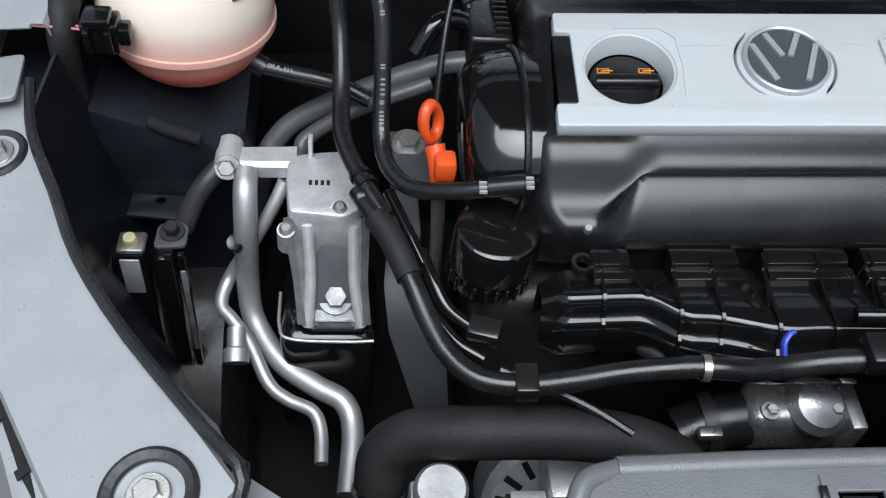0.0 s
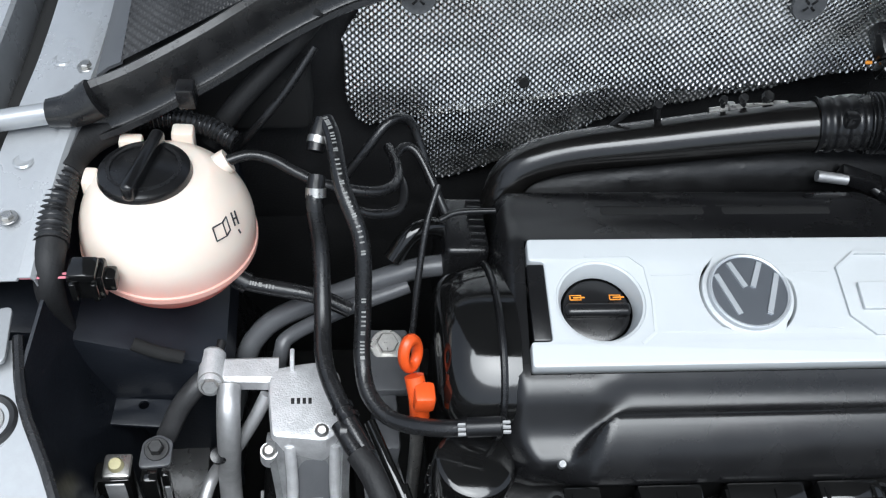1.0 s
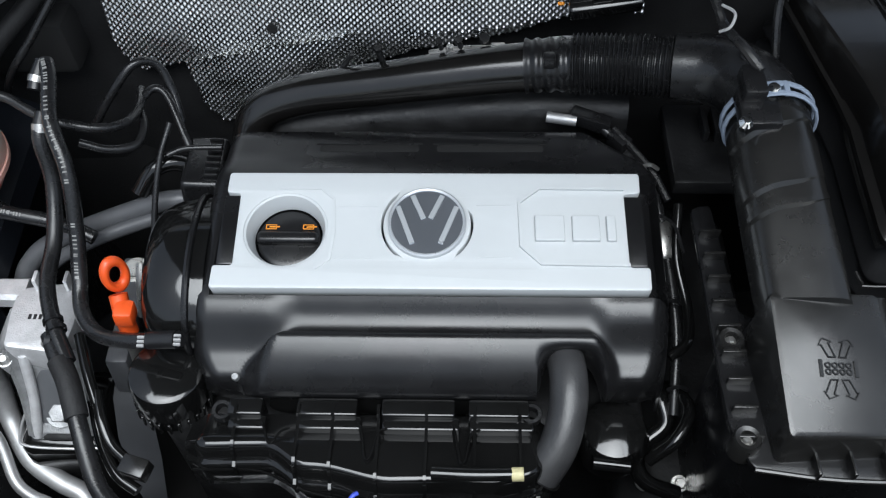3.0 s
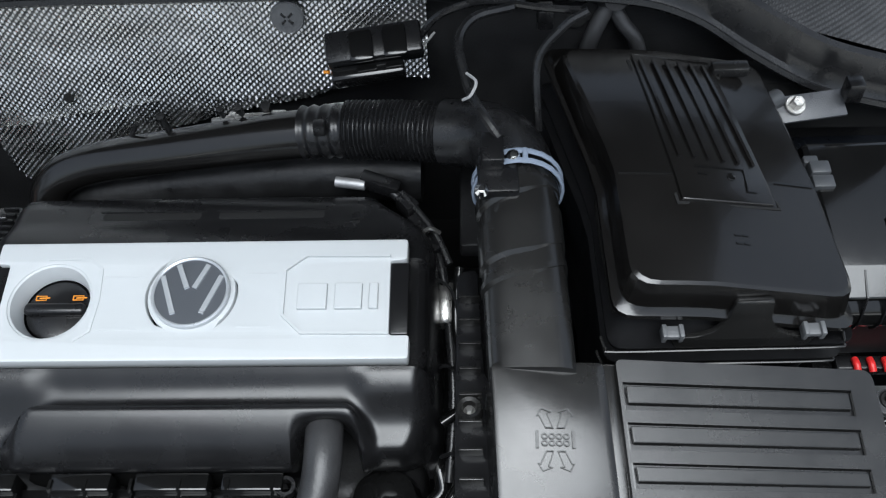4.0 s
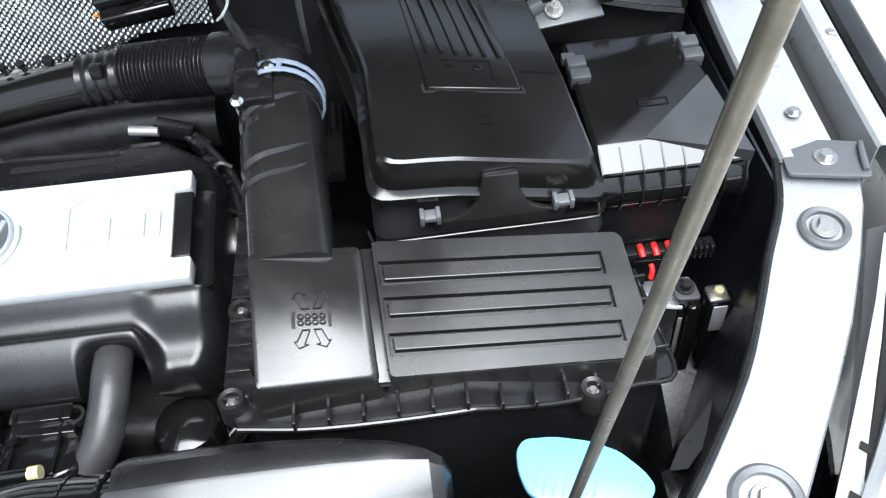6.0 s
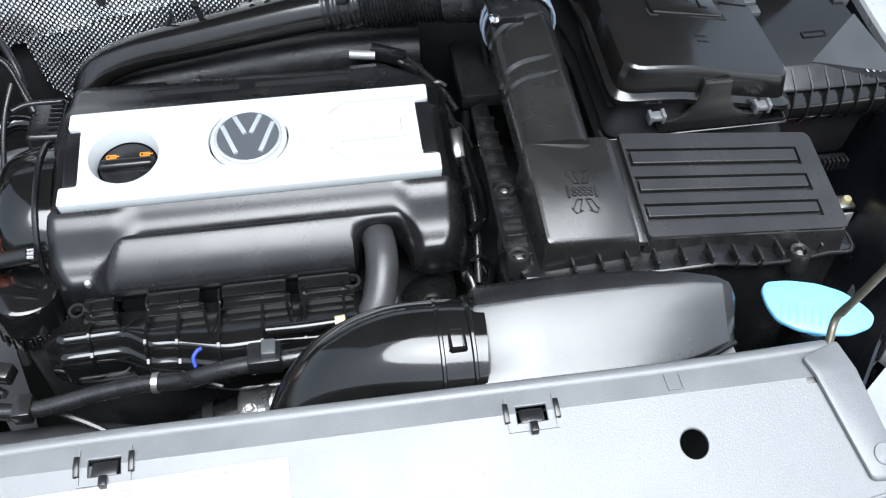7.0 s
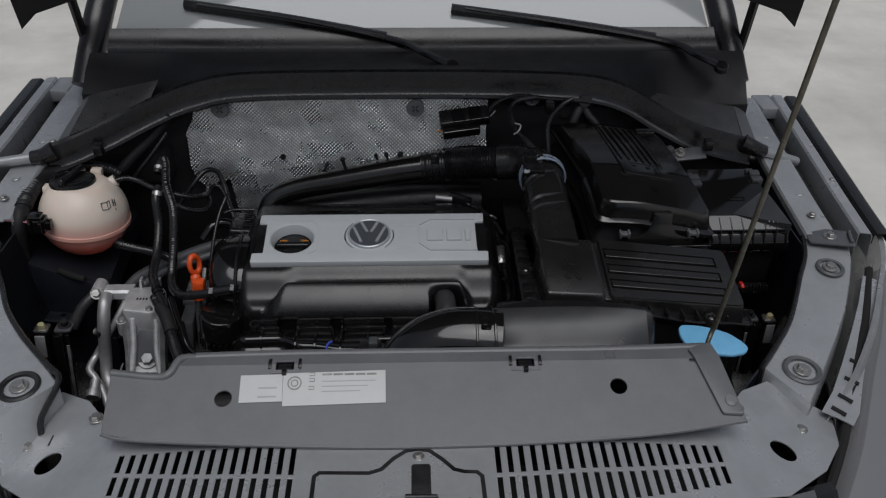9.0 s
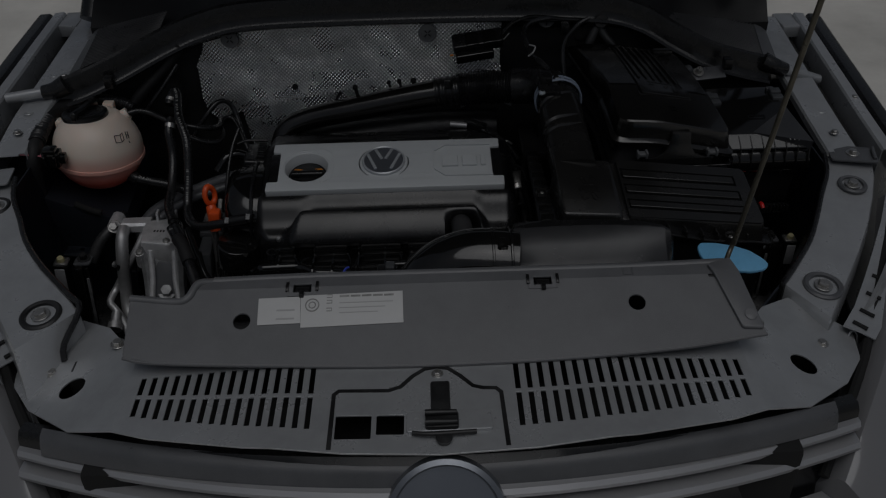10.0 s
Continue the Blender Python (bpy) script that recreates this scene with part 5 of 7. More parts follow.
for k in range(7):
    x = -0.048 + 0.009 * k
    part("grip_line", stroke([(x * 0.8, -0.016), (x * 0.8 + 0.003, 0.003)], 0.0015, 0.0008, 0.0058, WC), BLUE, washer)
part("cap_skirt", lathe([(0, -0.012), (0.018, -0.012), (0.019, -0.004), (0.019, 0.002)], 28, WC), BLUE, washer)
part("filler_neck", sweep([(0.528, 0.193, 0.936), (0.535, 0.20, 0.85), (0.55, 0.21, 0.70)], 0.024, 16), SATIN, washer, "black filler neck")

# ---- grey cover over the lock carrier ----
slam = thing("radiator_cover", (0.09, 0.07, 0.93), "long grey plastic radiator cover clipped to the lock carrier", "trim cover")


def sz(x, y):
    """The cover's top: rises to the back, falls a little to both ends."""
    if y > 0.094:
        return 1.000 + 0.06 * (y - 0.094)
    return 1.000 - 0.38 * (0.094 - y)


front = [(-0.318, 0.004), (-0.28, -0.004), (-0.15, -0.012), (0.0, -0.018), (0.10, -0.019), (0.25, -0.016), (0.40, -0.007), (0.515, 0.008)]
back = [(0.492, 0.121), (0.30, 0.119), (0.0, 0.115), (-0.215, 0.111), (-0.232, 0.108), (-0.240, 0.085), (-0.250, 0.080), (-0.322, 0.088)]
holes = [ring_points(-0.169, 0.048, 0.0112, 24), ring_points(0.354, 0.057, 0.0112, 24)]
for x in (-0.092, 0.232):
    holes.append([(x - 0.012, 0.087), (x + 0.012, 0.087), (x + 0.012, 0.100), (x - 0.012, 0.100)])


def draped(bm, up=0.0):
    bmesh.ops.bisect_plane(bm, geom=list(bm.verts) + list(bm.edges) + list(bm.faces), plane_co=(0, 0.094, 0), plane_no=(0, 1, 0))
    for v in bm.verts:
        v.co.z += sz(v.co.x, v.co.y) + up
    return bm


sheet = part("cover_sheet", draped(plate(rounded(front + back, 0.004, 2), holes, -0.003, 0.0, 0.0008)), COVERGREY, slam, "", 1)
part("back_roll", sweep([(-0.215, 0.115, sz(-0.215, 0.115) - 0.005)] + [(x, 0.118, sz(x, 0.118) - 0.005) for x in (-0.1, 0.05, 0.2, 0.35)] + [(0.485, 0.121, sz(0.485, 0.121) - 0.005)], 0.0072, 12, 5), COVERGREY, slam)
part("front_lip", sweep([(x, y, sz(x, y) - 0.002) for x, y in front], 0.0025, 8, 4), COVERGREY, slam)
part("side_step", sweep([(-0.322, 0.087, sz(-0.322, 0.087) - 0.003), (-0.262, 0.080, sz(-0.26, 0.08) - 0.003), (-0.244, 0.084, sz(-0.24, 0.084) - 0.001), (-0.234, 0.106, sz(-0.234, 0.106)), (-0.215, 0.115, sz(-0.215, 0.115) - 0.005)], 0.006, 10, 5), COVERGREY, slam)
part("back_skirt", loft([[(x, 0.124, sz(x, 0.12) - 0.005) for x in (-0.21, 0.0, 0.2, 0.49)], [(x, 0.126, sz(x, 0.12) - 0.05) for x in (-0.21, 0.0, 0.2, 0.49)]]), COVERGREY, slam)
for x in (-0.092, 0.232):
    z = sz(x, 0.094)
    part("clip", joined(rbox(x - 0.010, x + 0.010, 0.086, 0.099, z - 0.010, z - 0.002, 0.002), rbox(x - 0.003, x + 0.003, 0.077, 0.086, z - 0.006, z + 0.001, 0.001)), SATIN, slam, "black clip")
    part("clip_frame", draped(stroke([(x - 0.019, 0.108), (x - 0.019, 0.081), (x + 0.019, 0.081), (x + 0.019, 0.108)], 0.0022, 0.0016, -0.0004)), COVERGREY, slam)
    for w in (-1, 1):
        part("clip_wing", draped(plate([(x + w * 0.018, 0.087), (x + w * 0.022, 0.087), (x + w * 0.022, 0.102), (x + w * 0.018, 0.102)], (), 0, 0.003, 0.0005)), SATIN, slam)
part("small_catch", draped(stroke([(0.344, 0.112), (0.344, 0.098), (0.356, 0.098), (0.356, 0.112)], 0.0018, 0.0015, -0.0004)), COVERGREY, slam)
gusset = [(0.458, 0.110), (0.492, 0.122), (0.512, 0.012), (0.484, 0.014)]
part("gusset", draped(plate(rounded(gusset, 0.004), (), 0.0, 0.005, 0.0015)), COVERGREY, slam)
part("gusset_stud", draped(disc(0.008, 0.0015, 0.0004, 20, Matrix.Translation((0.498, 0.03, 0.005)))), COVERGREY, slam)
sticker = thing("warning_sticker", (-0.05, 0.06, 0.985), "white printed sticker on the grey radiator cover", "sticker")
part("sheet_large", draped(plate([(-0.091, 0.035), (0.044, 0.038), (0.043, 0.083), (-0.093, 0.080)], (), 0, 0.0008, 0.0002), 0.0006), PAPER, sticker)
part("sheet_small", draped(plate([(-0.148, 0.0405), (-0.0915, 0.0415), (-0.0935, 0.079), (-0.149, 0.078)], (), 0, 0.0008, 0.0002), 0.0006), PAPER, sticker)
part("round_sign", draped(plate(ring_points(-0.077, 0.066, 0.0095, 28), (ring_points(-0.077, 0.066, 0.0078, 28),), 0.0008, 0.0011, 0.0001), 0.0007), HOSEPRINT, sticker)
part("round_sign", draped(plate(ring_points(-0.077, 0.066, 0.005, 20), (ring_points(-0.077, 0.066, 0.0036, 20),), 0.0008, 0.0011, 0.0001), 0.0007), HOSEPRINT, sticker)
for y in (0.076, 0.068, 0.057):
    part("print_mark", draped(stroke([(-0.058, y), (-0.051, y), (-0.051, y + 0.004), (-0.058, y + 0.004)], 0.0012, 0.0003, 0.0008), 0.0007), HOSEPRINT, sticker)
for i in range(5):
    part("print_bar", draped(stroke([(-0.041 + 0.0148 * i, 0.0775), (-0.028 + 0.0148 * i, 0.0777)], 0.0026, 0.0003, 0.0008), 0.0007), HOSEPRINT, sticker)
for i in range(3):
    part("faint_bar", draped(stroke([(-0.041, 0.068 - 0.007 * i), (0.03 - 0.01 * i, 0.0685 - 0.007 * i)], 0.0012, 0.0003, 0.0008), 0.0007), PALEPRINT, sticker)
for i in range(2):
    part("faint_bar", draped(stroke([(-0.124, 0.060 - 0.012 * i), (-0.100, 0.060 - 0.012 * i)], 0.0022, 0.0003, 0.0008), 0.0007), PALEPRINT, sticker)

# ---- prop rod ----
rod = thing("bonnet_prop", (0.491, 0.118, 0.98), "thin dull steel bonnet prop rod", "prop rod")
part("rod", sweep([(0.455, 0.098, 0.994), (0.470, 0.099, 0.9925), (0.481, 0.110, 0.9940), (0.499, 0.140, 1.006), (0.5022, 0.1380, 1.030), (0.5028, 0.1331, 1.051), (0.5056, 0.0324, 1.501), (0.508, 0.012, 1.62), (0.516, 0.075, 1.78), (0.535, 0.27, 1.965)], 0.0035, 12, 4), RODSTEEL, rod)
part("rod_bush", joined(rbox(0.452, 0.474, 0.088, 0.106, 0.982, 1.000, 0.005)), RUBBER, rod)

# ---- expansion tank ----
TC = Vector((-0.498, 0.600, 0.914))
TR = 0.0735
tank = thing("coolant_tank", TC + Vector((0, 0, -0.082)), "milky white spherical coolant tank with pink coolant", "coolant tank")
prof = [(0, -0.99 * TR)] + [(TR * math.cos(radians(a)), 0.98 * TR * math.sin(radians(a))) for a in range(-80, -15, 8)] + [(TR * 0.985, -0.0165), (TR * 1.022, -0.016), (TR * 1.022, -0.010), (TR, -0.0095)] + [(TR * math.cos(radians(a)), 0.98 * TR * math.sin(radians(a))) for a in range(-4, 59, 6)] + [(0.037, 0.061), (0.0, 0.061)]
part("tank_shell", lathe(prof, 64, Matrix.Translation(TC)), TANK, tank, "milky translucent plastic shell", 50)
cap_place = TC + Vector((-0.013, 0.002, 0.054))
tank_cap = part("tank_cap", lathe([(0, 0), (0.0365, 0), (0.038, 0.005), (0.0365, 0.010), (0.033, 0.012), (0, 0.012)], 44, aim(cap_place, (-0.05, 0.06, 1))), SATIN, tank, "black screw cap with a grip bar")
part("grip_bar", moved(rbox(-0.0055, 0.0055, -0.0385, 0.0385, 0.006, 0.023, 0.004, 3), aim(cap_place, (-0.05, 0.06, 1)) @ pose(0, 0, 0, 0, 0, -52)), SATIN, tank_cap)
part("cap_ring", lathe([(0.027, 0.0118), (0.027, 0.0130), (0.030, 0.0128), (0.030, 0.0116)], 40, aim(cap_place, (-0.05, 0.06, 1))), RUBBER, tank_cap)
for a, b in (((-0.566, 0.606, 0.925), (-0.554, 0.626, 0.957)), ((-0.541, 0.648, 0.930), (-0.521, 0.661, 0.965)), ((-0.497, 0.652, 0.930), (-0.478, 0.668, 0.972))):
    part("tank_lug", rbox(a[0], b[0], a[1], b[1], a[2], b[2], 0.003), TANK, tank)
part("hose_spigot", sweep([(-0.474, 0.618, 0.952), (-0.447, 0.627, 0.967)], 0.0105, 16), TANK, tank)
part("hose_spigot", sweep([(-0.455, 0.580, 0.878), (-0.432, 0.572, 0.868)], 0.010, 14), RUBBER, tank)
# printed symbols
for pts in ([(-0.012, 0.006), (-0.012, -0.006), (-0.001, -0.006), (-0.001, 0.006), (-0.012, 0.006)], [(-0.001, 0.006), (0.004, 0.009), (0.004, -0.003), (-0.001, -0.006)], [(0.010, 0.010), (0.010, -0.002)], [(0.014, 0.010), (0.014, -0.002)], [(0.010, 0.004), (0.014, 0.004)], [(0.012, -0.006), (0.013, -0.010)]):
    n = Vector((0.70, -0.50, 0.50)).normalized()
    mm = aim(TC + Vector((n.x * TR, n.y * TR, n.z * 0.98 * TR)), n) @ pose(0, 0, 0, 0, 0, -12)
    part("printed_symbol", stroke(pts, 0.0013, 0.0006, 0.0, mm), PRINT, tank)
# ---- heat shield on the firewall ----
shield = thing("heat_shield", (-0.05, 0.75, 0.94), "crumpled dimpled aluminium heat shield on the firewall", "heat shield")


def inside(px, pz, outline):
    hit = False
    for (x0, z0), (x1, z1) in zip(outline, outline[1:] + outline[:1]):
        if (z0 > pz) != (z1 > pz) and px < x0 + (x1 - x0) * (pz - z0) / (z1 - z0):
            hit = not hit
    return hit


def dimpled(outline, depth, seed, p=0.0038, bulge=0.009):
    """A sheet of foil of the given outline in x and z, embossed with a fine checker; depth(x, z) gives its y."""
    g = p / 3
    x0, x1 = min(q[0] for q in outline), max(q[0] for q in outline)
    z0, z1 = min(q[1] for q in outline), max(q[1] for q in outline)
    N, M = int((x1 - x0) / g) + 1, int((z1 - z0) / g) + 1
    verts, faces, index = [], [], {}

    def vert(i, j):
        if (i, j) not in index:
            x, z = x0 + g * i, z0 + g * j
            rough = noise.noise(Vector((x * 9 + seed, z * 9, 0.3))) * bulge + noise.noise(Vector((x * 34, z * 30 + seed, 2.1))) * bulge * 0.2
            dots = math.sin(math.pi * x / p) * math.sin(math.pi * z / p) * 0.0015
            index[i, j] = len(verts)
            verts.append((x, depth(x, z) - rough - dots, z))
        return index[i, j]

    for j in range(M):
        for i in range(N):
            wob = noise.noise(Vector((i * g * 30, j * g * 30, seed))) * 0.004
            if inside(x0 + g * (i + 0.5) + wob, z0 + g * (j + 0.5) + wob, outline):
                faces.append((vert(i, j), vert(i + 1, j), vert(i + 1, j + 1), vert(i, j + 1)))
    me = bpy.data.meshes.new("foil")
    me.from_pydata(verts, [], faces)
    me.materials.append(FOIL)
    me.polygons.foreach_set("use_smooth", [True] * len(me.polygons))
    return me


part("foil_sheet", dimpled([(-0.338, 1.098), (-0.294, 1.106), (0.233, 1.108), (0.231, 0.996), (0.20, 1.000), (0.10, 0.985), (0.0, 0.966), (-0.09, 0.952), (-0.20, 0.935), (-0.27, 0.923), (-0.345, 0.908), (-0.364, 0.930), (-0.366, 0.990), (-0.368, 1.017), (-0.350, 1.05)], lambda x, z: 0.776 - 0.016 * smooth(-0.1, 0.2, x) - 0.008 * smooth(1.05, 0.94, z), 1.7), None, shield)
part("foil_tail", dimpled([(-0.289, 0.925), (-0.20, 0.942), (-0.09, 0.960), (0.03, 0.975), (0.15, 0.990), (0.10, 0.965), (-0.02, 0.94), (-0.10, 0.905), (-0.17, 0.87), (-0.225, 0.84), (-0.264, 0.828), (-0.281, 0.869)], lambda x, z: 0.768 - 0.04 * max(0, 0.93 - z), 4.1, bulge=0.010), None, shield, "crumpled lower end of the foil")
for x, z in ((-0.291, 1.076), (0.090, 1.081)):
    m = aim((x, 0.766 - 0.016 * smooth(-0.1, 0.2, x), z), (0, -1, 0.12))
    part("fastener", joined(lathe([(0, 0.003), (0.005, 0.004), (0.010, 0.002), (0.0165, 0.0032), (0.0178, 0)], 24, m)), CLIPGREY, shield, "star-shaped push fastener")
    for k in range(4):
        part("fastener_tooth", moved(rbox(-0.0012, 0.0012, 0.002, 0.008, 0.002, 0.0045, 0.0004), m @ pose(0, 0, 0, 0, 0, 45 + 90 * k)), SHADOWMETAL, shield)
# hole shown by a black disc for the shade inside it
part("foil_hole", disc(0.006, 0.002, 0.0005, 18, aim((-0.177, 0.763, 0.974), (0, -1, 0.2))), HOLE, shield)
for x, y, z in ((0.319, 0.769, 1.097),):
    star = thing("push_fastener", (x, y, z), "pale star push fastener in the firewall padding", "fastener")
    m = aim((x, y, z), (0, -1, 0.2))
    part("washer", lathe([(0, 0.003), (0.006, 0.003), (0.008, 0.0015), (0.016, 0.0035), (0.0175, 0)], 22, m), CLIPGREY, star)
    for k in range(6):
        part("tooth", moved(rbox(-0.0014, 0.0014, 0.005, 0.012, 0.002, 0.0045, 0.0004), m @ pose(0, 0, 0, 0, 0, 60 * k)), SHADOWMETAL, star)

# ---- plug and wires on the shield ----
plug = thing("wiring_plug", (0.19, 0.735, 1.0), "black multi-pin plug hanging before the heat shield", "connector")
PL = pose(0.190, 0.728, 1.030, 20, -6, 4)
part("plug_body", moved(rbox(-0.046, 0.046, -0.016, 0.016, -0.010, 0.012, 0.003), PL), SATIN, plug)
for x in (-0.022, 0.010):
    part("latch", moved(rbox(x, x + 0.022, -0.020, 0.010, 0.010, 0.018, 0.002), PL), GLOSS, plug)
part("plug_lower", moved(rbox(-0.044, 0.026, -0.030, -0.016, -0.020, 0.002, 0.003), PL), GLOSS, plug)
part("pale_tip", sweep([(0.140, 0.715, 1.010), (0.145, 0.713, 1.012)], 0.0018, 10), AMBER, plug)
part("wire", sweep([(0.232, 0.732, 1.035), (0.250, 0.735, 1.058), (0.273, 0.738, 1.068), (0.300, 0.743, 1.068), (0.347, 0.735, 1.066), (0.383, 0.730, 1.066)], 0.0035, 8), RUBBER, plug)
part("pale_wire", sweep([(0.225, 0.728, 1.022), (0.238, 0.726, 1.034), (0.248, 0.73, 1.044)], 0.0012, 6), HOSEPRINT, plug)
part("wire", sweep([(0.303, 0.600, 1.045), (0.290, 0.622, 1.050), (0.280, 0.650, 1.045), (0.275, 0.668, 1.050), (0.270, 0.701, 1.060), (0.284, 0.722, 1.068), (0.321, 0.735, 1.068)], 0.0045, 8), RUBBER, plug)
part("pale_wire", sweep([(0.276, 0.664, 1.058), (0.284, 0.650, 1.062), (0.279, 0.638, 1.058), (0.272, 0.640, 1.050)], 0.0014, 6), PALEPRINT, plug)
part("wire", sweep([(0.345, 0.66, 0.98), (0.344, 0.702, 1.030), (0.367, 0.715, 1.062), (0.388, 0.720, 1.075)], 0.004, 8), RUBBER, plug)
cable = thing("cable_bundle", (0.42, 0.74, 1.0), "thick black cable bundle through the firewall", "cable")
part("cable_run", sweep([(0.424, 0.772, 1.088), (0.412, 0.764, 1.070), (0.401, 0.756, 1.045), (0.394, 0.752, 1.010), (0.39, 0.75, 0.95)], 0.0088, 14), DUSTY, cable)
part("cable_run", sweep([(0.420, 0.770, 1.082), (0.432, 0.761, 1.062), (0.448, 0.754, 1.042), (0.458, 0.752, 1.0), (0.460, 0.75, 0.95)], 0.0080, 12), DUSTY, cable)
part("grommet", lathe([(0.0, 0.022), (0.012, 0.022), (0.015, 0.014), (0.020, 0.010), (0.022, 0.004), (0.026, 0.0), (0.026, -0.006)], 22, aim((0.422, 0.775, 1.092), (0, -1, 0.1))), DUSTY, cable)
# two holes in the padding, their shade given by black discs
for x, z in ((0.398, 1.070), (0.386, 1.062)):
    part("padding_hole", lathe([(0, 0.001), (0.009, 0.0012), (0.011, 0.0)], 18, aim((x, 0.7690, z), (0, -1, 0.1))), HOLE, cable)

# ---- sensor on the snorkel with two bright screws ----
sensor = thing("air_flow_sensor", (0.3, 0.57, 1.03), "black air flow sensor with two bright screws", "sensor")
part("sensor_body", joined(rbox(0.283, 0.318, 0.552, 0.592, 1.020, 1.034, 0.003), rbox(0.286, 0.306, 0.575, 0.607, 1.030, 1.047, 0.003)), SATIN, sensor)
for q in ((0.286, 0.555, 1.030), (0.314, 0.586, 1.036)):
    part("screw", lathe([(0, 0.0075), (0.003, 0.007), (0.0062, 0.003), (0.0062, 0)], 18, aim(q, (0, -0.25, 1))), CHROME, sensor, "bright screw head")

# ---- right of the cover: head, sensors and a steel canister ----
block = thing("engine_block", (0.0, 0.5, 0.42), "engine block under the cover, its shade in the black colour", "engine")
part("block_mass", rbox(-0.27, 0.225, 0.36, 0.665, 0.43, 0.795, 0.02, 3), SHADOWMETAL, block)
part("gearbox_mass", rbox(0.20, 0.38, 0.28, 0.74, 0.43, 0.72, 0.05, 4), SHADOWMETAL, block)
part("head_rail", joined(sweep([(0.002, 0.700, 0.992), (0.03, 0.700, 0.997), (0.07, 0.700, 0.999), (0.108, 0.698, 0.999)], 0.0028, 8), rbox(0.066, 0.082, 0.694, 0.704, 0.993, 1.003, 0.002), rbox(0.02, 0.028, 0.694, 0.706, 0.985, 1.000, 0.002)), ZINC, block, "dull steel rail behind the intake pipe")
for a, b, r in (((-0.100, 0.703, 0.958), (-0.080, 0.700, 0.990), 0.004), ((-0.052, 0.700, 0.998), (-0.044, 0.702, 0.96), 0.005), ((0.013, 0.700, 1.006), (0.020, 0.702, 0.975), 0.004), ((0.033, 0.700, 1.008), (0.042, 0.702, 0.975), 0.0045), ((0.060, 0.705, 1.006), (0.066, 0.705, 0.97), 0.006)):
    part("stud", joined(sweep([a, b], r * 0.7, 10, 2), lathe([(0, 0.004), (r, 0.003), (r, -0.003), (0, -0.003)], 6, aim(a, (0.1, -0.3, 1)))), SHADOWMETAL, block, "dull steel stud")
part("pipe_band", sweep([(0.100, 0.700, 0.996), (0.125, 0.700, 1.007), (0.155, 0.700, 1.009), (0.180, 0.700, 0.998)], 0.0036, 8, 6), ALU, block, "pale metal strip above the bellows")
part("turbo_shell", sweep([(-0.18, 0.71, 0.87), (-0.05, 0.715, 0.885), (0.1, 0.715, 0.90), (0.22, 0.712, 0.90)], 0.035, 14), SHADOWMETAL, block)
part("heat_plate", loft([[(0.15 + 0.10 * u, 0.705 + 0.01 * math.sin(3 * u), 0.945 + 0.012 * math.sin(math.pi * u) + dz) for u in (0, 0.2, 0.4, 0.6, 0.8, 1)] for dz in (0, 0.012)]), ALU, block)
part("gear_plate", rbox(0.262, 0.36, 0.60, 0.72, 0.88, 0.90, 0.004), SHADOWMETAL, block, "grey cast gearbox top with shade in its dark colour")
for i in range(5):
    part("gear_bracket", rbox(0.30 + 0.012 * i, 0.306 + 0.012 * i, 0.66, 0.70, 0.89, 0.915, 0.001), SHADOWMETAL, block)
canister = thing("steel_canister", (0.248, 0.545, 0.84), "dull steel canister between cover and snorkel", "canister")
part("canister_shell", lathe([(0, 0), (0.013, 0), (0.016, 0.004), (0.016, 0.038), (0.012, 0.044), (0, 0.045)], 22, aim((0.247, 0.525, 0.860), (0.0, 1, 0.35))), ZINC, canister)
loom = thing("engine_loom", (0.2, 0.63, 0.86), "black wiring loom with plugs beside the engine cover", "wiring")
part("plug", moved(rbox(-0.022, 0.022, -0.008, 0.008, -0.008, 0.008, 0.002), pose(0.176, 0.668, 0.925, 0, 10, -16)), SATIN, loom)
part("steel_tube", sweep([(0.128, 0.668, 0.93), (0.16, 0.664, 0.928)], 0.006, 10), ALU, loom)
for k in range(3):
    part("plug", moved(rbox(-0.012, 0.012, -0.008, 0.008, -0.009, 0.009, 0.002), pose(0.206 + 0.014 * k, 0.645 - 0.022 * k, 0.915 - 0.008 * k, 0, 0, -50)), SATIN, loom)
part("loom_tube", sweep([(0.19, 0.66, 0.92), (0.222, 0.63, 0.905), (0.24, 0.59, 0.895), (0.25, 0.53, 0.87), (0.255, 0.45, 0.84), (0.25, 0.38, 0.80)], 0.0055, 10), RUBBER, loom)
part("loom_tube", sweep([(0.20, 0.655, 0.925), (0.235, 0.61, 0.912), (0.252, 0.575, 0.90)], 0.004, 8), RUBBER, loom)
for q in ((0.232, 0.602, 0.915), (0.247, 0.47, 0.86), (0.252, 0.395, 0.82)):
    part("loom_tie", sweep([Vector(q) + Vector((-0.010, 0, 0.004)), Vector(q) + Vector((0, 0, 0.011)), Vector(q) + Vector((0.010, 0, 0.004))], 0.0022, 6), ZINC if q[1] > 0.5 else SATIN, loom)
part("earth_wire", sweep([(0.232, 0.56, 0.90), (0.252, 0.54, 0.905), (0.262, 0.515, 0.89)], 0.0018, 6), RUBBER, loom)
coolpipe = thing("coolant_hose", (0.23, 0.36, 0.74), "bent black coolant hose below the cover", "hose")
part("hose", sweep([(0.235, 0.42, 0.80), (0.240, 0.395, 0.80), (0.243, 0.374, 0.79), (0.222, 0.358, 0.78), (0.214, 0.340, 0.77), (0.225, 0.325, 0.76), (0.255, 0.318, 0.75)], 0.0085, 12), GLOSS, coolpipe)
for x, y in ((0.226, 0.336), (0.262, 0.335)):
    hexbolt((x, y, 0.735), (0, -0.3, 1), 0.006, 0.006, ZINC, block)
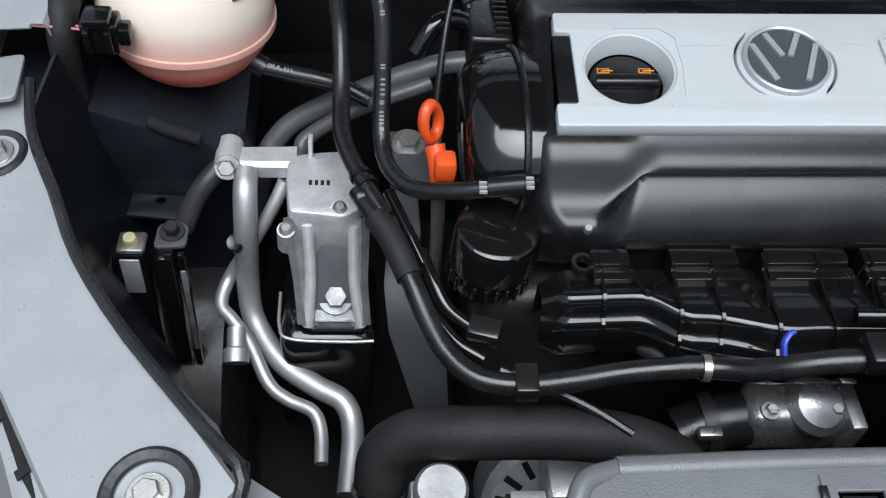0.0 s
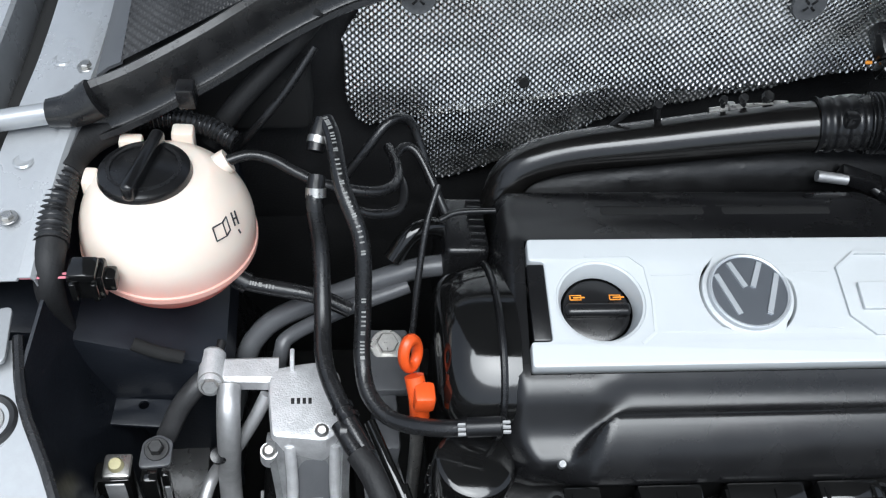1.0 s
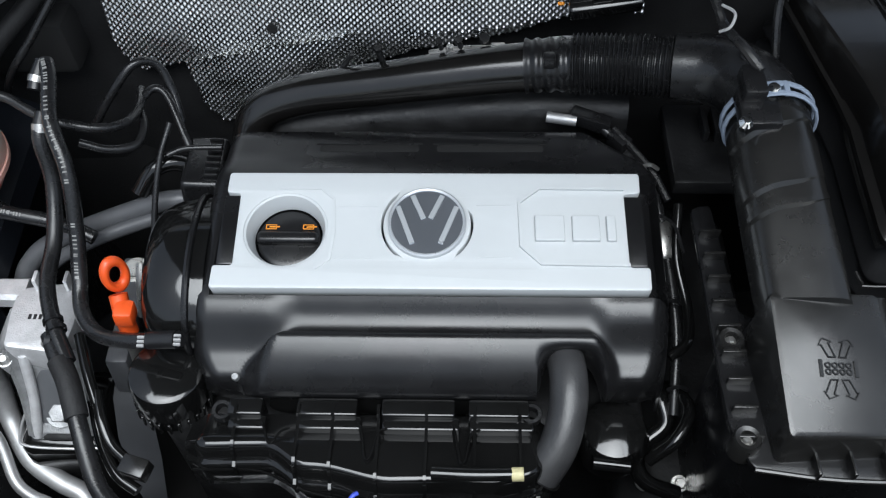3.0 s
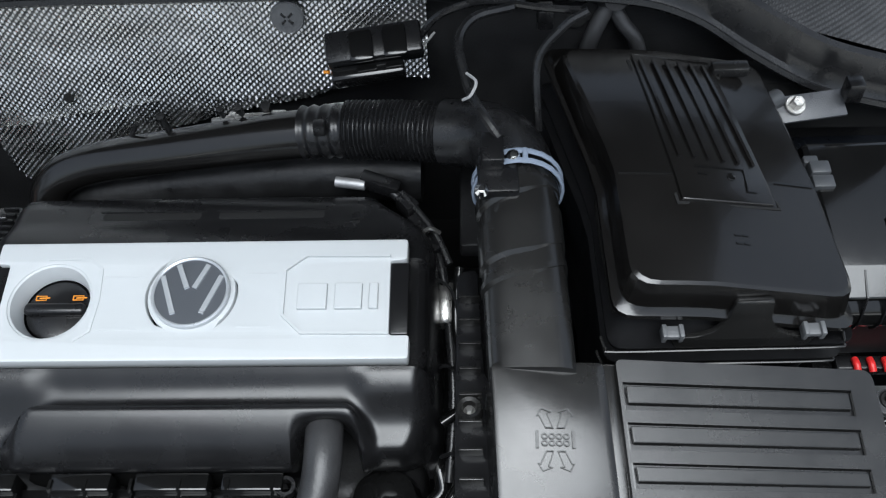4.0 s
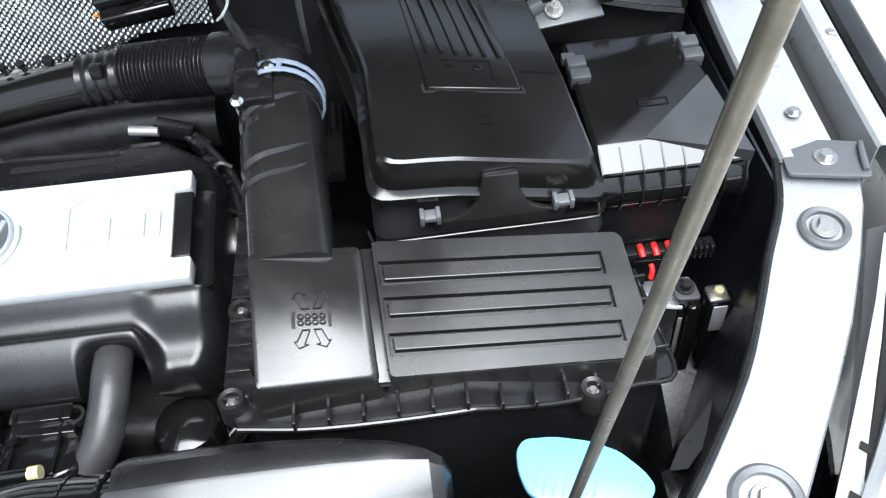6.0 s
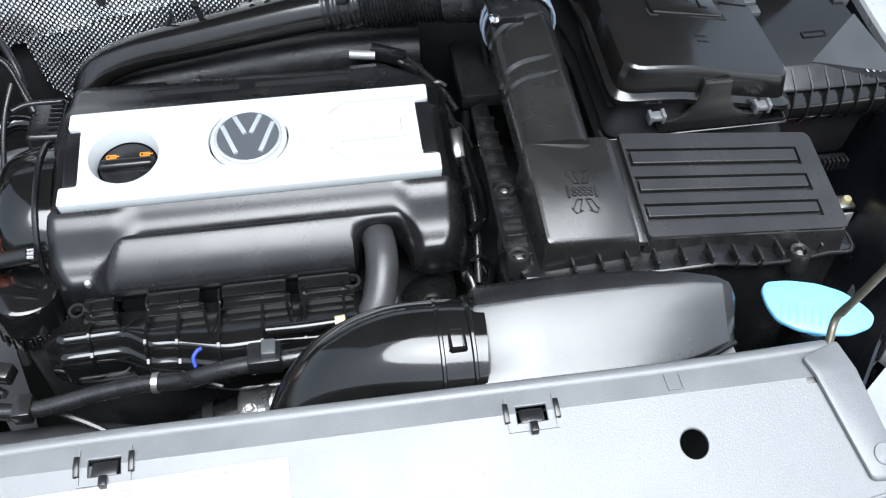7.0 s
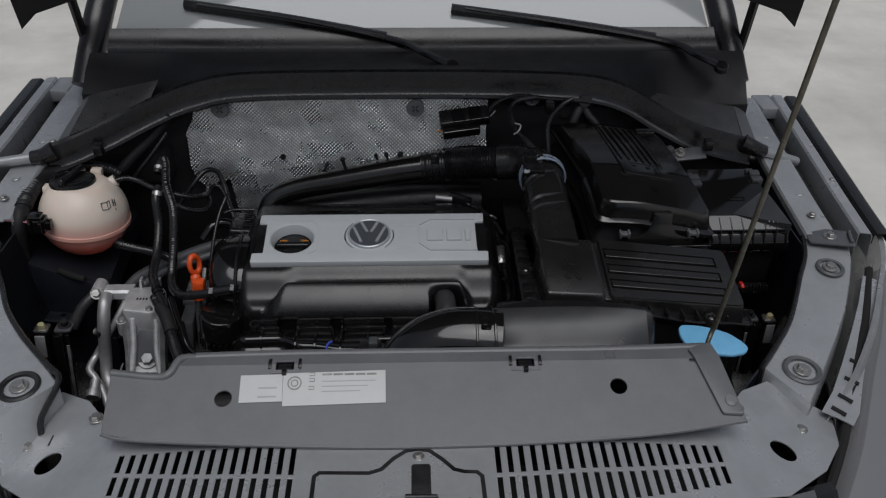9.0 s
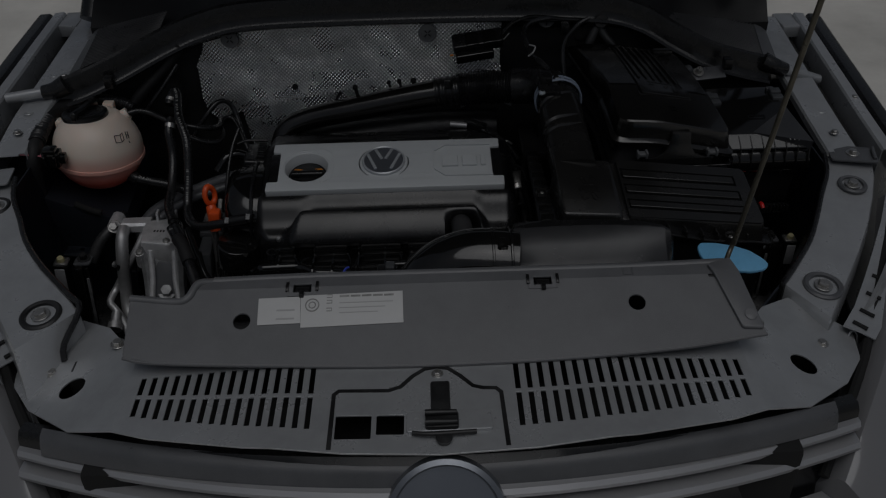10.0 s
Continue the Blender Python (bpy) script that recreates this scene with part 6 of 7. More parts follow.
pump = thing("fuel_pump", (0.19, 0.35, 0.78), "glossy black round pump body beside the hose", "pump")
part("pump_body", lathe([(0, -0.03), (0.034, -0.03), (0.036, 0.0), (0.030, 0.014), (0.014, 0.020), (0, 0.021)], 30, aim((0.188, 0.358, 0.80), (0, -0.02, 1))), GLOSS, pump)
part("pump_spigot", sweep([(0.165, 0.325, 0.808), (0.20, 0.322, 0.806)], 0.007, 10), GLOSS, pump)

# ---- breather hose from the cover ----
breather = thing("breather_hose", (0.13, 0.34, 0.80), "thick grey-black breather hose out of the cover", "hose")
part("hose", sweep([(0.134, 0.418, 0.872), (0.136, 0.397, 0.883), (0.138, 0.370, 0.886), (0.136, 0.343, 0.876), (0.127, 0.316, 0.858), (0.110, 0.296, 0.838)], 0.0178, 20, 6), DUSTY, breather)
part("hose_end", sweep([(0.113, 0.299, 0.842), (0.094, 0.284, 0.818)], lambda s: 0.0195 + 0.001 * math.cos(20 * s), 18, 12), GLOSS, breather)
for k in range(3):
    part("end_catch", rbox(0.091 + 0.008 * k, 0.095 + 0.008 * k, 0.268, 0.282, 0.832, 0.844, 0.001), ZINC, breather)

# ---- intake manifold ----
mani = thing("intake_manifold", (-0.04, 0.33, 0.78), "glossy black ribbed intake manifold", "manifold")
def reach(x):
    """How far the plenum comes forward along its length."""
    return -0.019 * smooth(-0.140, -0.100, x) - 0.013 * smooth(-0.09, -0.02, x) + 0.012 * smooth(0.07, 0.12, x)


rows = []
for i in range(57):
    x = -0.216 + 0.339 * i / 56
    end = smooth(-0.216, -0.196, x) * (1 - smooth(0.105, 0.123, x))
    f = reach(x) + 0.0010 * math.sin(x * 42 + 1.0)
    rows.append([Vector((x, 0.332 + (y - 0.332) * (0.70 + 0.30 * end), 0.80 + (z - 0.80) * (0.8 + 0.2 * end))) for y, z in ((0.352, 0.80), (0.350, 0.840), (0.348, 0.8555), (0.336, 0.8580), (0.325 + f * 0.6, 0.8635), (0.3165 + f, 0.8672), (0.3135 + f, 0.8668), (0.3105 + f, 0.8645), (0.3080 + f, 0.8595), (0.3065 + f, 0.8530), (0.3050 + f, 0.8500), (0.3015 + f, 0.8488), (0.2995 + f, 0.8465), (0.2988 + f, 0.834), (0.296 + f, 0.815), (0.305 + f, 0.795))])
part("manifold_body", loft(rows), GLOSS, mani, sharp=50)
for x in (-0.168, -0.110, -0.078, -0.036, 0.008, 0.052, 0.093):
    f = reach(x)
    prof = [(0.350, 0.845), (0.349, 0.8765), (0.339, 0.8765), (0.3375, 0.8700), (0.325 + f * 0.6, 0.8690), (0.3165 + f, 0.8705), (0.311 + f, 0.8685), (0.3065 + f, 0.8635), (0.3045 + f, 0.8570), (0.3025 + f, 0.8515), (0.2980 + f, 0.8490), (0.2970 + f, 0.832), (0.310 + f, 0.82)]
    part("rib", loft([[Vector((x + d, y, z)) for y, z in prof] for d in (-0.0014, 0.0014)], closed=True, cap=True), GLOSS, mani)
for x0, x1 in ((-0.176, -0.144), (-0.112, -0.056), (-0.034, 0.034), (0.046, 0.102)):  # stepped port covers with gaps between them
    part("port_cover", joined(rbox(x0, x1, 0.3385, 0.356, 0.846, 0.8750, 0.0025), rbox(x0 + 0.001, x1 + 0.004, 0.327, 0.340, 0.846, 0.8695, 0.0025)), GLOSS, mani)
for x in (-0.134, -0.045, 0.040):  # curled webs in the gaps
    part("web", sweep([(x - 0.010, 0.334, 0.8690), (x - 0.006, 0.326, 0.8690), (x - 0.001, 0.314 + reach(x) * 0.5, 0.8690), (x + 0.004, 0.316 + reach(x) * 0.5, 0.8690), (x + 0.009, 0.324, 0.8690), (x + 0.017, 0.328, 0.8690)], 0.0013, 6, 4), GLOSS, mani)
part("ledge", sweep([(-0.208, 0.299, 0.840), (-0.145, 0.298, 0.840), (-0.10, 0.279, 0.840), (-0.02, 0.266, 0.840), (0.06, 0.266, 0.840)], 0.0014, 6, 4), GLOSS, mani)
for x in (-0.182, 0.104):
    part("lug", lathe([(0.006, 0), (0.0092, 0), (0.0092, 0.010), (0.006, 0.010), (0.006, 0)], 20, aim((x, 0.345, 0.862), (0, -0.1, 1))), RUBBER, mani)
for x in (-0.045, -0.125, 0.035):
    part("runner", sweep([(x, 0.36, 0.85), (x, 0.40, 0.845), (x, 0.45, 0.82)], 0.019, 12, flat=0.7), GLOSS, mani)
for q in ((-0.174, 0.378, 0.872), (-0.200, 0.384, 0.862)):
    part("screw", lathe([(0, 0.006), (0.003, 0.006), (0.0042, 0.003), (0.0045, -0.02)], 16, aim(q, (0, -0.4, 1))), LEGSTEEL, mani)
part("bright_strip", sweep([(0.072, 0.375, 0.868), (0.079, 0.385, 0.885)], 0.0025, 8), ALU, mani)
part("injector_line", sweep([(0.015, 0.280, 0.885), (0.05, 0.278, 0.887), (0.09, 0.278, 0.889)], 0.006, 10), GLOSS, mani)
part("yellow_tip", sweep([(0.084, 0.278, 0.8885), (0.094, 0.278, 0.8895)], 0.0062, 10), YELLOW, mani)

# ---- loom tube along the manifold's front ----
tubeway = thing("loom_conduit", (-0.15, 0.30, 0.74), "long smooth black wiring conduit with clips", "conduit")
part("conduit", sweep([(-0.366, 0.421, 0.874), (-0.354, 0.400, 0.872), (-0.338, 0.376, 0.868), (-0.322, 0.340, 0.858), (-0.308, 0.308, 0.845), (-0.292, 0.280, 0.836), (-0.268, 0.260, 0.832), (-0.232, 0.254, 0.832), (-0.195, 0.254, 0.838), (-0.155, 0.256, 0.846), (-0.110, 0.255, 0.854), (-0.085, 0.251, 0.858), (-0.066, 0.244, 0.866), (-0.048, 0.238, 0.880), (-0.020, 0.236, 0.890), (0.03, 0.234, 0.897), (0.07, 0.236, 0.898)], 0.0088, 14, 6), RUBBER, tubeway)
part("sleeve", sweep([(-0.350, 0.394, 0.871), (-0.336, 0.372, 0.867), (-0.322, 0.340, 0.858)], 0.0112, 14, 6), FOAM, tubeway)
for q, d in (((-0.232, 0.254, 0.833), (1, 0, 0)), ((-0.262, 0.300, 0.836), (0.3, 1, 0.1))):
    part("clip", moved(rbox(-0.009, 0.009, -0.013, 0.013, -0.006, 0.0115, 0.002), Matrix.Translation(q) @ Vector(d).to_track_quat("X", "Z").to_matrix().to_4x4()), GRAINED, tubeway, "matt clip")
for q in ((-0.098, 0.253, 0.856), (-0.362, 0.414, 0.873)):
    part("tie", lathe([(0.0092, -0.003), (0.0105, -0.003), (0.0105, 0.003), (0.0092, 0.003)], 20, aim(q, (1, -0.1, 0))), ZINC if q[0] > -0.1 else SATIN, tubeway)
part("blue_clip", sweep([(-0.052, 0.242, 0.891), (-0.0528, 0.247, 0.898), (-0.049, 0.252, 0.9015), (-0.045, 0.2545, 0.9015)], 0.0019, 8, flat=1.6), CLIPBLUE, tubeway, "blue plastic clip")
part("plug", rbox(0.0, 0.032, 0.222, 0.248, 0.892, 0.912, 0.003), SATIN, tubeway)
part("plug_catch", rbox(0.014, 0.028, 0.226, 0.244, 0.910, 0.920, 0.002), PALEGREY, tubeway)
for k, pts in enumerate(([(-0.312, 0.37, 0.855), (-0.302, 0.342, 0.848), (-0.290, 0.322, 0.838), (-0.264, 0.302, 0.832)], [(-0.318, 0.365, 0.845), (-0.305, 0.33, 0.832), (-0.285, 0.30, 0.825), (-0.262, 0.285, 0.82)], [(-0.340, 0.425, 0.868), (-0.324, 0.388, 0.862), (-0.310, 0.358, 0.852)])):
    part("side_tube", sweep(pts, 0.0055, 10), GLOSS, tubeway)
part("side_tube", sweep([(-0.250, 0.275, 0.82), (-0.21, 0.262, 0.812), (-0.175, 0.248, 0.802), (-0.145, 0.232, 0.792)], 0.0038, 8), RUBBER, tubeway)

# ---- oil filter housing ----
oilf = thing("oil_filter_housing", (-0.25, 0.375, 0.76), "glossy black round oil filter housing", "oil filter")
OF = aim((-0.243, 0.402, 0.793), (0.02, -0.03, 1)) @ Matrix.Diagonal((0.87, 0.87, 1, 1))
part("housing", lathe([(0, 0), (0.036, 0), (0.036, 0.02), (0.0395, 0.022), (0.0395, 0.052), (0.0375, 0.058), (0.033, 0.0605), (0, 0.0605)], 40, OF), GLOSS, oilf)
for k in range(24):
    part("grip_rib", moved(rbox(0.0385, 0.0412, -0.0015, 0.0015, 0.003, 0.02, 0.0005), OF @ pose(0, 0, 0, 0, 0, 15 * k)), GLOSS, oilf)

# ---- throttle body, foam hose, alternator ----
thr = thing("throttle_body", (0.0, 0.27, 0.70), "cast aluminium throttle body with a hose clamp", "throttle body")
part("casting", joined(rbox(-0.036, 0.050, 0.252, 0.298, 0.715, 0.772, 0.012, 3), lathe([(0, 0), (0.024, 0), (0.026, 0.012), (0.020, 0.020), (0.008, 0.022), (0, 0.022)], 26, aim((0.02, 0.27, 0.760), (0.1, -0.3, 1)))), SMOOTHALU, thr)
part("flange_plate", rbox(0.046, 0.060, 0.245, 0.30, 0.71, 0.772, 0.003), SMOOTHALU, thr)
part("rubber_neck", sweep([(-0.03, 0.275, 0.74), (-0.06, 0.272, 0.735), (-0.085, 0.265, 0.725)], 0.025, 16), RUBBER, thr)
part("clamp_band", lathe([(0.0265, -0.006), (0.0285, -0.006), (0.0285, 0.006), (0.0265, 0.006)], 30, aim((-0.062, 0.272, 0.735), (1, 0.1, 0.2))), SHADOWMETAL, thr)
part("clamp_screw", rbox(-0.080, -0.060, 0.245, 0.255, 0.752, 0.762, 0.002), ZINC, thr)
for x, y in ((-0.02, 0.262), (0.035, 0.262), (0.01, 0.29)):
    hexbolt((x, y, 0.772), (0, -0.2, 1), 0.0055, 0.006, ZINC, thr)
fhose = thing("foam_hose", (-0.21, 0.26, 0.70), "thick matt foam-covered hose", "hose")
part("hose", sweep([(-0.332, 0.255, 0.705), (-0.328, 0.270, 0.730), (-0.305, 0.274, 0.752), (-0.26, 0.266, 0.768), (-0.20, 0.262, 0.774), (-0.15, 0.258, 0.770), (-0.11, 0.248, 0.758), (-0.08, 0.232, 0.735)], 0.0205, 20, 6), FOAM, fhose)
part("hose_end", lathe([(0.019, 0), (0.0215, 0), (0.0215, 0.003), (0.019, 0.003)], 28, aim((-0.333, 0.252, 0.70), (0.1, 0.4, 1))), PALEGREY, fhose)
alt = thing("alternator", (-0.17, 0.29, 0.55), "grey cast alternator with cooling slots", "alternator")
part("casing", lathe([(0, 0), (0.058, 0), (0.062, 0.008), (0.062, 0.05), (0.055, 0.058), (0.02, 0.06), (0, 0.06)], 36, aim((-0.175, 0.320, 0.585), (0, -0.8, 0.6))), CAST, alt)
# black bars carry the shade between the fins
for k in range(7):
    part("slot", rbox(-0.225, -0.195, 0.255, 0.262, 0.61 + 0.010 * k, 0.615 + 0.010 * k, 0.001), HOLE, alt)
    part("fin", rbox(-0.222, -0.192, 0.252, 0.262, 0.6155 + 0.010 * k, 0.6195 + 0.010 * k, 0.001), CAST, alt)
# slots round the face: black inlays coloured as shade
for k in range(15):
    part("slot", moved(rbox(0.034, 0.052, -0.003, 0.003, 0.0572, 0.0606, 0.0006), aim((-0.175, 0.320, 0.585), (0, -0.8, 0.6)) @ pose(0, 0, 0, 0, 0, 24 * k)), HOLE, alt)
part("bracket", rbox(-0.190, -0.130, 0.25, 0.30, 0.66, 0.69, 0.004), CAST, alt)
part("plug", rbox(-0.25, -0.235, 0.29, 0.31, 0.68, 0.73, 0.003), ALU, alt)
for z in (0.70, 0.715, 0.725):
    part("stud", sweep([(-0.262, 0.30, z), (-0.235, 0.298, z)], 0.006, 8), ZINC, alt)
drier = thing("drier_cap", (-0.29, 0.235, 0.68), "pale alloy cap of a cylinder by the radiator", "cap")
part("cap", lathe([(0, -0.05), (0.021, -0.05), (0.021, 0.0), (0.018, 0.004), (0, 0.004)], 28, aim((-0.288, 0.232, 0.745), (0, -0.15, 1))), ALU, drier)
part("cap_flat", rbox(-0.311, -0.298, 0.222, 0.244, 0.70, 0.738, 0.003), ALU, drier)

# ---- engine mount ----
mount = thing("engine_mount", (-0.39, 0.46, 0.62), "cast aluminium engine mount with bolts", "engine mount")
top = [(-0.4125, 0.486), (-0.4110, 0.5115), (-0.385, 0.517), (-0.360, 0.520), (-0.349, 0.505), (-0.347, 0.470), (-0.349, 0.447), (-0.362, 0.437), (-0.385, 0.440), (-0.408, 0.4425)]
part("mount_head", plate(rounded(top, 0.006), (), 0.782, 0.822, 0.004), CAST, mount)
part("arm", loft([[Vector((-0.470 + 0.066 * s, 0.5165 - 0.004 * s + 0.012 * d * (1 + 0.15 * s), 0.800 + 0.006 * s + z)) for d, z in ((-1, 0), (-1, 0.012), (-0.7, 0.016), (0.7, 0.016), (1, 0.012), (1, 0))] for s in (0, 0.15, 0.5, 0.85, 1.0)], closed=True, cap=True), CAST, mount)
part("boss", lathe([(0, 0), (0.0115, 0), (0.0115, 0.032), (0.009, 0.035), (0, 0.035)], 24, aim((-0.4635, 0.500, 0.813), (0.02, 1, 0.05))), CAST, mount)
part("pin", sweep([(-0.458, 0.536, 0.815), (-0.456, 0.545, 0.817)], 0.0045, 10), SHADOWMETAL, mount)
hexbolt((-0.4630, 0.5015, 0.8145), (0.0, -0.80, 0.6), 0.0075, 0.009, ZINC, mount, "bolt", 1.5, "bright hexagon bolt")
# rib walls and the leg that carries the foot
leg = []
for s in range(9):
    t = s / 8
    y, z, w = 0.446 - 0.046 * t, 0.808 - 0.086 * t - 0.008 * math.sin(math.pi * t), 0.036 - 0.004 * smooth(0, 0.6, t)
    c = -0.377 + 0.008 * t
    leg.append([Vector((c - w, y + 0.02, z - 0.02)), Vector((c - w, y, z + 0.002)), Vector((c - w * 0.8, y - 0.004, z + 0.006)), Vector((c - w * 0.62, y - 0.002, z - 0.002)), Vector((c - w * 0.4, y - 0.001, z - 0.004)), Vector((c + w * 0.4, y - 0.001, z - 0.004)), Vector((c + w * 0.62, y - 0.002, z - 0.002)), Vector((c + w * 0.8, y - 0.004, z + 0.006)), Vector((c + w, y, z + 0.002)), Vector((c + w, y + 0.02, z - 0.02))])
part("leg", thicken(loft(leg), 0.004), LEGSTEEL, mount, "grey cast steel leg")
part("foot", moved(rbox(-0.025, 0.025, -0.024, 0.032, -0.006, 0.006, 0.004), pose(-0.367, 0.420, 0.727, 32)), SHADOWMETAL, mount, "dull steel foot")
hexbolt((-0.3685, 0.418, 0.7385), (0, -0.50, 0.86), 0.0100, 0.009, LEGSTEEL, mount, "bolt", 1.55, "large bright hexagon bolt")
part("foot_plate", moved(rbox(-0.018, 0.018, -0.018, 0.016, 0.0, 0.003, 0.001), pose(-0.3685, 0.417, 0.7345, 32)), LEGSTEEL, mount)
part("leg_recess", plate(rounded([(-0.0165, -0.030), (0.0165, -0.030), (0.0155, 0.012), (0.009, 0.027), (-0.009, 0.027), (-0.0155, 0.012)], 0.005), (), -0.001, 0.0014, 0.0004, pose(-0.3715, 0.4250, 0.760, 62) @ Matrix.Diagonal((1.1, 1.15, 1, 1))), GREYPLASTIC, mount, "dull arched recess")
for w in (-1, 1):
    part("leg_rib", sweep([(-0.3735 + w * 0.0195, 0.4425, 0.806), (-0.3715 + w * 0.0185, 0.4215, 0.762), (-0.369 + w * 0.023, 0.400, 0.722)], 0.0050, 10), CAST, mount)
for x, y, z in ((-0.366, 0.447, 0.822), (-0.4105, 0.4395, 0.803)):
    part("boss", lathe([(0, -0.03), (0.0085, -0.03), (0.0075, 0.0), (0, 0.0)], 20, aim((x, y, z), (0, -0.3, 1))), CAST, mount)
    part("bolt", lathe([(0, 0.005), (0.0035, 0.005), (0.0058, 0.003), (0.0062, 0)], 18, aim((x, y, z), (0, -0.3, 1))), ZINC, mount)
for x in (-0.392, -0.362):
    part("web", rbox(x - 0.002, x + 0.002, 0.508, 0.522, 0.81, 0.838, 0.001), CAST, mount)
for i, x in enumerate((-0.391, -0.386, -0.381, -0.376)):
    part("stamped_mark", rbox(x - 0.0015, x + 0.0015, 0.474, 0.480, 0.8215, 0.8225, 0.0003), SHADOWMETAL, mount)
# rubber mount body below
part("mount_rubber", joined(rbox(-0.418, -0.330, 0.394, 0.49, 0.55, 0.707, 0.014, 3)), GLOSS, mount, "black mount body")
part("mount_edge", sweep([(-0.419, 0.450, 0.706), (-0.418, 0.412, 0.7055), (-0.408, 0.398, 0.705), (-0.36, 0.395, 0.705), (-0.334, 0.396, 0.705)], 0.0016, 8), ALU, mount)
bracket = thing("engine_bracket", (-0.31, 0.50, 0.70), "grey steel bracket with a hexagon bolt", "bracket")
part("plate", joined(rbox(-0.322, -0.282, 0.495, 0.565, 0.795, 0.808, 0.004), rbox(-0.318, -0.296, 0.44, 0.50, 0.74, 0.800, 0.004)), GREYPLASTIC, bracket)
hexbolt((-0.304, 0.544, 0.808), (0, -0.3, 1), 0.0105, 0.010, ZINC, bracket)
side = thing("engine_side_casting", (-0.30, 0.42, 0.55), "dull grey cast engine side cover", "engine part")
part("casting", loft([[(-0.322, 0.475, 0.75), (-0.300, 0.478, 0.755)], [(-0.325, 0.44, 0.73), (-0.285, 0.43, 0.735)], [(-0.320, 0.41, 0.70), (-0.270, 0.385, 0.705)], [(-0.30, 0.37, 0.66), (-0.265, 0.35, 0.66)], [(-0.28, 0.35, 0.6), (-0.26, 0.34, 0.6)]]), LIDGREY, side)

# ---- fuel and vacuum hoses at the tank's side ----
def hose(name, label, points, r, mat=RUBBER, marks=(), n=6):
    low = min(points, key=lambda q: q[2])
    h = thing(name, low, label, "hose")
    part("tube", sweep(points, r, 14, n), mat, h)
    fine = catmull(points, 12)
    for a, b in marks:
        seg = fine[int(a * len(fine)):max(int(b * len(fine)), int(a * len(fine)) + 2)]
        for i in range(0, len(seg) - 1):
            q, d = seg[i], (seg[i + 1] - seg[i])
            up = Vector((0.0, -0.55, 0.83))
            up = (up - d.normalized() * up.dot(d.normalized())).normalized()
            acr = d.normalized().cross(up)
            for k in range(2):
                if (i * i + 3 * k) % 7 in (1, 2, 4):
                    continue
                c = q + d * (0.25 + 0.5 * k) + up * (r - 0.0002)
                mm = Matrix.Translation(c) @ Matrix((acr, d.normalized(), up)).transposed().to_4x4()
                part("print_mark", moved(rbox(-0.0019, 0.0019, -0.0007, 0.0007, 0, 0.0004, 0), mm), HOSEPRINT, h)
    return h


hose_a = hose("fuel_hose", "black rubber hose with pale printed marks", [(-0.366, 0.640, 1.004), (-0.360, 0.622, 1.000), (-0.352, 0.580, 0.984), (-0.336, 0.545, 0.955), (-0.333, 0.513, 0.905), (-0.333, 0.487, 0.872), (-0.327, 0.458, 0.860), (-0.308, 0.434, 0.860), (-0.274, 0.417, 0.875), (-0.222, 0.408, 0.893)], 0.0072, RUBBER, ((0.02, 0.36), (0.42, 0.56)))
part("end_sleeve", sweep([(-0.252, 0.412, 0.884), (-0.226, 0.408, 0.892)], 0.0082, 14, 3), SATIN, hose_a)
for x in (-0.258, -0.224):
    for dz in (-0.0035, 0.0, 0.0035):
        q = Vector((x, 0.4128 + (x + 0.258) * -0.13 - 0.0050, 0.882 + (x + 0.258) * 0.3 + 0.0060 + dz * 0.4))
        part("white_mark", rbox(q.x - 0.003, q.x + 0.003, q.y + dz - 0.0009, q.y + dz + 0.0009, q.z - 0.0012, q.z + 0.0012, 0), PALEPRINT, hose_a)
part("top_clip", sweep([(-0.374, 0.618, 0.988), (-0.372, 0.628, 0.996), (-0.368, 0.640, 1.004)], 0.0075, 12), SATIN, hose_a)
part("steel_band", lathe([(0.0078, -0.003), (0.0086, -0.003), (0.0086, 0.003), (0.0078, 0.003)], 18, aim((-0.3725, 0.6255, 0.994), (0.2, 0.75, 0.6))), ZINC, hose_a)
hose_b = hose("water_hose", "smooth black rubber hose beside the mount", [(-0.372, 0.612, 0.965), (-0.374, 0.592, 0.950), (-0.368, 0.572, 0.912), (-0.366, 0.531, 0.877), (-0.364, 0.485, 0.866), (-0.348, 0.441, 0.860), (-0.330, 0.408, 0.852)], 0.0076)
part("end_clip", lathe([(0.0077, -0.004), (0.0089, -0.004), (0.0089, 0.004), (0.0077, 0.004)], 20, aim((-0.373, 0.600, 0.957), (0, 0.5, 0.6))), ZINC, hose_b)
for q in ((-0.350, 0.446, 0.861), (-0.345, 0.437, 0.860)):
    part("tie", lathe([(0.0077, -0.002), (0.0092, -0.002), (0.0092, 0.002), (0.0077, 0.002)], 18, aim(q, (0.4, -0.9, -0.1))), SATIN, hose_b)
hose("tank_hose", "thin black hose from the coolant tank", [(-0.452, 0.626, 0.965), (-0.430, 0.632, 0.969), (-0.410, 0.630, 0.966), (-0.388, 0.618, 0.962), (-0.365, 0.609, 0.958), (-0.325, 0.609, 0.950), (-0.302, 0.628, 0.942), (-0.298, 0.660, 0.935), (-0.304, 0.690, 0.93)], 0.0048)
hose("tank_hose", "thin black hose from the coolant tank", [(-0.440, 0.573, 0.870), (-0.412, 0.569, 0.866), (-0.371, 0.564, 0.860), (-0.34, 0.555, 0.850)], 0.0075, RUBBER, ((0.05, 0.4),))
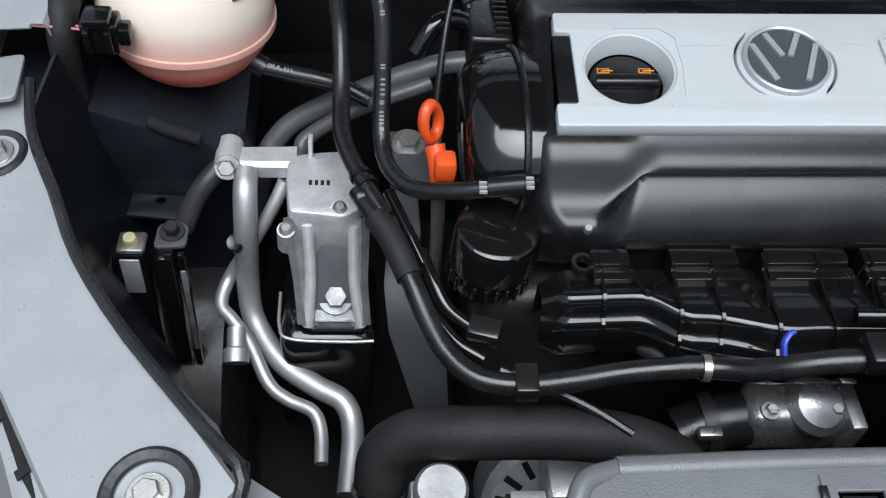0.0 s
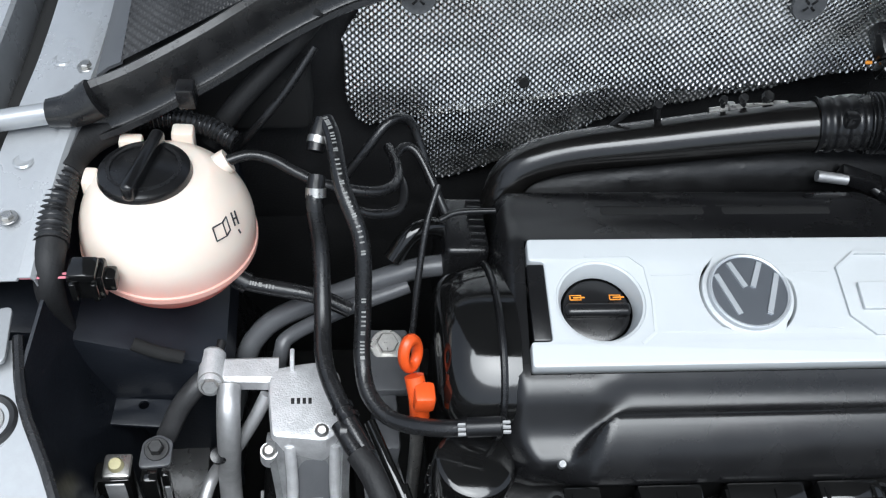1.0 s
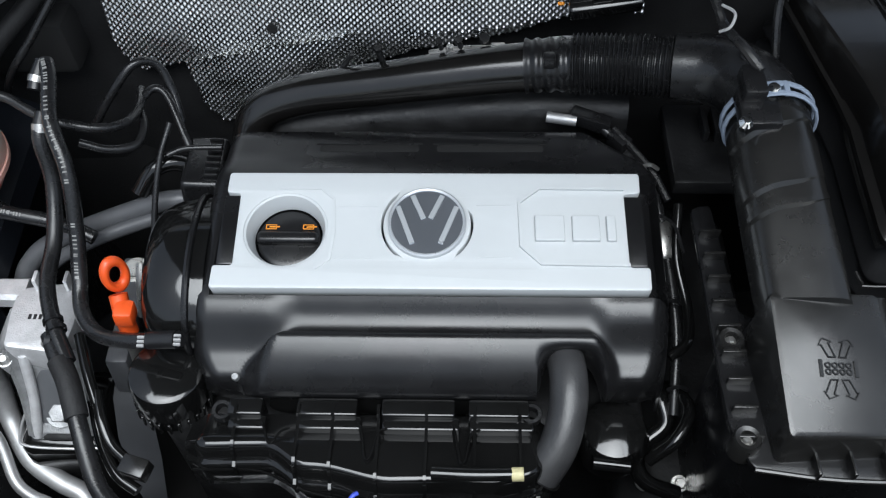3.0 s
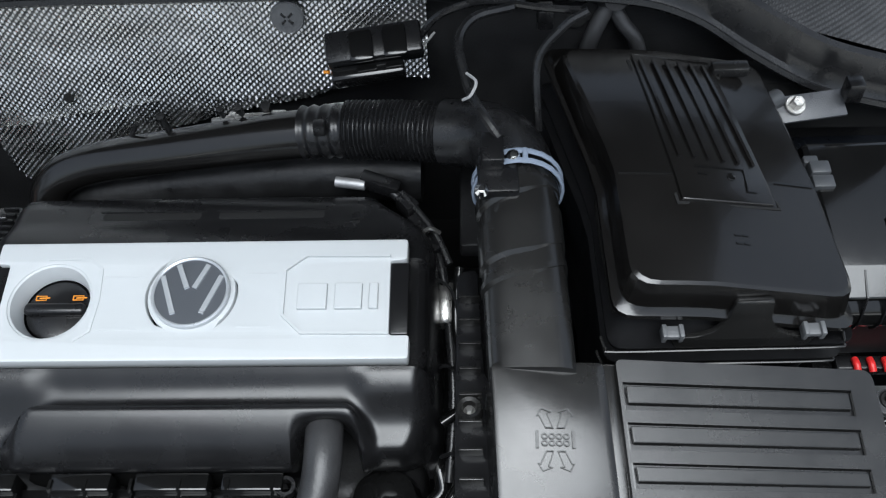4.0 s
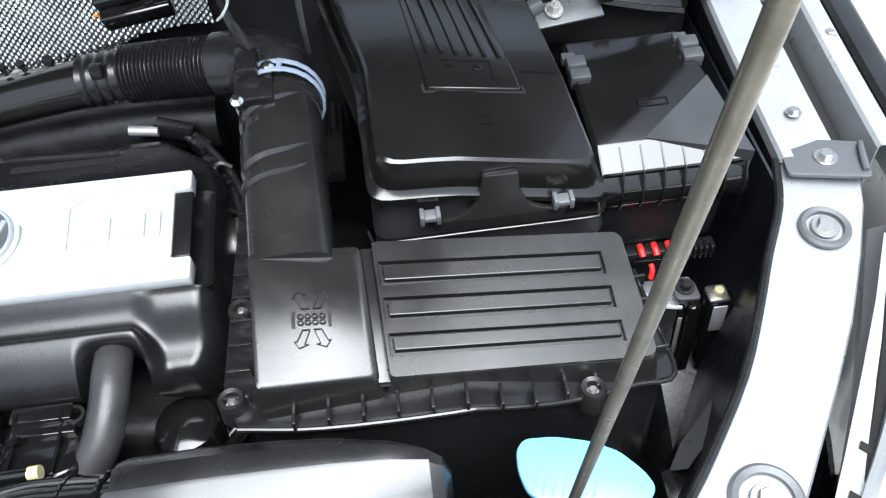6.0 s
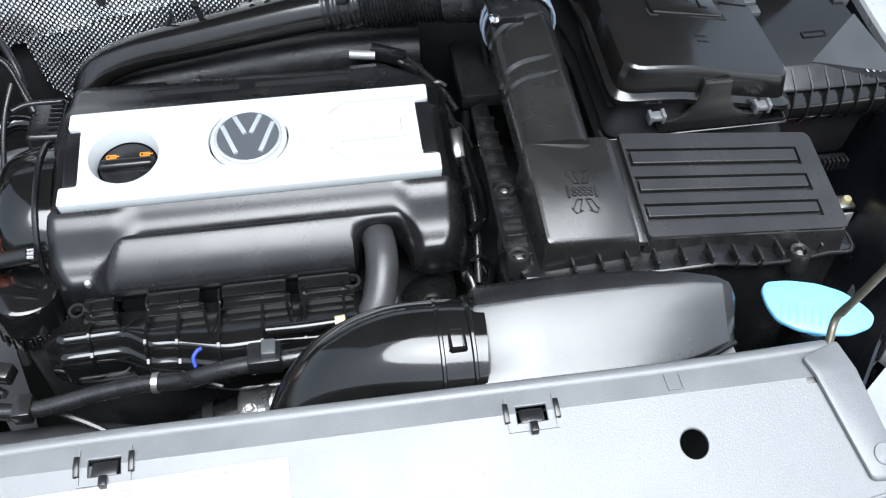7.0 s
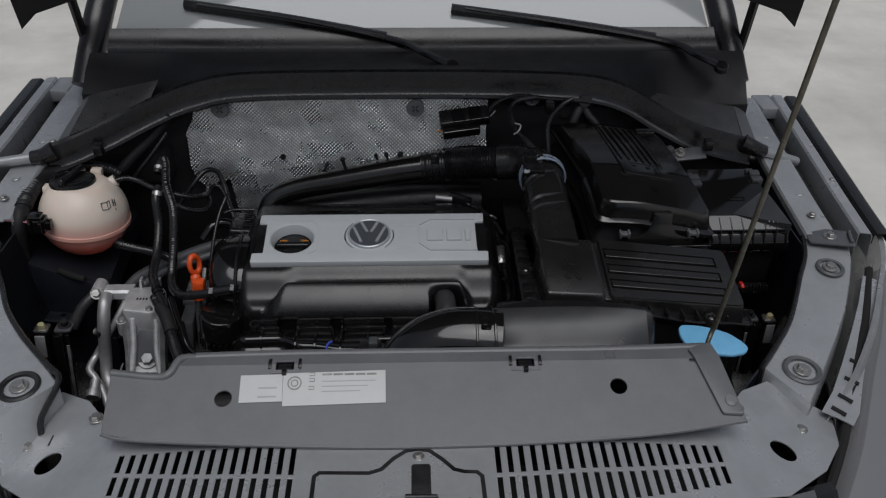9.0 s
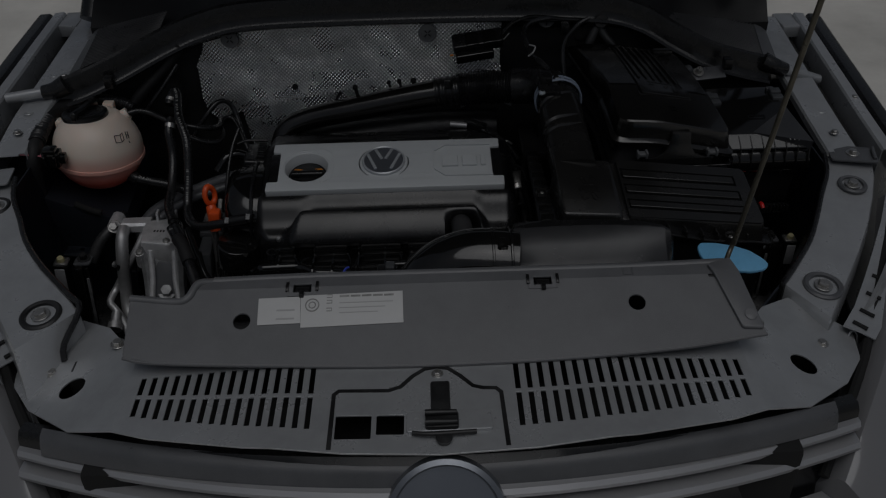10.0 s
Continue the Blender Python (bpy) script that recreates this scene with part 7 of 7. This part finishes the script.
hose("vacuum_hose", "curved black vacuum hose before the firewall", [(-0.345, 0.604, 0.935), (-0.320, 0.606, 0.925), (-0.297, 0.618, 0.92), (-0.292, 0.64, 0.925), (-0.30, 0.665, 0.93), (-0.29, 0.685, 0.935), (-0.275, 0.68, 0.93), (-0.255, 0.645, 0.905), (-0.243, 0.625, 0.885)], 0.0044)
hose("vacuum_hose", "curved black vacuum hose before the firewall", [(-0.30, 0.60, 0.87), (-0.285, 0.612, 0.89), (-0.265, 0.62, 0.895), (-0.243, 0.622, 0.885)], 0.009, GLOSS)
hose("thin_cable", "thin black cable over the housing", [(-0.262, 0.60, 0.925), (-0.245, 0.607, 0.928), (-0.21, 0.61, 0.928)], 0.0028)
hose("metal_pipe", "dark grey metal pipe behind the mount", [(-0.452, 0.535, 0.70), (-0.437, 0.562, 0.765), (-0.426, 0.574, 0.785), (-0.405, 0.583, 0.803), (-0.358, 0.588, 0.828), (-0.285, 0.596, 0.858), (-0.25, 0.598, 0.865)], 0.0105, GREYPLASTIC)
hose("metal_pipe", "dark grey metal pipe behind the mount", [(-0.408, 0.535, 0.74), (-0.403, 0.552, 0.788), (-0.394, 0.563, 0.80), (-0.348, 0.571, 0.828), (-0.284, 0.586, 0.848)], 0.0075, GREYPLASTIC)
hose("cable_sleeve", "thick dark cable sleeve up the firewall", [(-0.47, 0.69, 0.93), (-0.44, 0.705, 0.97), (-0.40, 0.725, 1.01), (-0.37, 0.735, 1.05)], 0.010, FOAM)
hose("thin_hose", "thin glossy black hose beside the cover", [(0.243, 0.42, 0.845), (0.262, 0.435, 0.850), (0.266, 0.470, 0.855), (0.258, 0.52, 0.875), (0.262, 0.57, 0.90)], 0.0055, GLOSS)
hose("thin_hose", "thin glossy black hose beside the cover", [(0.222, 0.335, 0.79), (0.245, 0.345, 0.815), (0.262, 0.375, 0.82), (0.255, 0.41, 0.80), (0.24, 0.43, 0.77)], 0.006, GLOSS)
hose("thin_cable", "thin black cable behind the tank", [(-0.452, 0.70, 0.90), (-0.43, 0.69, 0.945), (-0.40, 0.70, 0.985), (-0.375, 0.72, 1.02)], 0.004)
hose("thin_cable", "thin black cable beside the housing", [(-0.262, 0.63, 0.94), (-0.272, 0.605, 0.915), (-0.278, 0.575, 0.88), (-0.282, 0.54, 0.83)], 0.0032)
hose("vacuum_hose", "curved black vacuum hose before the firewall", [(-0.352, 0.665, 0.90), (-0.33, 0.672, 0.935), (-0.305, 0.69, 0.962), (-0.285, 0.70, 0.955), (-0.272, 0.69, 0.93), (-0.262, 0.668, 0.905)], 0.0046)
# refrigerant pipes
big = hose("refrigerant_pipe", "bright aluminium refrigerant pipe", [(-0.447, 0.500, 0.812), (-0.447, 0.478, 0.803), (-0.447, 0.462, 0.770), (-0.449, 0.460, 0.715), (-0.444, 0.441, 0.678), (-0.418, 0.404, 0.662), (-0.386, 0.384, 0.651), (-0.360, 0.372, 0.642), (-0.351, 0.347, 0.632), (-0.355, 0.290, 0.620)], 0.0105, ALU)
part("valve_cap", lathe([(0, -0.012), (0.0075, -0.012), (0.0085, 0.0), (0.0085, 0.012), (0.007, 0.014), (0, 0.012)], 20, aim((-0.453, 0.462, 0.758), (-0.25, -0.5, 0.8))), SATIN, big, "black ribbed valve cap")
small = hose("refrigerant_pipe", "thin bright aluminium refrigerant pipe", [(-0.414, 0.495, 0.805), (-0.425, 0.482, 0.785), (-0.442, 0.470, 0.755), (-0.464, 0.464, 0.715), (-0.472, 0.440, 0.702), (-0.461, 0.428, 0.692), (-0.446, 0.412, 0.680), (-0.428, 0.380, 0.662), (-0.410, 0.366, 0.656), (-0.388, 0.357, 0.651), (-0.380, 0.340, 0.645), (-0.379, 0.310, 0.640)], 0.0062, ALU)
part("union", joined(lathe([(0, 0), (0.0085, 0), (0.0085, 0.018), (0.012, 0.02), (0.012, 0.032), (0, 0.032)], 18, aim((-0.457, 0.418, 0.694), (0.02, -0.85, -0.4)))), ALU, small)

# ---- corrugated conduit round the tank, with a plug ----
wrap = thing("corrugated_conduit", (-0.575, 0.56, 0.80), "black corrugated conduit round the coolant tank", "conduit")
part("corrugated_tube", sweep([(-0.580, 0.548, 0.945), (-0.582, 0.585, 0.950), (-0.580, 0.622, 0.955)], lambda s: 0.0128 + 0.0013 * math.cos(2 * math.pi * 15 * s), 16, 32), RUBBER, wrap)
part("taped_bend", sweep([(-0.580, 0.618, 0.955), (-0.575, 0.642, 0.958), (-0.560, 0.662, 0.961), (-0.540, 0.674, 0.963)], 0.0145, 16, 8), FOAM, wrap)
part("corrugated_tube", sweep([(-0.546, 0.672, 0.963), (-0.520, 0.680, 0.965), (-0.495, 0.680, 0.966), (-0.466, 0.670, 0.966), (-0.442, 0.655, 0.962)], lambda s: 0.0088 + 0.0010 * math.cos(2 * math.pi * 24 * s), 14, 26), RUBBER, wrap)
part("taped_end", sweep([(-0.580, 0.553, 0.946), (-0.580, 0.532, 0.938), (-0.581, 0.522, 0.915), (-0.582, 0.53, 0.86), (-0.575, 0.53, 0.80)], lambda s: 0.0125 - 0.005 * s, 14, 8), FOAM, wrap)
part("plug", joined(rbox(-0.564, -0.536, 0.514, 0.536, 0.918, 0.946, 0.003), rbox(-0.560, -0.540, 0.510, 0.530, 0.944, 0.953, 0.002), rbox(-0.561, -0.556, 0.509, 0.514, 0.922, 0.942, 0.001), rbox(-0.545, -0.540, 0.509, 0.514, 0.922, 0.942, 0.001), rbox(-0.542, -0.528, 0.518, 0.532, 0.924, 0.940, 0.002)), GLOSS, wrap, "black sensor plug")
for k in range(2):
    part("pink_wire", sweep([(-0.565, 0.524 + 0.004 * k, 0.934), (-0.580, 0.520 + 0.003 * k, 0.938), (-0.598, 0.518 + 0.001 * k, 0.940)], 0.0011, 6), PINKWIRE, wrap)

# ---- brackets by the left wing ----
def lamp_mount(s, name, label):
    mx = lambda x: x if s < 0 else 2 * MID - x + 0.016
    box = lambda x0, x1, *r: rbox(min(mx(x0), mx(x1)), max(mx(x0), mx(x1)), *r)
    t = thing(name, (mx(-0.53), 0.43, 0.60), label, "bracket")
    part("strap", joined(box(-0.557, -0.526, 0.426, 0.446, 0.62, 0.782, 0.004), box(-0.556, -0.552, 0.405, 0.440, 0.62, 0.780, 0.001)), GLOSS, t)
    # reflection on the glossy strap's upper front, laid on as a pale plate
    part("bright_strip", box(-0.547, -0.531, 0.4245, 0.4275, 0.735, 0.778, 0.001), CAST, t)
    part("yellow_nut", lathe([(0, 0.009), (0.0050, 0.0085), (0.0065, 0.004), (0.0065, 0)], 18, aim((mx(-0.538), 0.438, 0.786), (0, -0.2, 1))), YELLOW, t)
    part("clip_plate", box(-0.549, -0.526, 0.427, 0.450, 0.782, 0.7875, 0.003), ZINC, t)
    part("tab", plate([(mx(x), y) for x, y in rounded([(-0.522, 0.440), (-0.495, 0.442), (-0.495, 0.466), (-0.508, 0.473), (-0.521, 0.466)], 0.005)], (), 0.774, 0.778, 0.001), GREYPLASTIC, t)
    part("column", joined(box(-0.520, -0.505, 0.428, 0.442, 0.62, 0.776, 0.003), box(-0.503, -0.496, 0.434, 0.440, 0.60, 0.774, 0.002)), GLOSS, t)
    part("column_edge", box(-0.5015, -0.4965, 0.4325, 0.4345, 0.64, 0.755, 0.0008), LEGSTEEL, t)
    hexbolt((mx(-0.508), 0.457, 0.778), (0, -0.2, 1), 0.0066, 0.009, SHADOWMETAL, t, "nut", 1.6)
    part("tube_end", sweep([(mx(-0.578), 0.45, 0.790), (mx(-0.576), 0.43, 0.74), (mx(-0.572), 0.41, 0.66)], 0.011, 16), GLOSS, t)
    part("trim_strap", loft([[Vector((mx(x), y, z)) for x, y, z in row] for row in ([(-0.535, 0.335, 0.79), (-0.51, 0.33, 0.77)], [(-0.51, 0.30, 0.80), (-0.485, 0.305, 0.775)], [(-0.48, 0.27, 0.79), (-0.455, 0.28, 0.76)], [(-0.45, 0.245, 0.77), (-0.44, 0.26, 0.74)])]), LEGSTEEL if s < 0 else GREYPLASTIC, t)
    part("plug", joined(box(-0.462, -0.430, 0.225, 0.262, 0.70, 0.742, 0.004), box(-0.445, -0.41, 0.21, 0.24, 0.66, 0.72, 0.004)), SATIN, t)
    return t


lamp_mount(-1, "lamp_bracket_left", "black steel lamp bracket with a yellow nut beside the wing")
right_mount = lamp_mount(1, "lamp_bracket_right", "black steel lamp bracket with bolts beside the fuse box")
fender_cable = hose("drain_hose", "black ribbed drain hose along the wing", [(-0.505, 0.483, 0.755), (-0.490, 0.498, 0.785), (-0.472, 0.512, 0.802), (-0.452, 0.530, 0.808)], 0.0095, DUSTY)

# ---- under the fuse box: red cables and terminal ----
term = thing("terminal_block", (0.66, 0.45, 0.75), "red battery cables with black terminal plugs", "cable")
for x in (0.649, 0.664, 0.679):
    part("red_cable", sweep([(x, 0.472, 0.854), (x, 0.465, 0.855), (x + 0.001, 0.459, 0.851)], 0.0038, 10), RED, term)
part("red_cable", sweep([(0.658, 0.455, 0.843), (0.659, 0.450, 0.838), (0.657, 0.446, 0.830)], 0.0032, 10), RED, term)
part("terminal_strip", rbox(0.63, 0.73, 0.462, 0.478, 0.838, 0.852, 0.003), SATIN, term)
for k in range(6):
    part("terminal_tooth", rbox(0.692 + 0.006 * k, 0.695 + 0.006 * k, 0.456, 0.466, 0.842, 0.857, 0.0008), SATIN, term)
for k in range(2):
    part("pale_wire", sweep([(0.645, 0.425, 0.83), (0.665, 0.415, 0.82), (0.685, 0.418, 0.81)], 0.002 + 0.0003 * k, 6), PALEPRINT, term)
part("inner_shelf", rbox(0.655, 0.722, 0.452, 0.492, 0.762, 0.770, 0.003), BODYPAINT, term, "pale painted body shelf")
hinge_plate = thing("strut_bracket", (0.61, 0.70, 0.93), "bare steel bracket with a bright nut by the battery", "bracket")
part("plate", moved(rbox(-0.03, 0.045, -0.014, 0.014, -0.002, 0.002, 0.001), pose(0.605, 0.690, 0.968, 18, 0, 8)), GREYPLASTIC, hinge_plate)
hexbolt((0.599, 0.690, 0.971), (0, -0.3, 1), 0.0062, 0.010, ZINC, hinge_plate, "nut", 1.6)
part("lug", sweep([(0.570, 0.692, 0.972), (0.585, 0.700, 0.972)], 0.010, 12), PALEGREY, hinge_plate)

# ---- how each side of the bay sits to the engine ----
def settle(m, *things):
    for ob in things:
        ob.matrix_basis = m @ ob.matrix_basis


def named(*names):
    """Top-level things and body parts whose plain names are given."""
    return [ob for ob in scene.objects if ob.name.split(".")[0] in names and (ob.parent is None or ob.parent == car)]


# the tank's side is turned up and outwards a little against the engine
LEFT_SEAT = pose(-0.0419, -0.0607, -0.0553, -1.81, 4.65, 2.46) @ Matrix.Scale(1.0727, 4)
settle(LEFT_SEAT, *named("coolant_tank", "corrugated_conduit", "engine_mount", "engine_bracket", "engine_side_casting", "fuel_hose", "water_hose", "tank_hose", "vacuum_hose", "metal_pipe", "cable_sleeve", "refrigerant_pipe", "lamp_bracket_left", "drain_hose", "oil_dipstick", "timing_housing", "oil_filter_housing", "foam_hose", "alternator", "drier_cap"))
settle(LEFT_SEAT, *[ob for ob in named("thin_cable", "turret_ledge", "ledge_slot", "inner_shelf") if min((Vector(c).x for c in (ob if ob.data else ob.children[0]).bound_box)) < -0.1])
# the battery's side leans back
RIGHT_SEAT = pose(-0.0061, 0.1110, -0.0609, 8.16, 0.36, 1.21) @ Matrix.Scale(1.0202, 4)
settle(RIGHT_SEAT, *named("battery_box", "fuse_box", "air_flow_sensor", "wiring_plug", "strut_bracket"))
settle(Matrix.Translation((-0.006, -0.020, 0.014)), fuse)
settle(Matrix.Translation((0.020, 0.028, -0.008)), right_mount)
settle(Matrix.Translation((0.014, 0.022, -0.015)), term)
# nose, lock carrier and what is fixed to them
NOSE_SEAT = Matrix.Translation((0.003, -0.010, -0.001))
settle(NOSE_SEAT, *named("radiator_cover", "warning_sticker", "bonnet_prop", "front_air_duct", "washer_filler_cap", "slam_panel", "latch_border", "latch_plate", "latch_step", "bonnet_latch", "screw", "grille_body", "headlight", "radiator_support"))
# the tank-side wing flange
for ob in rail_left, plate_l, wing_left:
    settle(Matrix.Translation((-0.005, -0.048, 0.032)), ob)
